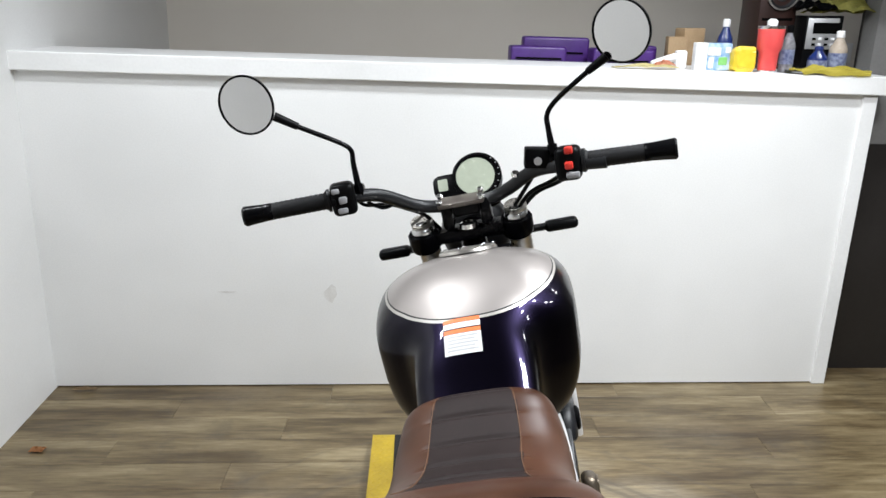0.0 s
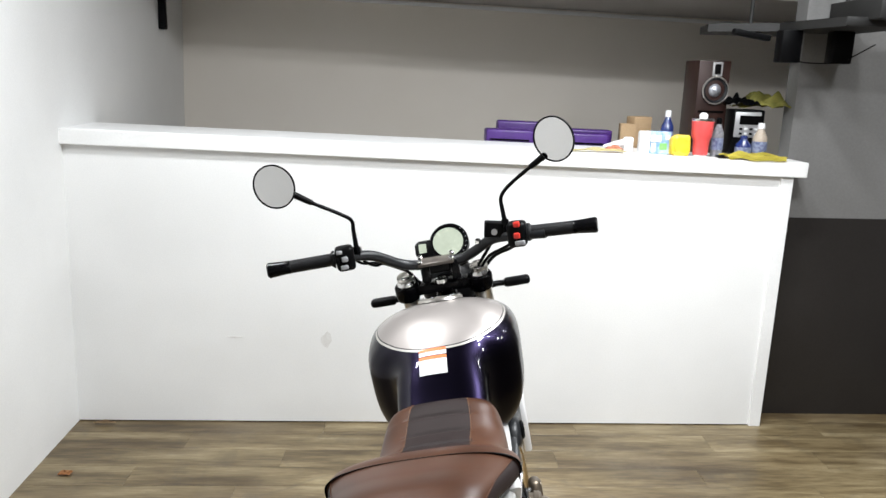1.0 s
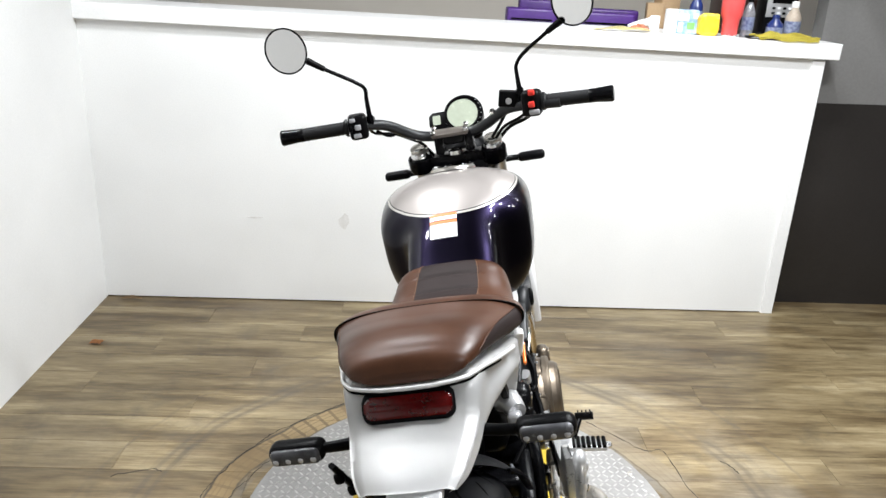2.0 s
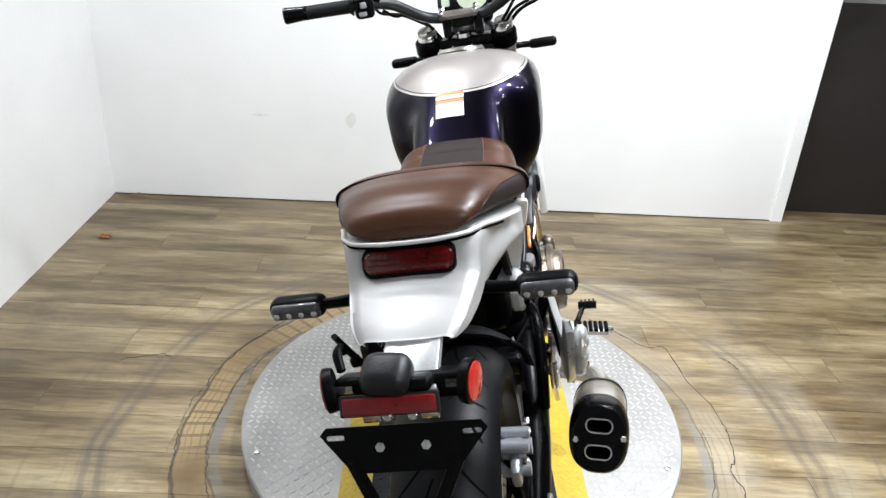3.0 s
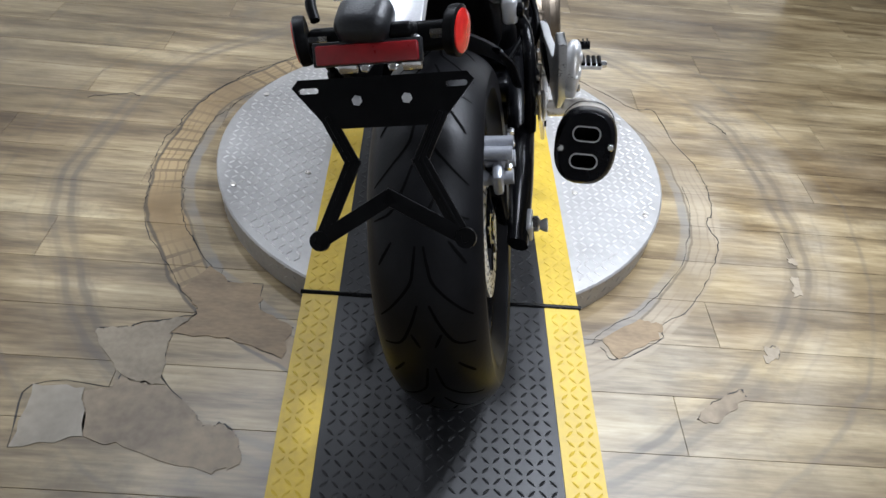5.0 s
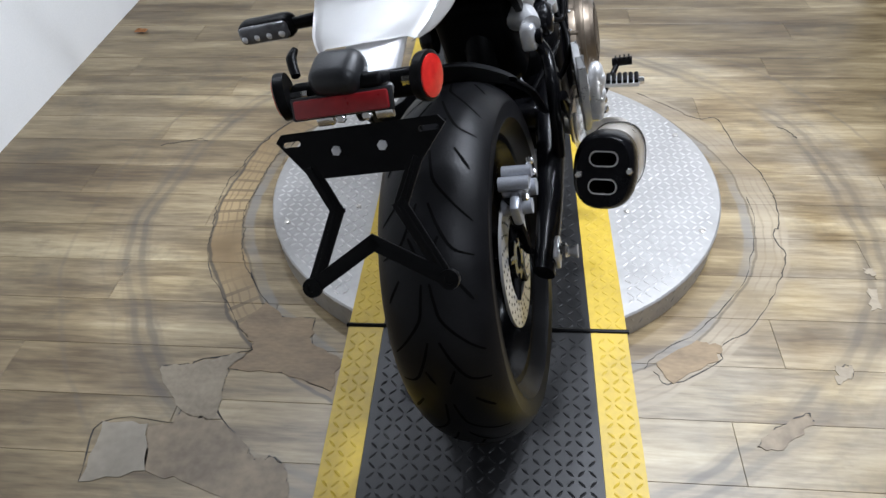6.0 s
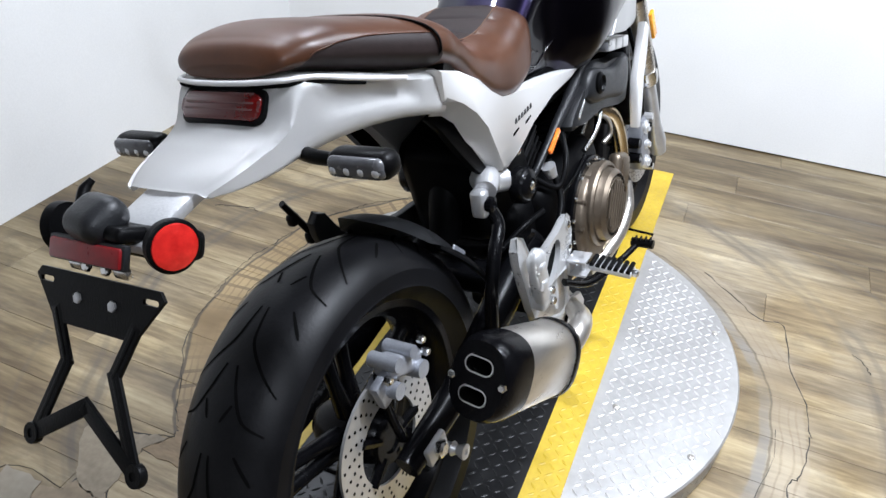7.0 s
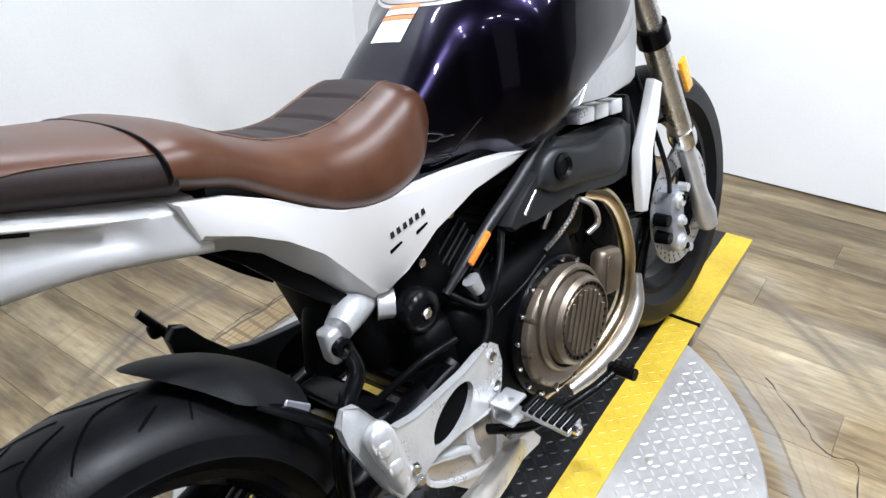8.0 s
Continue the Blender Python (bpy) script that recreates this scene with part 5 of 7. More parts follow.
# rear caliper
CAL = Vector((0.092, -0.045, 0.468))
bm = bmesh.new()
box(bm, CAL, (0.044, 0.080, 0.036), Matrix.Rotation(radians(-22), 4, "X"), 0.010, 3)
caliper = part("rear_caliper", bm, CALIPER_GREY, bike, "cast silver rear brake caliper", 50)
for dy, dz, r in ((-0.034, 0.026, 0.013), (-0.044, -0.016, 0.015), (0.022, -0.024, 0.017), (0.006, 0.022, 0.012)):
    bm = bmesh.new()
    cyl(bm, CAL + Vector((-0.022, dy, dz)), CAL + Vector((0.030, dy, dz)), r, r * 0.9, 18)
    part("piston_housing", bm, CALIPER_GREY, caliper, "", 40)
bm = bmesh.new()
box(bm, CAL + Vector((0.004, -0.052, -0.014)), (0.018, 0.040, 0.050), Matrix.Rotation(radians(15), 4, "X"), 0.007, 2)
part("caliper_bracket", bm, CALIPER_GREY, caliper, "", 40)
for dy, dz in ((0.038, 0.022), (0.044, -0.006), (-0.058, 0.014)):
    bm = bmesh.new()
    bolt(bm, CAL + Vector((0.018, dy, dz)), (1, 0, 0), 0.007, 0.012)
    part("bolt", bm, BRIGHT, caliper, "", 40)
bm = bmesh.new()
tube(bm, [(0.085, -0.09, 0.47), (0.090, -0.09, 0.41), (0.095, -0.08, 0.345)], 0.016, 10, 5, 0.5)
part("caliper_stay", bm, BLACK_METAL, bike, "", 50)

# hugger over the rear tyre: a pointed blade that widens forward
HUGGER = noise_mix("matt_grey_black_plastic", (0.016, 0.0165, 0.0175), (0.026, 0.0265, 0.028), 20, 0.42, bump=0.2, fine=400, spec=0.35)
bm = bmesh.new()
loops = []
for i in range(25):
    t = i / 24
    a = radians(105 + 39 * t)
    w = 0.006 + 0.094 * min(1, t * 1.9) ** 0.75
    r = 0.363 - 0.002 * t
    loops.append([Vector((x * w, REAR.y - (r - 0.036 * min(1, t * 2.2) * abs(x) ** 2.2) * math.cos(a), REAR.z + (r - 0.036 * min(1, t * 2.2) * abs(x) ** 2.2) * math.sin(a))) for x in np.linspace(-1, 1, 15)])
rings(bm, loops, closed=False)
bmesh.ops.solidify(bm, geom=bm.faces[:], thickness=0.004)
hugger = part("hugger", bm, HUGGER, bike, "matt dark grey rear hugger with a pointed tip", 50)
bm = bmesh.new()
box(bm, (0.097, 0.168, 0.548), (0.005, 0.044, 0.013), Matrix.Rotation(radians(-44), 4, "X"), 0.002, 1)
part("hugger_clip", bm, CALIPER_GREY, hugger, "pale grey clip", 30)
for sx in (-1, 1):
    bm = bmesh.new()
    tube(bm, [(sx * 0.090, 0.12, 0.585), (sx * 0.110, 0.17, 0.53), (sx * 0.118, 0.23, 0.45)], [0.010, 0.013, 0.012], 8, 5, 0.5)
    part("hugger_stay", bm, BLACK_PLASTIC, bike, "", 50)
# silver clevis and black loop of the passenger step stay
sx = 1
bm = bmesh.new()
tube(bm, [(sx * 0.070, 0.325, 0.618), (sx * 0.100, 0.290, 0.628), (sx * 0.118, 0.250, 0.625)], [0.030, 0.026, 0.020], 16, 5)
box(bm, (sx * 0.112, 0.238, 0.607), (0.030, 0.026, 0.052), None, 0.008, 2)
clevis = part("stay_mount", bm, ALLOY, bike, "cast silver stay mount", 50)
bm = bmesh.new()
lathe(bm, [(0.0, 0.0), (0.014, 0.0), (0.014, 0.012), (0.007, 0.014), (0.0, 0.008)], Matrix.Translation((sx * 0.125, 0.240, 0.606)) @ Matrix.Rotation(0 if sx > 0 else math.pi, 4, "Z"), 18)
part("bolt", bm, BLACK_METAL, clevis, "", 40)
bm = bmesh.new()
tube(bm, [(sx * 0.118, 0.250, 0.600), (sx * 0.138, 0.245, 0.565), (sx * 0.146, 0.205, 0.53), (sx * 0.146, 0.175, 0.46), (sx * 0.142, 0.165, 0.38)], 0.0125, 14, 8)
part("stay_tube", bm, BLACK_METAL, bike, "gloss black bent stay tube", 60)
bm = bmesh.new()
tube(bm, [(sx * 0.085, 0.345, 0.600), (sx * 0.10, 0.365, 0.595)], [0.024, 0.022], 14, 2)
part("mount_collar", bm, ALLOY, clevis, "", 50)
for sx in (-1, 1):
    bm = bmesh.new()
    lathe(bm, [(0.0, 0.0), (0.036, 0.0), (0.036, 0.020), (0.028, 0.030), (0.015, 0.032), (0.012, 0.026), (0.0, 0.026)],
          Matrix.Translation((sx * 0.112, 0.386, 0.575)) @ Matrix.Rotation(0 if sx > 0 else math.pi, 4, "Z"), 30)
    boss = part("frame_boss", bm, BLACK_METAL, bike, "round black frame boss", 50)
    bm = bmesh.new()
    bolt(bm, (sx * 0.136, 0.386, 0.575), (sx, 0, 0), 0.009, 0.010)
    part("bolt", bm, BRIGHT, boss, "", 40)

# muffler: oval can, black end cap with two ports
CAN_A, CAN_B = Vector((0.246, -0.020, 0.464)), Vector((0.256, 0.164, 0.366))
cd = (CAN_B - CAN_A).normalized()
cx = Vector((1, 0, 0)) - cd * cd.x
cx.normalize()
CAN = Matrix((( cx.x, cd.cross(cx).x, cd.x, CAN_A.x), (cx.y, cd.cross(cx).y, cd.y, CAN_A.y), (cx.z, cd.cross(cx).z, cd.z, CAN_A.z), (0, 0, 0, 1)))
CAN = CAN @ Matrix.Rotation(radians(8), 4, "Z")


def oval(hx, hy, z, n=40, e=2.5):
    out = []
    for i in range(n):
        a = 2 * math.pi * i / n
        c, s = math.cos(a), math.sin(a)
        out.append(CAN @ Vector((hx * math.copysign(abs(c) ** (2 / e), c), hy * math.copysign(abs(s) ** (2 / e), s), z)))
    return out


LEN = (CAN_B - CAN_A).length
bm = bmesh.new()
rings(bm, [oval(0.050, 0.063, 0.0), oval(0.052, 0.065, 0.004), oval(0.052, 0.065, LEN - 0.012), oval(0.045, 0.057, LEN)])
muffler = part("muffler", bm, BRUSHED, bike, "brushed steel oval muffler with black twin-port cap", 40)
bm = bmesh.new()
rings(bm, [oval(0.0535, 0.0665, LEN - 0.030), oval(0.055, 0.068, LEN - 0.027), oval(0.055, 0.068, LEN - 0.012), oval(0.0535, 0.0665, LEN - 0.009)], caps=False)
part("clamp_band", bm, BLACK_METAL, muffler, "", 40)
bm = bmesh.new()
rings(bm, [oval(0.053, 0.0665, 0.022), oval(0.0535, 0.067, -0.012), oval(0.052, 0.065, -0.030), oval(0.048, 0.062, -0.044), oval(0.043, 0.058, -0.050)], caps=False)
loops = [[(x, y) for x, y in (((0.043 * math.copysign(abs(math.cos(t)) ** 0.8, math.cos(t))), (0.058 * math.copysign(abs(math.sin(t)) ** 0.8, math.sin(t)))) for t in (2 * math.pi * i / 40 for i in range(40)))]]
ports = [rounded(-0.024, 0.024, cy - 0.0135, cy + 0.0135, 0.0125, 5) for cy in (-0.023, 0.023)]
face = bmesh.new()
holed_plate(face, loops[0], ports, 0.003, CAN @ Matrix.Translation((0, 0, -0.050)))
cap = part("end_cap", bm, BLACK_METAL, muffler, "satin black end cap", 50)
part("cap_face", face, BLACK_METAL, muffler, "", 30)
for cy in (-0.023, 0.023):
    bm = bmesh.new()
    outer, inner = rounded(-0.0238, 0.0238, cy - 0.0133, cy + 0.0133, 0.0135, 5), rounded(-0.0215, 0.0215, cy - 0.011, cy + 0.011, 0.0105, 5)
    rings(bm, [[CAN @ Vector((x, y, -0.050)) for x, y in outer], [CAN @ Vector((x, y, -0.0545)) for x, y in outer], [CAN @ Vector((x, y, -0.0545)) for x, y in inner],
               [CAN @ Vector((x, y, -0.01)) for x, y in inner]], caps=False)
    part("outlet", bm, BRIGHT, muffler, "polished outlet rim", 40)
    bm = bmesh.new()
    rings(bm, [[CAN @ Vector((x, y, -0.012)) for x, y in inner], [CAN @ Vector((x, y, -0.008)) for x, y in inner]])
    part("port_dark", bm, DARK_GAP, muffler, "", 0)
for q, w in ((-0.040, 0.004), (0.042, -0.004)):
    bm = bmesh.new()
    bolt(bm, CAN @ Vector((q, w, -0.049)), -cd, 0.0065, 0.008)
    part("bolt", bm, BRIGHT, muffler, "", 40)
# link pipe with its mounting tab
bm = bmesh.new()
tube(bm, [CAN_B - cd * 0.006, CAN_B + cd * 0.05, (0.258, 0.30, 0.345), (0.17, 0.47, 0.25), (0.10, 0.58, 0.20)], [0.034, 0.024, 0.021, 0.020, 0.020], 20, 8)
part("link_pipe", bm, BRUSHED, bike, "brushed steel link pipe", 60)
# heat shield under the foot peg hanger
bm = bmesh.new()
pan = [(0.300, 0.402), (0.286, 0.392), (0.280, 0.350), (0.290, 0.328), (0.330, 0.298), (0.372, 0.255), (0.412, 0.196), (0.428, 0.192), (0.458, 0.214), (0.548, 0.205), (0.556, 0.214), (0.536, 0.248), (0.478, 0.262), (0.458, 0.296), (0.452, 0.345), (0.442, 0.385), (0.40, 0.40)]
side_plate(bm, pan, 0.160, 0.010, 0.003)
shield = part("muffler_bracket", bm, BRUSHED, bike, "silver muffler bracket with a rolled rim", 40)
bm = bmesh.new()
tube(bm, [(0.168, 0.294, 0.398), (0.169, 0.284, 0.352), (0.169, 0.312, 0.318), (0.169, 0.372, 0.286), (0.169, 0.428, 0.266), (0.169, 0.449, 0.300), (0.168, 0.446, 0.366)], 0.0055, 10, 6)
part("rim", bm, POLISHED, shield, "", 60)
bm = bmesh.new()
tube(bm, [(0.166, 0.300, 0.372), (0.171, 0.350, 0.352), (0.168, 0.398, 0.318)], [0.007, 0.009, 0.006], 10, 6)
tube(bm, [(0.168, 0.388, 0.384), (0.170, 0.385, 0.340), (0.168, 0.392, 0.300)], [0.008, 0.009, 0.006], 10, 6)
part("stiffener", bm, POLISHED, shield, "", 60)
bm = bmesh.new()
tube(bm, [(0.166, 0.430, 0.222), (0.167, 0.448, 0.248)], 0.004, 8, 2)
part("slot", bm, DARK_GAP, shield, "", 60)

# foot peg hangers
HANG = [(0.466, 0.478), (0.482, 0.462), (0.484, 0.435), (0.470, 0.395), (0.452, 0.378), (0.42, 0.378), (0.36, 0.392), (0.30, 0.402), (0.245, 0.395), (0.215, 0.40), (0.192, 0.43),
        (0.170, 0.49), (0.152, 0.545), (0.150, 0.572), (0.165, 0.588), (0.185, 0.580), (0.205, 0.545), (0.235, 0.505), (0.275, 0.492), (0.33, 0.486), (0.39, 0.480), (0.435, 0.482)]


def on_hanger(v, sx):
    """The hangers splay outward towards the rear."""
    return sx * (v.co.x + 0.166 + 0.13 * (0.48 - v.co.y))


for sx in (-1, 1):
    bm = bmesh.new()
    oval_cut = [(0.350 + 0.058 * math.cos(a) * 0.92 - 0.012 * math.sin(a), 0.434 + 0.030 * math.sin(a) + 0.016 * math.cos(a)) for a in (2 * math.pi * i / 28 for i in range(28))]
    holed_plate(bm, HANG, [oval_cut], 0.013, YZX)
    bm.normal_update()
    rims = [e for e in bm.edges if len(e.link_faces) == 2 and e.calc_face_angle(0) > 1.2 and all(abs(v.co.y - 0.350) + abs(v.co.z - 0.434) > 0.085 or v.co.z > 0.473 or v.co.z < 0.3925 for v in e.verts)]
    bmesh.ops.bevel(bm, geom=rims, offset=0.0035, segments=3, profile=0.5, affect="EDGES")
    for v in bm.verts:
        v.co.x = on_hanger(v, sx)
    hang = part("peg_hanger", bm, POLISHED if sx > 0 else GREY_PLASTIC, bike, "cast silver foot peg hanger with an oval opening" if sx > 0 else "dark foot peg hanger", 30)
    bm = bmesh.new()
    plate(bm, [(y * 1.0, z) for y, z in oval_cut], 0.004, YZX)
    for v in bm.verts:
        v.co.x = on_hanger(v, sx) - sx * 0.006
    part("opening_mesh", bm, DARK_GAP, hang, "dark perforated insert", 0)
    for y, z in ((0.463, 0.458), (0.460, 0.405), (0.232, 0.425), (0.205, 0.465)):
        bm = bmesh.new()
        bolt(bm, (sx * (0.171 + 0.13 * (0.48 - y)), y, z), (sx, 0, 0), 0.010, 0.008)
        part("bolt", bm, BRIGHT, hang, "", 40)
    # folded passenger step
    line = [Vector((0.226, 0.210, 0.448)), Vector((0.231, 0.196, 0.505)), Vector((0.233, 0.184, 0.558))] if sx > 0 else \
        [Vector((-0.225, 0.212, 0.470)), Vector((-0.246, 0.184, 0.530)), Vector((-0.264, 0.144, 0.612))]
    look_of = POLISHED if sx > 0 else BLACK_PLASTIC
    bm = bmesh.new()
    if sx > 0:
        along = (line[2] - line[0]).normalized()
        across = Vector((0, 1, 0)) - along * along.y
        across.normalize()
        out = along.cross(across)
        loops = []
        for t, wide, deep in ((-0.03, 0.006, 0.004), (0.0, 0.014, 0.011), (0.10, 0.017, 0.014), (0.26, 0.016, 0.012), (0.40, 0.019, 0.015), (0.60, 0.019, 0.013), (0.76, 0.020, 0.015), (0.90, 0.018, 0.013), (0.98, 0.012, 0.009), (1.01, 0.004, 0.003)):
            c = line[0] + (line[2] - line[0]) * t
            loops.append([c + across * (wide * math.copysign(abs(math.cos(a)) ** 0.75, math.cos(a))) + out * (deep * math.copysign(abs(math.sin(a)) ** 0.75, math.sin(a))) for a in (2 * math.pi * k / 20 for k in range(20))])
        rings(bm, loops)
    else:
        tube(bm, line, [0.013, 0.011, 0.009], 10, 5, 0.75)
    step = part("passenger_peg", bm, look_of, bike, "folded silver passenger foot peg" if sx > 0 else "folded black passenger foot peg", 50)
    for k in range(2):
        bm = bmesh.new()
        c = line[0] + (line[2] - line[0]) * (0.38 + 0.34 * k) + Vector((sx * 0.006, -0.006, 0))
        box(bm, c, (0.022, 0.024, 0.026), Matrix.Rotation(radians(sx * 5), 4, "Y"), 0.008, 3)
        part("peg_flat", bm, look_of, step, "", 50)
    bm = bmesh.new()
    box(bm, line[0] + Vector((-sx * 0.006, 0.004, -0.004)), (0.034, 0.036, 0.034), Matrix.Rotation(radians(sx * 8), 4, "Y"), 0.010, 3)
    part("peg_knuckle", bm, look_of, step, "", 50)
    for dy, dz in ((0.014, 0.012), (0.016, -0.010)):
        bm = bmesh.new()
        bolt(bm, line[0] + Vector((sx * 0.010, dy, dz)), (sx, -0.3, 0), 0.008, 0.008)
        part("bolt", bm, BRIGHT, step, "", 40)
    # rider peg
    bm = bmesh.new()
    box(bm, (sx * 0.200, 0.455, 0.387), (0.040, 0.045, 0.006), None, 0.002, 2)
    box(bm, (sx * 0.200, 0.455, 0.357), (0.040, 0.045, 0.006), None, 0.002, 2)
    box(bm, (sx * 0.183, 0.455, 0.372), (0.008, 0.045, 0.034), None, 0.002, 2)
    cyl(bm, (sx * 0.206, 0.455, 0.354), (sx * 0.206, 0.455, 0.390), 0.006, 0.006, 12)
    part("peg_clevis", bm, ALLOY, hang, "", 40)
    bm = bmesh.new()
    box(bm, (sx * 0.258, 0.480, 0.358), (0.090, 0.038, 0.014), Matrix.Rotation(radians(sx * 6), 4, "Y"), 0.005, 2)
    peg = part("rider_peg", bm, ALLOY, bike, "silver foot peg with black rubber teeth", 40)
    for k in range(7):
        bm = bmesh.new()
        tube(bm, [(sx * (0.222 + 0.0125 * k), 0.462, 0.370 - 0.0013 * k), (sx * (0.222 + 0.0125 * k), 0.500, 0.370 - 0.0013 * k)], 0.0052, 8, 1)
        part("peg_tooth", bm, BLACK_PLASTIC, peg, "", 50)
    bm = bmesh.new()
    bolt(bm, (sx * 0.300, 0.478, 0.355), (sx, 0, -0.1), 0.009, 0.014)
    part("peg_tip", bm, BRIGHT, peg, "", 40)
# brake pedal and linkage
bm = bmesh.new()
tube(bm, [(0.178, 0.42, 0.345), (0.20, 0.50, 0.300), (0.225, 0.62, 0.285), (0.25, 0.69, 0.30)], [0.009, 0.009, 0.008, 0.007], 10, 6, 0.7)
pedal = part("brake_pedal", bm, BLACK_METAL, bike, "black brake pedal", 50)
bm = bmesh.new()
tube(bm, [(0.235, 0.69, 0.302), (0.285, 0.69, 0.300)], 0.011, 12, 1)
for k in range(4):
    box(bm, (0.245 + 0.011 * k, 0.69, 0.313), (0.004, 0.018, 0.004))
part("pedal_pad", bm, BLACK_PLASTIC, pedal, "", 40)
bm = bmesh.new()
cyl(bm, (0.150, 0.385, 0.34), (0.150, 0.30, 0.44), 0.011, 0.011, 12)
part("master_cylinder", bm, BLACK_METAL, bike, "", 50)

# engine: crankcase, covers, cylinders
bm = bmesh.new()
box(bm, (0, 0.62, 0.40), (0.27, 0.34, 0.26), None, 0.04, 3)
box(bm, (0, 0.45, 0.44), (0.22, 0.14, 0.16), None, 0.03, 2)
engine = part("crankcase", bm, ENGINE_BLACK, bike, "black engine crankcase", 50)
EC = Vector((0.132, 0.668, 0.380))
bm = bmesh.new()
loops = []
for x, s, dz in ((0.0, 1.0, 0), (0.030, 1.0, 0), (0.036, 0.97, 0), (0.040, 0.88, 0)):
    ring = []
    for i in range(48):
        a = 2 * math.pi * i / 48
        r = 0.111 + 0.006 * max(0, math.cos(a - 0.5)) ** 2 - 0.004 * max(0, -math.sin(a)) ** 2
        ring.append(EC + Vector((x, r * s * math.cos(a), r * s * math.sin(a))))
    loops.append(ring)
rings(bm, loops)
flange = bmesh.new()
lathe(flange, [(0.08, 0.0), (0.128, 0.0), (0.130, 0.006), (0.130, 0.016), (0.126, 0.020), (0.08, 0.020)], Matrix.Translation(EC), 48)
outer = part("clutch_cover", bm, BRONZE, bike, "bronze-brown clutch cover with ring of bolts", 40)
bm = bmesh.new()
lathe(bm, [(0.098, 0.034), (0.097, 0.046), (0.093, 0.052), (0.088, 0.053), (0.085, 0.046), (0.083, 0.050), (0.080, 0.066), (0.074, 0.074), (0.071, 0.075), (0.070, 0.070), (0.064, 0.069), (0.062, 0.073), (0.0, 0.074)],
      Matrix.Translation(EC + Vector((0, 0.008, 0.020))), 64)
part("cover_dome", bm, BRONZE, outer, "", 25)
part("cover_flange", flange, BLACK_METAL, bike, "black crankcase flange with bright bolts", 40)
for k in range(16):
    a = 2 * math.pi * k / 16 + 0.1
    bm = bmesh.new()
    bolt(bm, EC + Vector((0.018, 0.1235 * math.cos(a), 0.1235 * math.sin(a))), (1, 0, 0), 0.0048, 0.008)
    part("flange_bolt", bm, BRIGHT, outer, "", 40)
for k in range(7):
    bm = bmesh.new()
    y = -0.048 + 0.016 * k
    h = math.sqrt(max(0.0001, 0.058 ** 2 - y * y))
    d = Matrix.Rotation(radians(-28), 3, "X") @ Vector((0, y, 0))
    box(bm, EC + Vector((0.0755, 0.008, 0.020)) + d, (0.004, 0.009, 2 * h), Matrix.Rotation(radians(-28), 4, "X"), 0.0012, 1)
    part("cover_rib", bm, BRONZE, outer, "", 30)
for k in range(30):
    a = 2 * math.pi * k / 30
    bm = bmesh.new()
    bolt(bm, EC + Vector((0.071, 0.008 + 0.067 * math.cos(a), 0.020 + 0.067 * math.sin(a))), (1, 0, 0), 0.0026, 0.003)
    part("ring_stud", bm, BLACK_METAL, outer, "", 0)
for k in range(11):
    a = 2 * math.pi * k / 11 + 0.2
    r = 0.104 + 0.006 * max(0, math.cos(a - 0.5)) ** 2
    bm = bmesh.new()
    cyl(bm, EC + Vector((0.012, r * math.cos(a), r * math.sin(a))), EC + Vector((0.034, r * math.cos(a), r * math.sin(a))), 0.009, 0.008, 12)
    bolt(bm, EC + Vector((0.034, r * math.cos(a), r * math.sin(a))), (1, 0, 0), 0.0060, 0.005)
    part("cover_bolt", bm, BRONZE, outer, "", 40)
bm = bmesh.new()
box(bm, EC + Vector((0.036, 0.142, 0.040)), (0.034, 0.070, 0.090), Matrix.Rotation(radians(-18), 4, "X"), 0.014, 3)
badge = part("pump_cover", bm, BRONZE, bike, "bronze-brown pump cover", 50)
bm = bmesh.new()
plate(bm, rounded(-0.024, 0.024, -0.036, 0.036, 0.010), 0.004, Matrix.Translation(EC + Vector((0.054, 0.142, 0.040))) @ YZX @ Matrix.Rotation(radians(-18), 4, "Z"), 0.001)
part("raised_badge", bm, BRONZE, badge, "", 30)
for name, y0, z0, lean in (("front_cylinder", 0.72, 0.50, 32), ("rear_cylinder", 0.56, 0.50, -30)):
    bm = bmesh.new()
    R = Matrix.Rotation(radians(-lean), 4, "X")
    box(bm, Vector((0, y0, z0)) + R @ Vector((0, 0, 0.07)), (0.15, 0.10, 0.16), R, 0.01, 2)
    box(bm, Vector((0, y0, z0)) + R @ Vector((0, 0, 0.165)), (0.18, 0.11, 0.045), R, 0.014, 2)
    cylinder = part(name, bm, ENGINE_BLACK, bike, "black finned cylinder", 30)
    for k in range(9):
        bm = bmesh.new()
        box(bm, Vector((0, y0, z0)) + R @ Vector((0, 0, 0.018 * k)), (0.155 if k < 6 else 0.165, 0.13, 0.007), R, 0.002, 1)
        part("fin", bm, ENGINE_BLACK, cylinder, "", 30)
    for dy in (-0.045, 0.045):
        bm = bmesh.new()
        bolt(bm, Vector((0.092, y0, z0)) + R @ Vector((0, dy, 0.165)), (1, 0, 0), 0.008, 0.007)
        part("bolt", bm, BRIGHT, cylinder, "", 40)
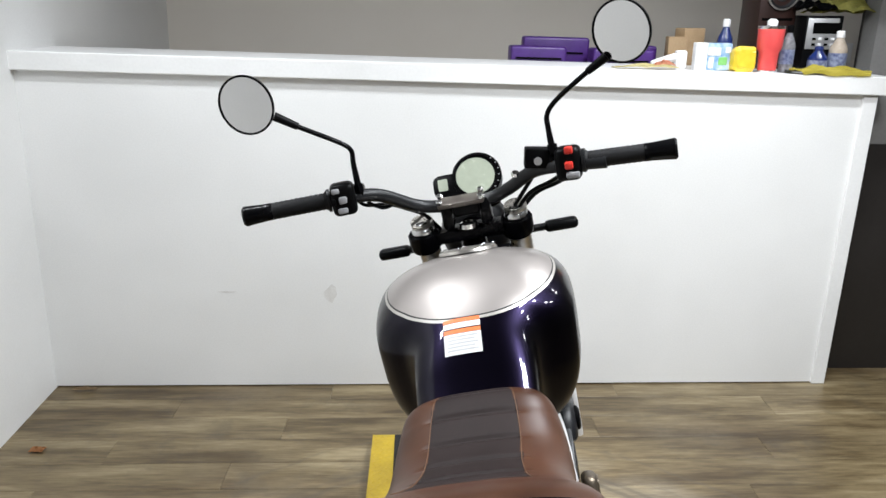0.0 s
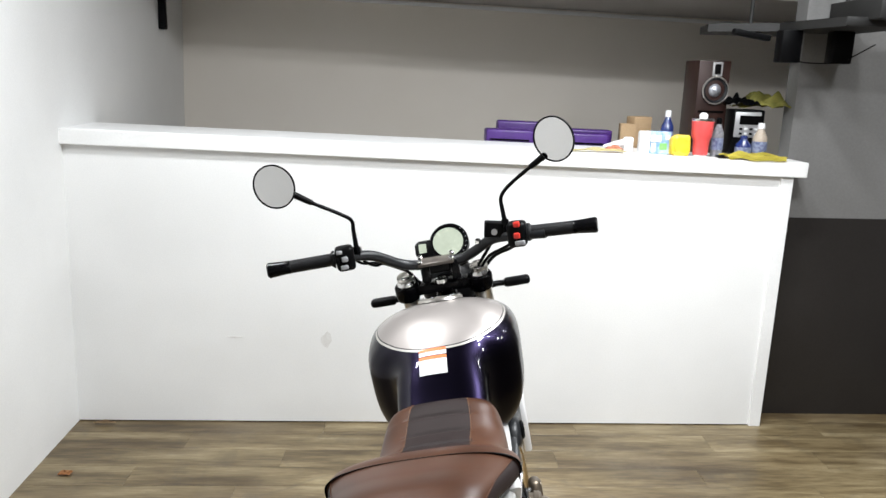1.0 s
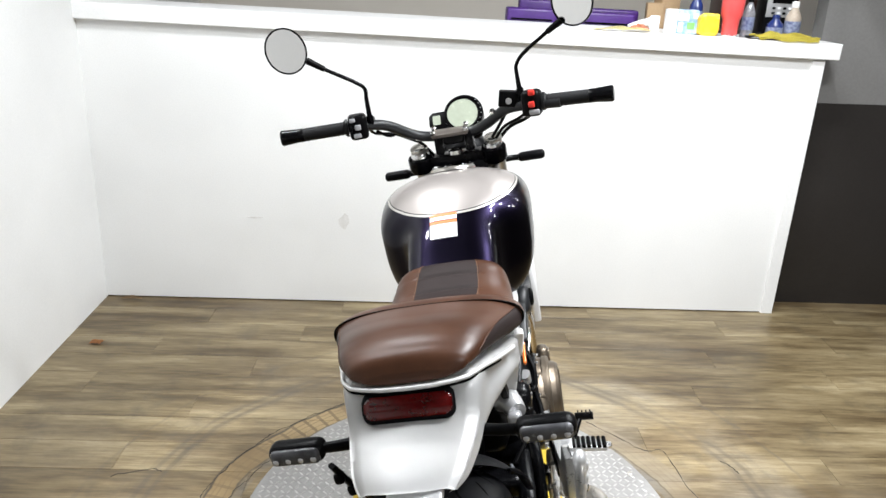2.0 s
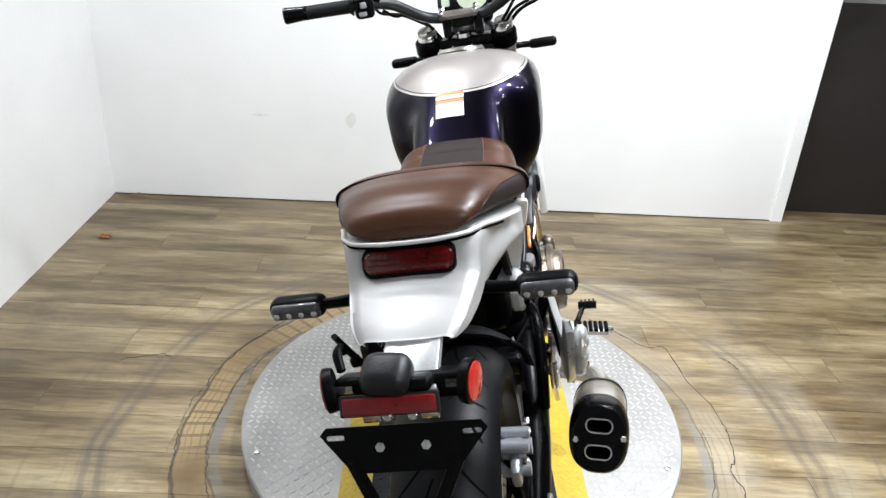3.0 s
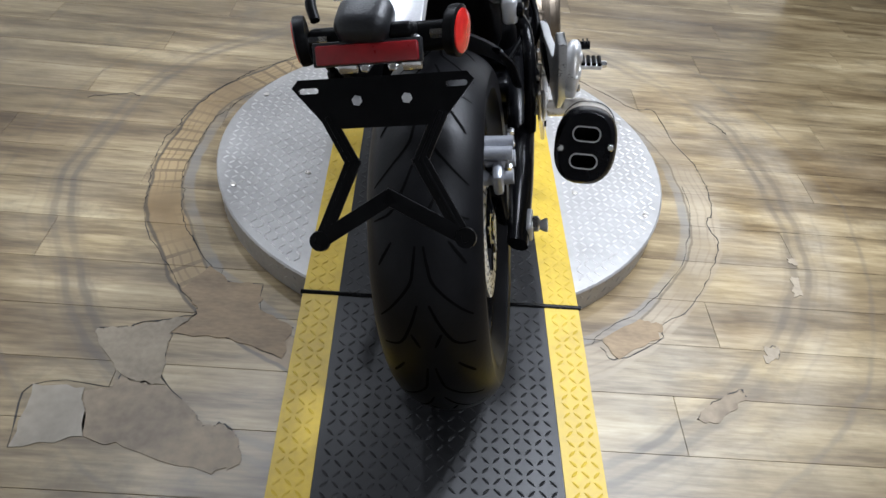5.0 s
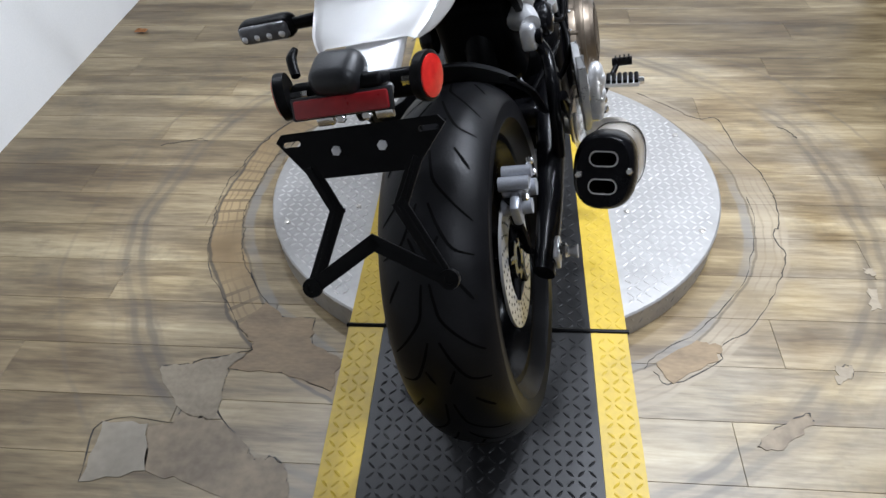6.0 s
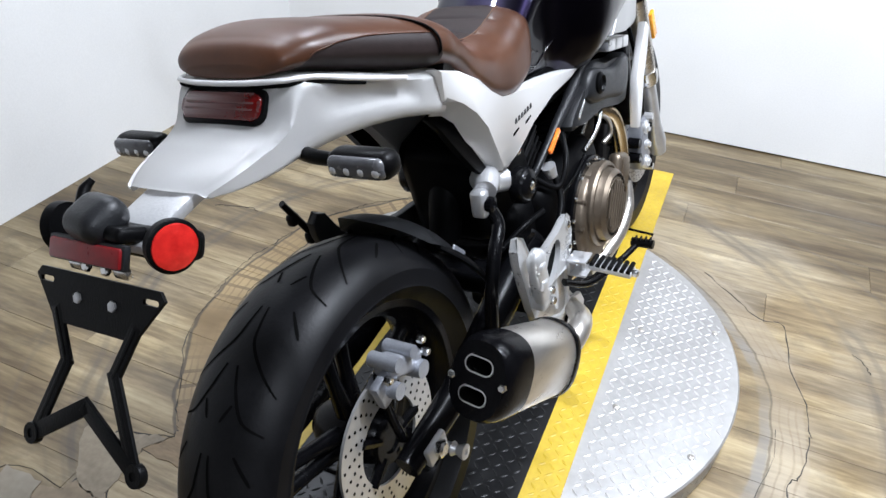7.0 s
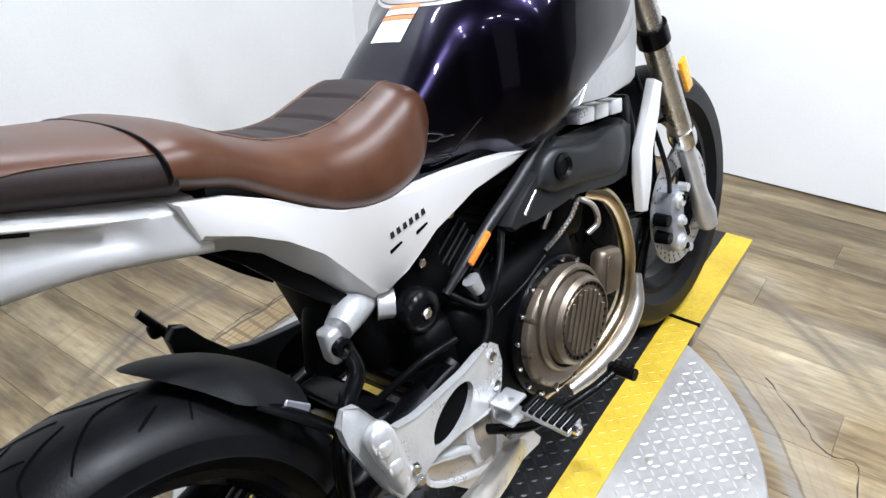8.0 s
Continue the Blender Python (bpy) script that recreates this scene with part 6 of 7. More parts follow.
# starter, hoses and fittings beside the cylinders
bm = bmesh.new()
tube(bm, [(0.128, 0.500, 0.565), (0.132, 0.508, 0.540)], [0.015, 0.011], 14, 1)
part("oil_filler", bm, ALLOY, bike, "pale filler cap", 40)
for pts, r, mt in (([(0.10, 0.46, 0.56), (0.145, 0.50, 0.52), (0.150, 0.54, 0.56), (0.12, 0.60, 0.60)], 0.006, BLACK_PLASTIC),
                   ([(0.12, 0.42, 0.40), (0.155, 0.45, 0.45), (0.15, 0.50, 0.50), (0.12, 0.52, 0.57)], 0.007, BLACK_PLASTIC),
                   ([(0.11, 0.74, 0.66), (0.13, 0.73, 0.60), (0.125, 0.70, 0.555)], 0.005, BRIGHT),
                   ([(0.110, 0.815, 0.565), (0.138, 0.838, 0.540), (0.140, 0.848, 0.500), (0.130, 0.825, 0.485)], 0.0055, BRUSHED),
                   ([(0.138, 0.677, 0.516), (0.142, 0.614, 0.500), (0.136, 0.546, 0.484), (0.12, 0.50, 0.45)], 0.0035, BLACK_METAL),
                   ([(0.09, 0.30, 0.46), (0.13, 0.36, 0.50), (0.14, 0.43, 0.50)], 0.006, BLACK_PLASTIC)):
    bm = bmesh.new()
    tube(bm, pts, r, 10, 6)
    part("hose", bm, mt, bike, "", 60)
bm = bmesh.new()
line = spline([(0.136, 0.800, 0.572), (0.140, 0.762, 0.550), (0.140, 0.722, 0.536), (0.134, 0.684, 0.522)], 9)
tube(bm, line, [0.0058 if i % 2 else 0.0044 for i in range(len(line))], 10, 1)
part("ribbed_hose", bm, BRIGHT, bike, "ribbed silver hose", 20)
bm = bmesh.new()
box(bm, (0, 0.40, 0.60), (0.17, 0.22, 0.22), Matrix.Rotation(radians(12), 4, "X"), 0.03, 2)
box(bm, (0, 0.62, 0.70), (0.20, 0.36, 0.11), None, 0.03, 2)
part("airbox", bm, ENGINE_BLACK, bike, "", 50)
# black block added to keep the gap under the shroud dark
bm = bmesh.new()
box(bm, (0, 0.835, 0.555), (0.19, 0.13, 0.17), Matrix.Rotation(radians(-20), 4, "X"), 0.025, 2)
part("cylinder_head", bm, ENGINE_BLACK, bike, "", 50)
bm = bmesh.new()
tube(bm, [(0, 0.36, 0.66), (0, 0.31, 0.58), (0, 0.28, 0.50)], [0.03, 0.035, 0.03], 14, 5)
part("shock", bm, ENGINE_BLACK, bike, "", 50)

# trellis tubes with orange reflectors
for sx in (-1, 1):
    bm = bmesh.new()
    tube(bm, [(sx * 0.130, 0.84, 0.716), (sx * 0.126, 0.790, 0.718), (sx * 0.123, 0.749, 0.709), (sx * 0.122, 0.701, 0.683), (sx * 0.122, 0.647, 0.657), (sx * 0.121, 0.579, 0.628), (sx * 0.120, 0.510, 0.594), (sx * 0.114, 0.455, 0.560)], [0.0130, 0.0130, 0.0125, 0.0120, 0.0115, 0.0105, 0.0085, 0.0060], 14, 8)
    trellis = part("frame_tube", bm, GREY_PLASTIC, bike, "dark grey frame tube", 60)
    bm = bmesh.new()
    d = Vector((0, 0.112, 0.060)).normalized()
    c = Vector((sx * 0.134, 0.5265, 0.6080))
    box(bm, c, (0.008, 0.062, 0.0115), Matrix.Rotation(math.atan2(d.z, d.y), 4, "X"), 0.003, 2)
    part("side_reflector", bm, ORANGE, trellis, "orange side reflector", 40)
    bm = bmesh.new()
    box(bm, (sx * 0.145, 0.868, 0.711), (0.030, 0.152, 0.022), Matrix.Rotation(radians(-10), 4, "X"), 0.006, 2)
    hinge = part("frame_joint", bm, CALIPER_GREY, bike, "silver frame joint", 40)
    for k in range(3):
        bm = bmesh.new()
        box(bm, (sx * 0.147, 0.820 + 0.048 * k, 0.7195 - 0.0085 * k), (0.032, 0.044 - 0.004 * k, 0.025), Matrix.Rotation(radians(-10), 4, "X"), 0.002, 2)
        part("knuckle", bm, POLISHED, hinge, "", 40)
    # radiator side tank
    bm = bmesh.new()
    side_plate(bm, [(0.604, 0.598), (0.594, 0.612), (0.618, 0.634), (0.672, 0.664), (0.724, 0.694), (0.755, 0.704), (0.814, 0.680), (0.880, 0.662), (0.962, 0.664), (0.992, 0.644), (0.985, 0.600), (0.958, 0.546), (0.900, 0.556), (0.838, 0.572), (0.780, 0.588), (0.724, 0.600), (0.660, 0.594)], sx * 0.125, 0.044, 0.010)
    tankside = part("radiator_shroud", bm, GREY_PLASTIC, bike, "dark grey plastic radiator shroud", 40)
    bm = bmesh.new()
    pod = [(0.672, 0.648), (0.690, 0.680), (0.725, 0.696), (0.790, 0.676), (0.847, 0.664), (0.900, 0.668), (0.942, 0.660), (0.956, 0.628), (0.940, 0.585), (0.900, 0.576), (0.820, 0.598), (0.750, 0.614), (0.705, 0.624)]
    loops = []
    cy, cz = 0.83, 0.640
    for lift, grow in ((0.010, 1.0), (0.022, 1.0), (0.029, 0.96), (0.034, 0.87), (0.037, 0.66), (0.038, 0.35)):
        loops.append([(sx * (0.125 + lift), cy + (y - cy) * grow, cz + (z - cz) * grow) for y, z in [q.to_tuple() for q in (v.xy for v in spline([(y, z, 0) for y, z in pod] + [(*pod[0], 0)], 3))][:-1]])
    rings(bm, loops)
    part("shroud_pod", bm, GREY_PLASTIC, tankside, "", 40)
    bm = bmesh.new()
    lathe(bm, [(0.024, 0.0), (0.024, 0.012), (0.018, 0.016), (0.014, 0.010), (0.0, 0.010)], Matrix.Translation((sx * 0.153, 0.732, 0.662)) @ Matrix.Rotation(0 if sx > 0 else math.pi, 4, "Z"), 30)
    part("rubber_plug", bm, BLACK_PLASTIC, tankside, "", 50)
    bm = bmesh.new()
    box(bm, (sx * 0.147, 0.652, 0.630), (0.003, 0.048, 0.008), Matrix.Rotation(radians(35), 4, "X"), 0.0015, 1)
    part("shroud_rib", bm, BRIGHT, tankside, "", 30)
    bm = bmesh.new()
    side_plate(bm, [(1.040, 0.715), (1.066, 0.700), (1.045, 0.640), (1.005, 0.590), (0.992, 0.520), (0.975, 0.468), (0.955, 0.475), (0.958, 0.540), (0.965, 0.600), (1.01, 0.660)], sx * 0.165, 0.022, 0.005)
    part("radiator_side", bm, SILVER_PAINT, bike, "silver radiator side strip", 40)
bm = bmesh.new()
box(bm, (0, 1.00, 0.58), (0.29, 0.04, 0.24), Matrix.Rotation(radians(12), 4, "X"), 0.008, 2)
part("radiator", bm, BLACK_METAL, bike, "", 40)

# header pipes
bm = bmesh.new()
tube(bm, [(0.105, 0.86, 0.555), (0.128, 0.905, 0.525), (0.134, 0.940, 0.45), (0.134, 0.946, 0.36), (0.130, 0.910, 0.275), (0.12, 0.81, 0.225), (0.09, 0.68, 0.205), (0.06, 0.55, 0.20)], 0.0165, 18, 8)
part("header_pipe", bm, noise_mix("straw_tinted_steel", (0.50, 0.38, 0.22), (0.66, 0.56, 0.40), 9, 0.22, metal=1.0), bike, "straw-tinted steel header pipe", 60)
bm = bmesh.new()
tube(bm, [(0.146, 0.962, 0.325), (0.148, 0.940, 0.262), (0.142, 0.880, 0.215), (0.128, 0.79, 0.190), (0.112, 0.72, 0.182)], [0.008, 0.017, 0.020, 0.019, 0.014], 18, 8)
part("pipe_shield", bm, BRUSHED, bike, "silver pipe shield", 60)
bm = bmesh.new()
box(bm, (0, 0.66, 0.215), (0.20, 0.34, 0.06), None, 0.02, 2)
part("sump", bm, ENGINE_BLACK, bike, "", 40)

# fork, front caliper, mudguard
F0, F1 = Vector((0, 1.055, 1.022)), Vector((0, 1.352, 0.300))
fd = (F1 - F0).normalized()
FORK_STEEL = noise_mix("satin_fork_steel", (0.42, 0.39, 0.35), (0.58, 0.55, 0.50), 10, 0.28, metal=0.9)
for sx in (-1, 1):
    X = Vector((sx * 0.110, 0, 0))
    bm = bmesh.new()
    cyl(bm, X + F0 - fd * 0.02, X + F0 + fd * 0.54, 0.0265)
    leg = part("fork_leg", bm, FORK_STEEL, bike, "satin steel upside-down fork leg", 50)
    bm = bmesh.new()
    tube(bm, [X + F0 + fd * 0.53, X + F0 + fd * 0.545, X + F0 + fd * 0.56, X + F0 + fd * 0.575], [0.030, 0.0315, 0.0315, 0.028], 24, 1)
    part("dust_seal", bm, BRIGHT, leg, "", 40)
    bm = bmesh.new()
    tube(bm, [X + F0 + fd * 0.57, X + F0 + fd * 0.74, X + F0 + fd * 0.80, X + F0 + fd * 0.85], [0.021, 0.021, 0.028, 0.024], 20, 1)
    part("slider", bm, ALLOY, leg, "", 40)
    bm = bmesh.new()
    cyl(bm, X + F0 + fd * 0.255, X + F0 + fd * 0.295, 0.034, 0.034)
    part("clamp_ring", bm, BLACK_METAL, leg, "", 40)
    bm = bmesh.new()
    box(bm, X + F0 + fd * 0.395 + Vector((sx * 0.022, 0.046, 0.0)), (0.010, 0.026, 0.078), Matrix.Rotation(math.atan2(fd.y, -fd.z), 4, "X"), 0.003, 2)
    part("fork_reflector", bm, AMBER, leg, "amber fork reflector", 40)
bm = bmesh.new()
side_plate(bm, [(1.195, 0.400), (1.235, 0.405), (1.245, 0.38), (1.225, 0.36), (1.222, 0.30), (1.245, 0.275), (1.235, 0.245), (1.195, 0.25), (1.180, 0.28), (1.176, 0.36)], 0.098, 0.046, 0.007)
fcal = part("front_caliper", bm, CALIPER_GREY, bike, "cast silver front brake caliper", 40)
for y, z, r in ((1.208, 0.378, 0.021), (1.208, 0.272, 0.021), (1.212, 0.325, 0.015)):
    bm = bmesh.new()
    lathe(bm, [(0.0, 0.012), (r * 0.55, 0.012), (r * 0.62, 0.006), (r * 0.92, 0.005), (r, 0.0), (r, -0.010)], Matrix.Translation((0.122, y, z)), 20)
    part("lobe", bm, POLISHED, fcal, "", 40)
for y, z in ((1.232, 0.402), (1.232, 0.248)):
    bm = bmesh.new()
    tube(bm, [(0.112, y, z), (0.135, y, z)], [0.011, 0.010], 14, 1)
    part("ear", bm, POLISHED, fcal, "", 40)
for z in (0.385, 0.262):
    bm = bmesh.new()
    bolt(bm, (0.130, 1.213, z), (1, 0, 0), 0.008, 0.008)
    part("bolt", bm, BLACK_METAL, fcal, "", 40)
for k in range(2):
    bm = bmesh.new()
    tube(bm, [(0.085, 1.165, 0.345 - 0.045 * k), (0.118, 1.165, 0.345 - 0.045 * k)], [0.016, 0.014], 16, 1)
    part("piston_housing", bm, BLACK_METAL, fcal, "", 40)
bm = bmesh.new()
tube(bm, [(0.105, 1.20, 0.40), (0.13, 1.15, 0.47), (0.135, 1.10, 0.58), (0.12, 1.06, 0.72)], 0.0055, 10, 8)
part("brake_hose", bm, BLACK_PLASTIC, bike, "", 60)
bm = bmesh.new()
loops = []
for i in range(22):
    a = radians(50 + 88 * i / 21)
    loops.append([Vector((x * 0.072, FRONT.y - (0.335 - 0.03 * abs(x) ** 2.5) * math.cos(a), FRONT.z + (0.335 - 0.03 * abs(x) ** 2.5) * math.sin(a))) for x in np.linspace(-1, 1, 11)])
rings(bm, loops[:12], closed=False)
bmesh.ops.solidify(bm, geom=bm.faces[:], thickness=0.003)
part("front_mudguard", bm, BLACK_PLASTIC, bike, "black front mudguard", 50)

# triple clamp, bars, risers
made = set(bike.children_recursive)
bm = bmesh.new()
plate(bm, [(-0.105, 0.930), (-0.07, 0.938), (-0.035, 0.925), (0.035, 0.925), (0.07, 0.938), (0.105, 0.930), (0.105, 0.985), (0.05, 0.990), (-0.05, 0.990), (-0.105, 0.985)], 0.026, Matrix.Translation((0, 0, 1.026)), 0.008)
yoke = part("top_clamp", bm, BLACK_METAL, bike, "black triple clamp", 40)
for sx in (-1, 1):
    bm = bmesh.new()
    tube(bm, [(sx * 0.104, 0.958, 1.006), (sx * 0.104, 0.956, 1.012), (sx * 0.104, 0.954, 1.040), (sx * 0.104, 0.953, 1.044)], [0.033, 0.0355, 0.0355, 0.032], 28, 1)
    part("clamp_boss", bm, BLACK_METAL, yoke, "", 50)
    bm = bmesh.new()
    tube(bm, [(sx * 0.104, 0.953, 1.044), (sx * 0.104, 0.952, 1.050), (sx * 0.104, 0.951, 1.056)], [0.026, 0.026, 0.022], 28, 1)
    bolt(bm, (sx * 0.104, 0.951, 1.056), (0, -0.1, 1), 0.015, 0.010)
    part("fork_cap", bm, BRIGHT, yoke, "polished fork cap", 40)
bm = bmesh.new()
lathe(bm, [(0.0, 0.0), (0.020, 0.0), (0.020, 0.010), (0.012, 0.014), (0.0, 0.008)], Matrix.Translation((0, 0.932, 1.042)) @ Matrix.Rotation(radians(-90), 4, "Y") @ Matrix.Rotation(radians(0), 4, "X"), 24)
part("ignition_lock", bm, BRIGHT, yoke, "polished ignition lock", 40)
bm = bmesh.new()
box(bm, (0, 1.03, 0.93), (0.24, 0.05, 0.05), None, 0.012, 2)
cyl(bm, (0, 0.985, 1.03), (0, 1.055, 0.88), 0.030)
part("steering_head", bm, BLACK_METAL, bike, "", 50)
for sx in (-1, 1):
    bm = bmesh.new()
    box(bm, (sx * 0.042, 0.952, 1.072), (0.026, 0.044, 0.060), None, 0.008, 2)
    part("riser", bm, BLACK_METAL, yoke, "", 40)
bm = bmesh.new()
box(bm, (-0.007, 0.938, 1.102), (0.102, 0.046, 0.012), Matrix.Rotation(radians(10), 4, "X"), 0.005, 2)
top = part("bar_clamp", bm, noise_mix("brown_grey_anodised", (0.10, 0.085, 0.075), (0.15, 0.13, 0.115), 30, 0.35, metal=0.5), bike, "brownish grey handlebar clamp", 40)
for qx in (-0.043, 0.047):
    for qy in (-0.017, 0.017):
        bm = bmesh.new()
        p = Vector((qx - 0.009, 0.938, 1.102)) + Matrix.Rotation(radians(10), 3, "X") @ Vector((0, qy, 0.008))
        bolt(bm, p, (0, -0.4, 0.9), 0.0075, 0.008)
        part("bolt", bm, BRIGHT, top, "", 40)
bm = bmesh.new()
box(bm, (0.002, 0.928, 1.085), (0.060, 0.022, 0.030), None, 0.008, 2)
part("clamp_cover", bm, BLACK_PLASTIC, top, "", 50)
turned_parts = set(bike.children_recursive)
bm = bmesh.new()
BARS = [(-0.300, 0.822, 1.176), (-0.225, 0.845, 1.175), (-0.165, 0.885, 1.160), (-0.105, 0.930, 1.118), (-0.060, 0.945, 1.103), (0.0, 0.947, 1.102), (0.060, 0.945, 1.103), (0.105, 0.930, 1.122), (0.160, 0.885, 1.160), (0.225, 0.838, 1.172), (0.300, 0.815, 1.172)]
tube(bm, BARS, 0.0140, 16, 8)
bars = part("handlebar", bm, GREY_PLASTIC, bike, "matt black tapered handlebar", 60)
GRIP = noise_mix("grip_rubber", (0.0035, 0.0035, 0.004), (0.009, 0.009, 0.0095), 40, 0.55, bump=0.5, fine=700, spec=0.2)


def switchgear(sx):
    inner, end = Vector((sx * 0.258, 0.832, 1.177)), Vector((sx * 0.432, 0.795, 1.179))
    d = (end - inner).normalized()
    bm = bmesh.new()
    rad = []
    pts = []
    for i in range(24):
        t = i / 23
        pts.append(inner + d * 0.116 * t)
        rad.append(0.0165 + (0.0012 if i % 2 else 0) + (0.003 if i in (0, 1) else 0))
    tube(bm, pts, rad, 18, 1)
    part("grip", bm, GRIP, bars, "black rubber grip", 30)
    bm = bmesh.new()
    tube(bm, [inner + d * 0.112, inner + d * 0.117, inner + d * 0.130, inner + d * 0.172, inner + d * 0.176], [0.014, 0.0175, 0.0175, 0.0205, 0.017], 20, 1)
    part("bar_end", bm, BLACK_METAL, bars, "black bar end weight", 40)
    bm = bmesh.new()
    tube(bm, [inner - d * 0.002, inner + d * 0.004], 0.0235, 20, 1)
    part("grip_flange", bm, GREY_PLASTIC, bars, "", 40)
    # pod
    bm = bmesh.new()
    c = inner - d * 0.030
    box(bm, c + Vector((0, -0.006, 0.0)), (0.050, 0.048, 0.066), Matrix.Rotation(radians(-12 * sx), 4, "Z"), 0.012, 3)
    pod = part("switch_pod", bm, BLACK_PLASTIC, bike, "black switch pod", 50)
    items = ((0, 0.036, RED_BUTTON, 0.016, 0.014), (-0.002, 0.0, RED_BUTTON, 0.016, 0.015), (0.004, -0.024, GREY_KEY, 0.026, 0.012)) if sx > 0 else \
        ((-0.008, 0.026, GREY_KEY, 0.016, 0.010), (0.004, 0.002, GREY_KEY, 0.016, 0.014), (0.000, -0.024, GREY_KEY, 0.020, 0.011), (-0.016, 0.0, BLACK_PLASTIC, 0.010, 0.014))
    for qx, qz, mt, w, h in items:
        bm = bmesh.new()
        box(bm, c + Vector((qx, -0.031, qz * 0.82)), (w, 0.012, h), Matrix.Rotation(radians(-12 * sx), 4, "Z"), 0.003, 2)
        part("switch", bm, mt, pod, "red switch" if mt is RED_BUTTON else "grey switch", 40)
    # lever and its perch
    bm = bmesh.new()
    box(bm, inner - d * 0.045 + Vector((0, 0.022, 0.004)), (0.050, 0.034, 0.030), None, 0.008, 2)
    perch = part("lever_perch", bm, BLACK_METAL, bike, "", 50)
    bm = bmesh.new()
    a = inner - d * 0.045 + Vector((0, 0.040, -0.004))
    tube(bm, [a, a + Vector((sx * 0.05, 0.026, -0.006)), a + Vector((sx * 0.12, 0.014, -0.012)), a + Vector((sx * 0.180, -0.004, -0.016))], [0.007, 0.0055, 0.0045, 0.0055], 10, 6, 0.8)
    part("lever", bm, ALLOY, perch, "pale aluminium lever", 60)


RED_BUTTON = noise_mix("red_switch_plastic", (0.62, 0.03, 0.02), (0.75, 0.05, 0.035), 60, 0.4)
GREY_KEY = noise_mix("grey_switch_plastic", (0.25, 0.25, 0.26), (0.38, 0.38, 0.39), 60, 0.45)
switchgear(-1)
switchgear(1)
# brake fluid reservoir
bm = bmesh.new()
box(bm, (0.170, 0.868, 1.190), (0.052, 0.040, 0.040), Matrix.Rotation(radians(10), 4, "Y"), 0.004, 2)
pot = part("fluid_reservoir", bm, BLACK_PLASTIC, bike, "square black brake fluid reservoir", 40)
bm = bmesh.new()
lathe(bm, [(0.0, 0.0), (0.008, 0.0), (0.008, 0.004), (0.0, 0.004)], Matrix.Translation((0.170, 0.845, 1.187)) @ Matrix.Rotation(radians(-90), 4, "Z"), 18)
part("sight_glass", bm, ALLOY, pot, "", 40)
# cables
for pts, r in (([(-0.19, 0.875, 1.150), (-0.165, 0.905, 1.128), (-0.13, 0.925, 1.128), (-0.09, 0.95, 1.09), (-0.05, 0.99, 1.02)], 0.0045),
               ([(-0.215, 0.868, 1.168), (-0.20, 0.90, 1.140), (-0.155, 0.935, 1.125), (-0.09, 0.98, 1.08)], 0.0040),
               ([(0.215, 0.860, 1.150), (0.19, 0.895, 1.130), (0.14, 0.93, 1.100), (0.09, 0.98, 1.02)], 0.0045),
               ([(0.225, 0.850, 1.145), (0.205, 0.905, 1.124), (0.15, 0.955, 1.090), (0.08, 1.0, 1.0)], 0.0050),
               ([(0.165, 0.870, 1.165), (0.14, 0.92, 1.12), (0.10, 0.97, 1.06)], 0.0045)):
    bm = bmesh.new()
    tube(bm, pts, r, 8, 8)
    part("cable", bm, BLACK_PLASTIC, bike, "", 60)
bm = bmesh.new()
bolt(bm, (0.122, 0.905, 1.152), (0, -0.3, 1), 0.009, 0.010)
part("banjo_bolt", bm, BRIGHT, bike, "", 40)

# the bars sit a degree off level
tip = Matrix.Translation((-0.0045, 0, -0.0075)) @ Matrix.Translation((0, 0.94, 1.10)) @ Matrix.Rotation(radians(1.5), 4, "Y") @ Matrix.Translation((0, -0.94, -1.10))
for ob in [o for o in bike.children_recursive if o not in turned_parts]:
    ob.data.transform(tip)

# dash: round display with a small one beside it
DASH = Matrix.Translation((0.033, 1.013, 1.129)) @ Matrix.Rotation(radians(56), 4, "X")
bm = bmesh.new()
plate(bm, [(0.056 * math.cos(a), 0.056 * math.sin(a)) for a in (2 * math.pi * i / 48 for i in range(48))], 0.026, DASH, 0.006)
dash = part("dash", bm, BLACK_PLASTIC, bike, "black dash with round pale green display", 40)
bm = bmesh.new()
plate(bm, rounded(-0.100, -0.025, -0.034, 0.016, 0.012), 0.022, DASH, 0.005)
part("dash_wing", bm, BLACK_PLASTIC, dash, "", 40)
LCD = noise_mix("pale_green_lcd", (0.30, 0.33, 0.26), (0.36, 0.39, 0.31), 20, 0.25, coat=0.6)
for k, (cxx, cyy, r) in enumerate(((-0.003, 0.0, 0.0435), (-0.078, -0.008, 0.0))):
    bm = bmesh.new()
    if r:
        plate(bm, [(cxx + r * math.cos(a), cyy + r * math.sin(a)) for a in (2 * math.pi * i / 48 for i in range(48))], 0.0285, DASH)
    else:
        plate(bm, rounded(cxx - 0.011, cxx + 0.011, cyy - 0.014, cyy + 0.014, 0.003), 0.0245, DASH)
    part("display", bm, LCD, dash, "pale green display", 30)
bm = bmesh.new()
lathe(bm, [(0.0470, 0.012), (0.0480, 0.0165), (0.0510, 0.0165), (0.0545, 0.012)], DASH @ Matrix.Rotation(radians(-90), 4, "Y"), 48)
part("display_rim", bm, BLACK_METAL, dash, "", 50)
for k in range(6):
    bm = bmesh.new()
    a = radians(-42 + 17 * k)
    box(bm, DASH @ Vector((0.0505 * math.cos(a), 0.0505 * math.sin(a), 0.0165)), (0.003, 0.003, 0.002), None)
    part("dash_light", bm, GREY_KEY, dash, "", 0)
bm = bmesh.new()
box(bm, (0.03, 1.03, 1.10), (0.10, 0.06, 0.09), None, 0.02, 2)
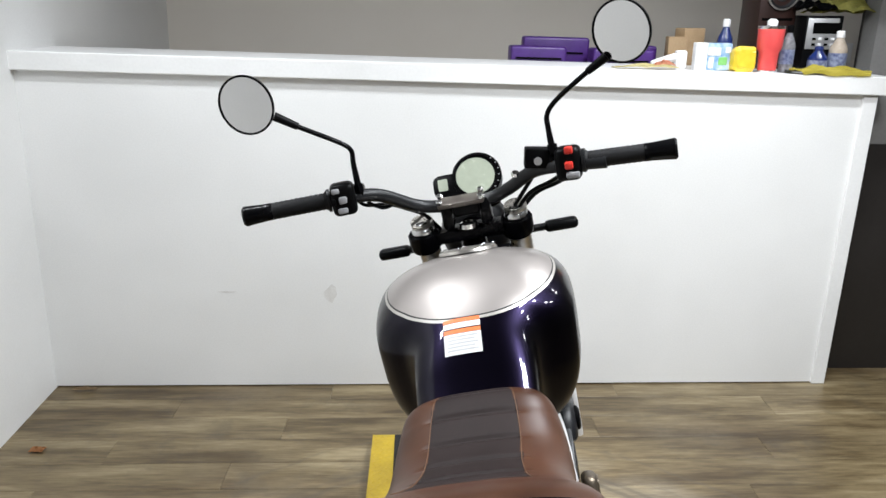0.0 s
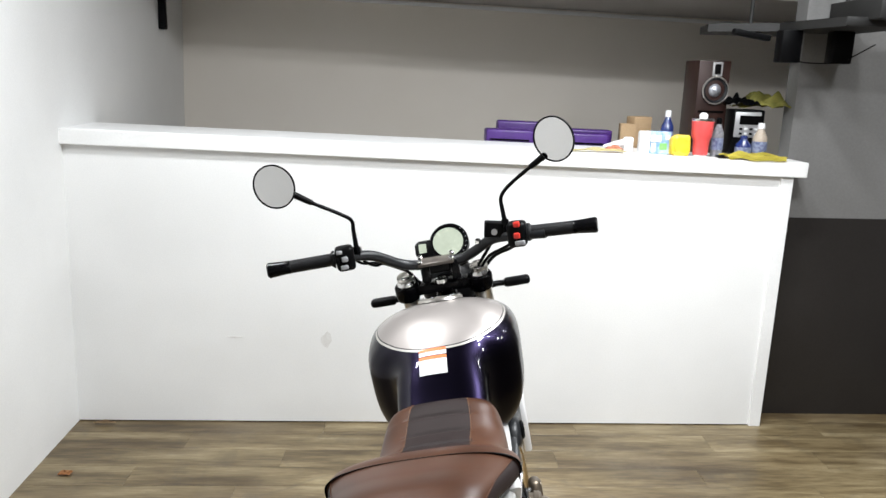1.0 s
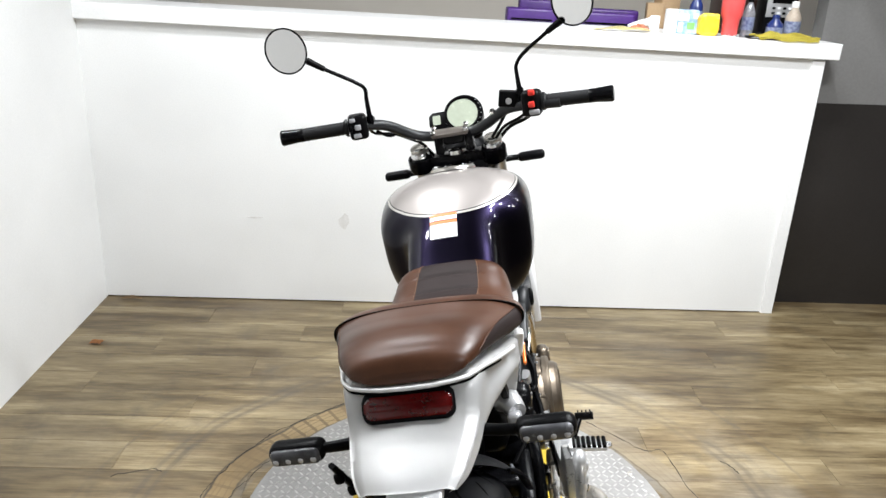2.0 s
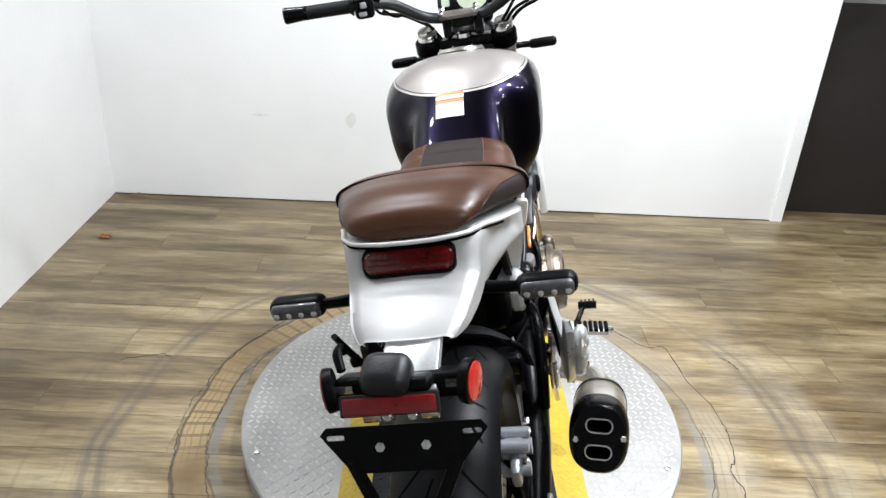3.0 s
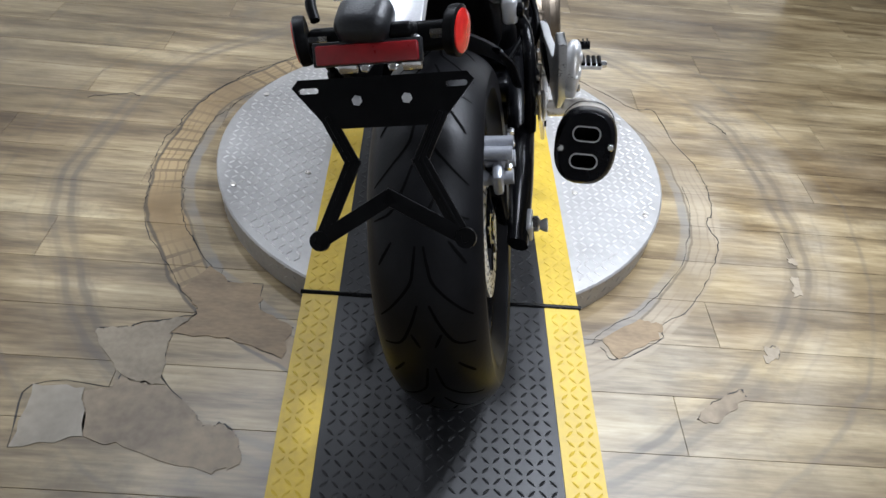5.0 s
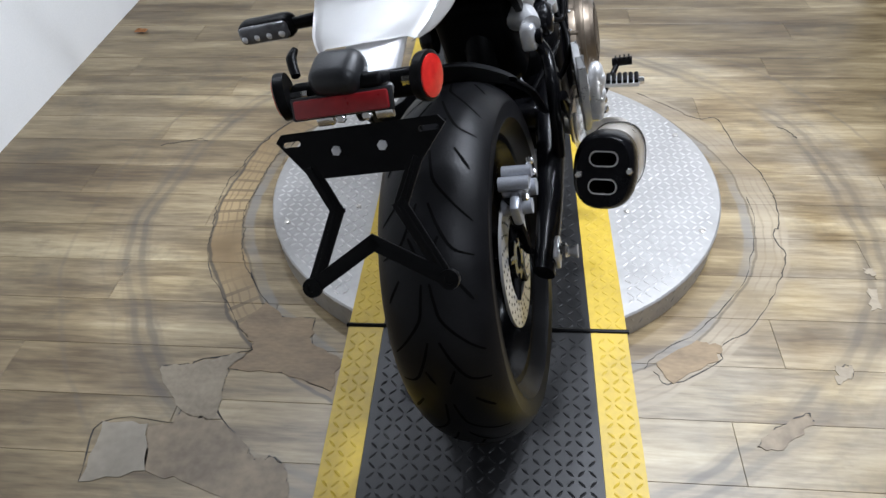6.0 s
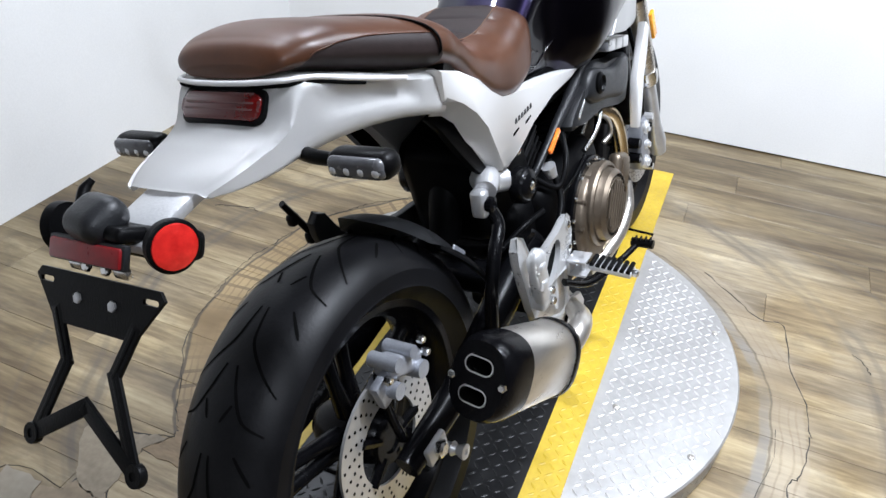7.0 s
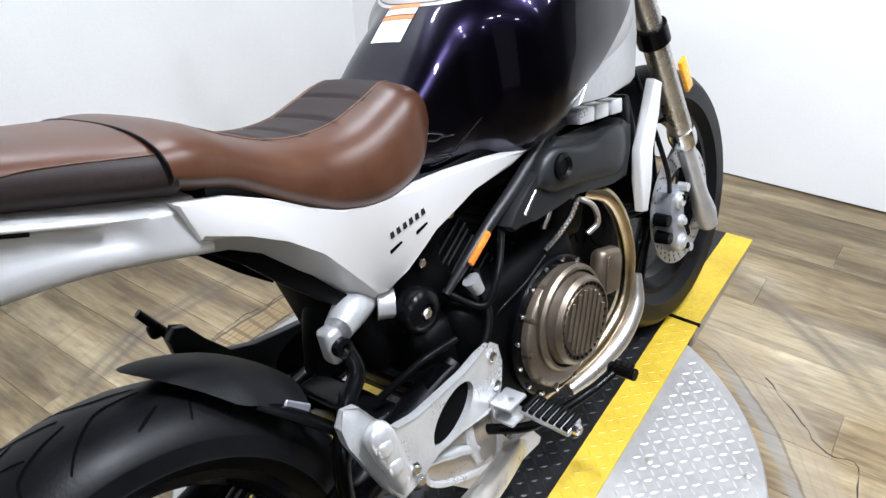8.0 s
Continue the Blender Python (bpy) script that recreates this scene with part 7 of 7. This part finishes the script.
part("dash_mount", bm, BLACK_PLASTIC, bike, "", 50)
bm = bmesh.new()
lathe(bm, [(0.0, -0.06), (0.06, -0.05), (0.085, -0.01), (0.09, 0.03), (0.08, 0.045), (0.0, 0.05)], Matrix.Translation((0, 1.13, 0.97)) @ Matrix.Rotation(radians(90), 4, "Z"), 36)
part("headlamp", bm, BLACK_PLASTIC, bike, "black round headlamp shell", 50)

# mirrors
MIRROR = bpy.data.materials.new("mirror_glass")
MIRROR.use_nodes = True
mb = MIRROR.node_tree.nodes["Principled BSDF"]
mb.inputs["Base Color"].default_value, mb.inputs["Metallic"].default_value, mb.inputs["Roughness"].default_value = (0.86, 0.86, 0.86, 1), 1.0, 0.02
for sx, centre, stem in ((-1, Vector((-0.360, 0.790, 1.397)), [(-0.200, 0.850, 1.178), (-0.199, 0.852, 1.237), (-0.197, 0.850, 1.266), (-0.217, 0.842, 1.288), (-0.283, 0.822, 1.335), (-0.320, 0.808, 1.365)]),
                         (1, Vector((0.352, 0.790, 1.392)), [(0.200, 0.845, 1.185), (0.198, 0.848, 1.235), (0.200, 0.846, 1.262), (0.222, 0.838, 1.288), (0.285, 0.820, 1.330), (0.322, 0.808, 1.352)])):
    face = Matrix.Translation(centre) @ Matrix.Rotation(radians(-126 if sx > 0 else -100), 4, "Z") @ Matrix.Rotation(radians(4), 4, "Y")
    bm = bmesh.new()
    lathe(bm, [(0.0, -0.016), (0.035, -0.013), (0.052, -0.006), (0.0575, 0.002), (0.0575, 0.006), (0.0545, 0.0065), (0.0535, 0.003), (0.0, 0.003)], face, 48)
    mirror = part("mirror", bm, BLACK_PLASTIC, bike, "round black mirror on a bent stem", 40)
    bm = bmesh.new()
    lathe(bm, [(0.0, 0.0042), (0.0535, 0.0042), (0.0535, 0.0034), (0.0, 0.0034)], face, 48)
    part("glass", bm, MIRROR, mirror, "mirror glass", 30)
    bm = bmesh.new()
    tube(bm, stem, [0.0075, 0.0055, 0.0050, 0.0050, 0.0050, 0.0075], 12, 6)
    part("stem", bm, BLACK_METAL, mirror, "", 60)
    bm = bmesh.new()
    tube(bm, [stem[4], stem[5]], [0.0072, 0.0090], 12, 2)
    part("collar", bm, BLACK_PLASTIC, mirror, "", 60)
    bm = bmesh.new()
    tube(bm, [stem[0], Vector(stem[0]) + Vector((0, 0, 0.018))], 0.010, 6, 1)
    part("lock_nut", bm, BLACK_METAL, mirror, "", 40)

# front indicators
for sx in (-1, 1):
    bm = bmesh.new()
    tube(bm, [(sx * 0.11, 1.06, 0.972), (sx * 0.14, 1.085, 0.968), (sx * 0.165, 1.09, 0.966)], [0.010, 0.009, 0.009], 10, 4)
    ind = part("front_indicator", bm, BLACK_PLASTIC, bike, "black front indicator", 50)
    bm = bmesh.new()
    box(bm, (sx * 0.204, 1.090, 0.966), (0.080, 0.034, 0.026), None, 0.011, 4)
    part("housing", bm, BLACK_PLASTIC, ind, "", 60)

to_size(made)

# ---- floor: a slab with vinyl planks, worn in rings round the turntable ----
def plank_material():
    m = bpy.data.materials.new("wood_look_vinyl")
    m.use_nodes = True
    n, l = m.node_tree.nodes, m.node_tree.links
    b = n["Principled BSDF"]
    geo, info = n.new("ShaderNodeNewGeometry"), n.new("ShaderNodeObjectInfo")

    def math_node(op, a, c=None, clamp=False):
        q = n.new("ShaderNodeMath")
        q.operation, q.use_clamp = op, clamp
        for i, v in enumerate((a, c)):
            if v is None:
                continue
            if isinstance(v, (int, float)):
                q.inputs[i].default_value = v
            else:
                l.new(v, q.inputs[i])
        return q.outputs[0]

    def noise_node(vec, scale, detail=5, rough=0.55):
        q = n.new("ShaderNodeTexNoise")
        q.inputs["Scale"].default_value, q.inputs["Detail"].default_value, q.inputs["Roughness"].default_value = scale, detail, rough
        l.new(vec, q.inputs["Vector"])
        return q.outputs[0]

    def ramp_node(fac, stops):
        q = n.new("ShaderNodeValToRGB")
        e = q.color_ramp.elements
        while len(e) < len(stops):
            e.new(0.5)
        for k, (pos, col) in enumerate(stops):
            e[k].position, e[k].color = pos, (*col, 1)
        l.new(fac, q.inputs[0])
        return q.outputs[0]

    def mix_col(fac, a, c, kind="MIX"):
        q = n.new("ShaderNodeMix")
        q.data_type, q.blend_type = "RGBA", kind
        if isinstance(fac, float):
            q.inputs[0].default_value = fac
        else:
            l.new(fac, q.inputs[0])
        for i, v in ((6, a), (7, c)):
            if isinstance(v, tuple):
                q.inputs[i].default_value = (*v, 1)
            else:
                l.new(v, q.inputs[i])
        return q.outputs[2]

    shift = n.new("ShaderNodeVectorMath")
    shift.operation = "MULTIPLY_ADD"
    shift.inputs[1].default_value = (7.0, 2.0, 3.0)
    comb = n.new("ShaderNodeCombineXYZ")
    for k in range(3):
        l.new(info.outputs["Random"], comb.inputs[k])
    l.new(comb.outputs[0], shift.inputs[0])
    l.new(geo.outputs["Position"], shift.inputs[2])
    stretch = n.new("ShaderNodeMapping")
    stretch.inputs["Scale"].default_value = (1.15, 10.0, 1.0)
    l.new(shift.outputs[0], stretch.inputs[0])
    grain = noise_node(stretch.outputs[0], 1.25, 5, 0.52)
    fine = noise_node(stretch.outputs[0], 9.0, 4, 0.6)
    wood = ramp_node(math_node("ADD", math_node("MULTIPLY", grain, 0.68), math_node("MULTIPLY", fine, 0.32)),
                     ((0.29, (0.060, 0.040, 0.019)), (0.42, (0.124, 0.088, 0.045)), (0.54, (0.238, 0.183, 0.102)), (0.68, (0.380, 0.312, 0.198))))
    tone = math_node("MULTIPLY_ADD", info.outputs["Random"], 0.12)
    n[tone.node.name].inputs[2].default_value = 0.94
    tint = n.new("ShaderNodeCombineXYZ")
    for k in range(3):
        l.new(tone, tint.inputs[k])
    wood = mix_col(1.0, wood, tint.outputs[0], "MULTIPLY")
    # broad brown and yellow drifts over the boards, and traffic grime
    drift = n.new("ShaderNodeMapping")
    drift.inputs["Scale"].default_value = (0.7, 1.9, 1.0)
    l.new(geo.outputs["Position"], drift.inputs[0])
    wood = mix_col(1.0, wood, ramp_node(noise_node(drift.outputs[0], 1.1, 4, 0.6), ((0.34, (0.58, 0.51, 0.44)), (0.50, (0.98, 0.96, 0.92)), (0.64, (1.22, 1.22, 1.20)))), "MULTIPLY")
    grime = n.new("ShaderNodeMapRange")
    grime.inputs[1].default_value, grime.inputs[2].default_value, grime.inputs[4].default_value = 0.54, 0.70, 0.55
    l.new(noise_node(geo.outputs["Position"], 5.5, 6, 0.68), grime.inputs[0])
    wood = mix_col(grime.outputs[0], wood, (0.085, 0.068, 0.046))
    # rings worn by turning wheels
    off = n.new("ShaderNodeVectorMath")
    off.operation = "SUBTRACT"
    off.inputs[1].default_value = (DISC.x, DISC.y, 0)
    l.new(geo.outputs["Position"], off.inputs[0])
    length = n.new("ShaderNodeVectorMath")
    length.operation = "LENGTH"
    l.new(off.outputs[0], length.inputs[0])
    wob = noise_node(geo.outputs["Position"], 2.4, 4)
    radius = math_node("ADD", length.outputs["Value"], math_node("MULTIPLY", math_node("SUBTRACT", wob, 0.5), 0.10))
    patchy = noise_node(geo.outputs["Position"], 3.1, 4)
    # boards go from lighter near the turntable to darker farther out
    radial_tone = n.new("ShaderNodeMapRange")
    radial_tone.interpolation_type = "SMOOTHSTEP"
    radial_tone.inputs[1].default_value, radial_tone.inputs[2].default_value, radial_tone.inputs[3].default_value, radial_tone.inputs[4].default_value = 0.85, 1.50, 1.20, 0.66
    l.new(math_node("ADD", length.outputs["Value"], math_node("MULTIPLY", math_node("SUBTRACT", patchy, 0.5), 0.45)), radial_tone.inputs[0])
    radial_tint = n.new("ShaderNodeCombineXYZ")
    l.new(radial_tone.outputs[0], radial_tint.inputs[0])
    l.new(radial_tone.outputs[0], radial_tint.inputs[1])
    l.new(math_node("MULTIPLY", radial_tone.outputs[0], 0.97), radial_tint.inputs[2])
    wood = mix_col(1.0, wood, radial_tint.outputs[0], "MULTIPLY")
    fleck = noise_node(geo.outputs["Position"], 38.0, 4, 0.7)

    def band(r0, r1, soft):
        q = n.new("ShaderNodeMapRange")
        q.interpolation_type = "SMOOTHSTEP"
        q.inputs[1].default_value, q.inputs[2].default_value = r0, r0 + soft
        l.new(radius, q.inputs[0])
        p = n.new("ShaderNodeMapRange")
        p.interpolation_type = "SMOOTHSTEP"
        p.inputs[1].default_value, p.inputs[2].default_value, p.inputs[3].default_value, p.inputs[4].default_value = r1 - soft, r1, 1, 0
        l.new(radius, p.inputs[0])
        return math_node("MULTIPLY", q.outputs[0], p.outputs[0])

    gate = n.new("ShaderNodeMapRange")
    gate.inputs[1].default_value, gate.inputs[2].default_value = 0.36, 0.62
    l.new(patchy, gate.inputs[0])
    # the inner track: tan with tread prints on one side, paler on the other
    axes = n.new("ShaderNodeSeparateXYZ")
    l.new(off.outputs[0], axes.inputs[0])
    side = n.new("ShaderNodeMapRange")
    side.inputs[1].default_value, side.inputs[2].default_value, side.inputs[3].default_value, side.inputs[4].default_value = -0.45, 0.35, 1.0, 0.0
    l.new(axes.outputs["X"], side.inputs[0])
    turn = math_node("ARCTAN2", axes.outputs["Y"], axes.outputs["X"])
    rung = math_node("GREATER_THAN", math_node("SINE", math_node("MULTIPLY_ADD", turn, 95.0)), 0.72)
    rung = math_node("MULTIPLY", math_node("MULTIPLY", rung, side.outputs[0]), math_node("MULTIPLY", gate.outputs[0], 0.80))
    track = mix_col(side.outputs[0], ramp_node(patchy, ((0.35, (0.20, 0.155, 0.10)), (0.65, (0.36, 0.30, 0.215)))),
                    ramp_node(patchy, ((0.35, (0.19, 0.122, 0.052)), (0.65, (0.37, 0.265, 0.128)))))
    track = mix_col(rung, track, (0.12, 0.076, 0.034))
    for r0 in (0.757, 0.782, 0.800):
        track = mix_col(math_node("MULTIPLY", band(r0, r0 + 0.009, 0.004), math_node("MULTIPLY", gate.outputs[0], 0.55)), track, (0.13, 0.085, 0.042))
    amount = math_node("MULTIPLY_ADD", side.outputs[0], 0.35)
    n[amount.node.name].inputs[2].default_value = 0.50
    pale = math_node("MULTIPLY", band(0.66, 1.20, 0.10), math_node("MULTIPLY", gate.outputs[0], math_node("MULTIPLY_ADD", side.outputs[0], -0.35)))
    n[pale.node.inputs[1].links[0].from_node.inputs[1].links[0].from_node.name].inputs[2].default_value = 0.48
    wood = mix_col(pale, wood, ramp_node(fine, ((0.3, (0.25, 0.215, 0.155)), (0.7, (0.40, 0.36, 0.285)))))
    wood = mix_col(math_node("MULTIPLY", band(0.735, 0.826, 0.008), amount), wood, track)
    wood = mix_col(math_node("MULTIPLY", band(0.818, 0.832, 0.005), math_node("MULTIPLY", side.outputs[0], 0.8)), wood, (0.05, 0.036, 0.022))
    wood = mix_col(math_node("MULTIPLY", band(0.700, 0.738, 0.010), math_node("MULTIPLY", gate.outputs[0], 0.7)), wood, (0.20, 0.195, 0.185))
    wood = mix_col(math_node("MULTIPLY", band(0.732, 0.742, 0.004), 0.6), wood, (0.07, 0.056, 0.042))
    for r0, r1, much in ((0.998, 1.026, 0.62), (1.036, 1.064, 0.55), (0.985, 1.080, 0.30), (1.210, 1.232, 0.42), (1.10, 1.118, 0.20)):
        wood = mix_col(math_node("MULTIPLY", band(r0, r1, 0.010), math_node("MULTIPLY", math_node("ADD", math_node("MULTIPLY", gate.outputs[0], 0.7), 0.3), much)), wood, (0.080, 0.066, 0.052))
    # grey dust and scuffs
    dust = n.new("ShaderNodeMapRange")
    dust.inputs[1].default_value, dust.inputs[2].default_value, dust.inputs[4].default_value = 0.52, 0.76, 0.26
    l.new(noise_node(geo.outputs["Position"], 1.7, 5), dust.inputs[0])
    wood = mix_col(dust.outputs[0], wood, ramp_node(fleck, ((0.35, (0.19, 0.155, 0.105)), (0.65, (0.29, 0.25, 0.185)))))
    spot = n.new("ShaderNodeMapRange")
    spot.inputs[1].default_value, spot.inputs[2].default_value, spot.inputs[4].default_value = 0.70, 0.76, 0.7
    l.new(fleck, spot.inputs[0])
    wood = mix_col(spot.outputs[0], wood, (0.05, 0.045, 0.04))
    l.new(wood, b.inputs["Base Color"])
    ro = n.new("ShaderNodeMapRange")
    ro.inputs[3].default_value, ro.inputs[4].default_value = 0.26, 0.54
    l.new(patchy, ro.inputs[0])
    l.new(ro.outputs[0], b.inputs["Roughness"])
    bp = n.new("ShaderNodeBump")
    bp.inputs["Strength"].default_value, bp.inputs["Distance"].default_value = 0.10, 0.001
    l.new(fine, bp.inputs["Height"])
    l.new(bp.outputs[0], b.inputs["Normal"])
    return m


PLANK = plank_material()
CRACK_DIRT = noise_mix("crack_dirt", (0.022, 0.020, 0.019), (0.085, 0.080, 0.076), 14, 0.9, spec=0.1)
SUBFLOOR = noise_mix("grey_screed", (0.26, 0.25, 0.235), (0.42, 0.41, 0.385), 5, 0.75, bump=0.4, fine=60)
bm = bmesh.new()
box(bm, (0.4, 0.5, -0.065), (5.2, 7.6, 0.12))
floor = solid("floor", bm, SUBFLOOR, "worn wood-look vinyl plank floor with circular wheel tracks", "floor")
WIDE, LONG, THICK = 0.152, 1.22, 0.005
plank_mesh = {}


def plank(x0, x1, y):
    key = round(x1 - x0, 2)
    if key not in plank_mesh:
        bm = bmesh.new()
        box(bm, (0, 0, 0), (key - 0.0008, WIDE - 0.0008, THICK), None, 0.0007, 1)
        me = bpy.data.meshes.new("plank")
        bm.to_mesh(me)
        bm.free()
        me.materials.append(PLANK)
        plank_mesh[key] = me
    ob = new("plank", plank_mesh[key])
    ob.parent = floor
    ob.location = ((x0 + x1) / 2, y, -THICK / 2)


row = 0
y = -3.132
while y < 4.1:
    left = -1.78 if y < 2.25 else 1.55
    start = -1.78 - [0.0, 0.46, 0.92, 0.30, 0.76, 0.15, 0.61][row % 7]
    x = start
    while x < 2.60:
        a, c = max(x, left), min(x + LONG, 2.60)
        if c - a > 0.06:
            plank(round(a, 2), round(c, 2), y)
        x += LONG
    y += WIDE
    row += 1

# torn places where the vinyl is gone, and open cracks along the tracks
PATCH = noise_mix("bare_grey_underlay", (0.17, 0.135, 0.090), (0.31, 0.26, 0.185), 9, 0.6, bump=0.4, fine=70)
BARE = noise_mix("bare_tan_underlay", (0.14, 0.090, 0.044), (0.29, 0.208, 0.115), 7, 0.55, bump=0.3, fine=50, stretch=(1, 2.5, 1))
MIXED = noise_mix("stained_underlay", (0.100, 0.070, 0.038), (0.27, 0.21, 0.135), 5, 0.5, bump=0.3, fine=40)
# hazy sheen on a board end, painted as a paler colour
PALE_SHEEN = noise_mix("pale_sheen_vinyl", (0.17, 0.142, 0.10), (0.28, 0.245, 0.19), 6, 0.35, bump=0.1, fine=40)

def torn(points, material, label, seed):
    r = random.Random(seed)
    edge = []
    for (xa, ya), (xb, yb) in zip(points, points[1:] + points[:1]):
        for k in range(5):
            t = k / 5
            j = 0.006 if 0 < k else 0.0
            edge.append((xa + (xb - xa) * t + r.uniform(-j, j), ya + (yb - ya) * t + r.uniform(-j, j)))
    bm = bmesh.new()
    plate(bm, edge, 0.0016, Matrix.Translation((0, 0, 0.0010)))
    return solid("floor_patch", bm, material, label, "floor patch")


def crack(points, wide, seed, name="crack"):
    r = random.Random(seed)
    line = [p + Vector((r.uniform(-0.004, 0.004), r.uniform(-0.004, 0.004), 0)) for p in spline([(x, y, 0.0008) for x, y in points], 5)]
    bm = bmesh.new()
    prev = None
    for i, p in enumerate(line):
        d = (line[min(i + 1, len(line) - 1)] - line[max(i - 1, 0)]).normalized()
        q = Vector((-d.y, d.x, 0)) * wide * r.uniform(0.05, 0.50)
        pair = (bm.verts.new(p + q), bm.verts.new(p - q), bm.verts.new(p - q - Vector((0, 0, 0.002))), bm.verts.new(p + q - Vector((0, 0, 0.002))))
        if prev:
            for a in range(4):
                bm.faces.new((prev[a], prev[(a + 1) % 4], pair[(a + 1) % 4], pair[a]))
        prev = pair
    return solid(name, bm, CRACK_DIRT, "open dark crack along the worn floor track", "crack")


torn([(-0.639, 0.052), (-0.589, 0.005), (-0.585, -0.023), (-0.625, -0.080), (-0.497, -0.084), (-0.368, -0.134), (-0.361, -0.040), (-0.444, 0.007), (-0.456, 0.088), (-0.538, 0.089), (-0.594, 0.142)],
     BARE, "bare tan track where the vinyl is worn through", 1)
torn([(-0.788, -0.079), (-0.719, -0.071), (-0.652, -0.045), (-0.587, -0.025), (-0.627, -0.080), (-0.623, -0.116), (-0.612, -0.202), (-0.600, -0.222), (-0.648, -0.224), (-0.695, -0.203), (-0.766, -0.129)],
     PATCH, "bare beige patch of torn vinyl floor", 2)
torn([(-0.695, -0.209), (-0.598, -0.226), (-0.522, -0.285), (-0.495, -0.320), (-0.458, -0.309), (-0.424, -0.336), (-0.403, -0.397), (-0.451, -0.423), (-0.635, -0.375), (-0.717, -0.357), (-0.755, -0.251), (-0.705, -0.238)],
     MIXED, "stained brown patch of torn vinyl floor", 3)
# not torn: a whole board end, coloured pale for its reflected haze
torn([(-0.863, -0.240), (-0.757, -0.242), (-0.719, -0.357), (-0.848, -0.390)], PALE_SHEEN, "board end with a pale reflected haze put into its colour", 4)
torn([(0.373, -0.014), (0.477, 0.060), (0.530, 0.045), (0.515, -0.002), (0.403, -0.073)], BARE, "bare tan patch of torn vinyl floor", 5)
torn([(0.548, -0.228), (0.597, -0.182), (0.671, -0.138), (0.683, -0.159), (0.638, -0.200), (0.587, -0.235)], MIXED, "long torn chip in the floor", 6)
torn([(0.942, 0.330), (0.966, 0.328), (0.965, 0.303), (0.944, 0.305)], PATCH, "small pale chip on the floor", 7)
torn([(0.929, 0.252), (0.953, 0.256), (0.937, 0.181), (0.906, 0.171)], PATCH, "small pale chip on the floor", 8)
torn([(0.771, -0.007), (0.808, -0.001), (0.795, -0.039), (0.760, -0.055)], PATCH, "small pale chip on the floor", 9)


def arc(r, a0, a1, n=14, wob=0.0, seed=0):
    q = random.Random(seed)
    return [(DISC.x + (r + q.uniform(-wob, wob)) * math.cos(radians(a0 + (a1 - a0) * i / n)), DISC.y + (r + q.uniform(-wob, wob)) * math.sin(radians(a0 + (a1 - a0) * i / n))) for i in range(n + 1)]


crack(arc(0.828, 118, 197, 18, 0.010, 3), 0.0036, 11)
crack(arc(0.735, 150, 212, 14, 0.008, 4), 0.0030, 12)
crack([(-0.828, 0.358), (-0.776, 0.248), (-0.698, 0.137), (-0.639, 0.052), (-0.590, 0.008)], 0.0036, 23)
crack([(-0.667, 0.247), (-0.594, 0.142), (-0.538, 0.089), (-0.456, 0.088), (-0.444, 0.007), (-0.361, -0.040)], 0.0040, 24)
crack([(-0.793, -0.075), (-0.719, -0.071), (-0.705, -0.056), (-0.593, -0.024), (-0.587, -0.001)], 0.0062, 15)
crack([(-0.848, -0.390), (-0.863, -0.240), (-0.705, -0.236), (-0.697, -0.205)], 0.0042, 16)
crack([(-0.625, -0.080), (-0.623, -0.116), (-0.612, -0.202), (-0.522, -0.285), (-0.495, -0.320), (-0.458, -0.309), (-0.424, -0.336), (-0.403, -0.397)], 0.0044, 17)
crack([(-0.625, -0.080), (-0.497, -0.084), (-0.368, -0.134)], 0.0024, 18)
crack([(0.473, 1.227), (0.567, 1.141), (0.648, 1.058), (0.717, 1.055), (0.736, 0.893), (0.784, 0.749), (0.796, 0.633)], 0.0040, 13)
crack([(0.796, 0.633), (0.778, 0.504), (0.751, 0.464), (0.758, 0.376), (0.728, 0.290), (0.681, 0.208), (0.612, 0.107), (0.530, 0.045), (0.515, -0.002), (0.403, -0.073), (0.365, -0.040)], 0.0040, 14)
crack([(0.714, 0.623), (0.718, 0.534), (0.690, 0.421), (0.628, 0.264), (0.551, 0.165), (0.482, 0.088), (0.377, 0.011), (0.347, -0.029)], 0.0026, 19)
crack([(0.548, -0.228), (0.597, -0.182), (0.671, -0.138), (0.683, -0.159)], 0.0060, 20)
crack([(0.900, 1.010), (0.929, 0.983), (0.939, 0.942)], 0.0044, 21)
crack([(0.771, -0.007), (0.808, -0.001), (0.795, -0.039)], 0.0036, 25)
crack([(-1.16, 0.86), (-1.05, 0.90), (-1.0, 0.89)], 0.0036, 22)
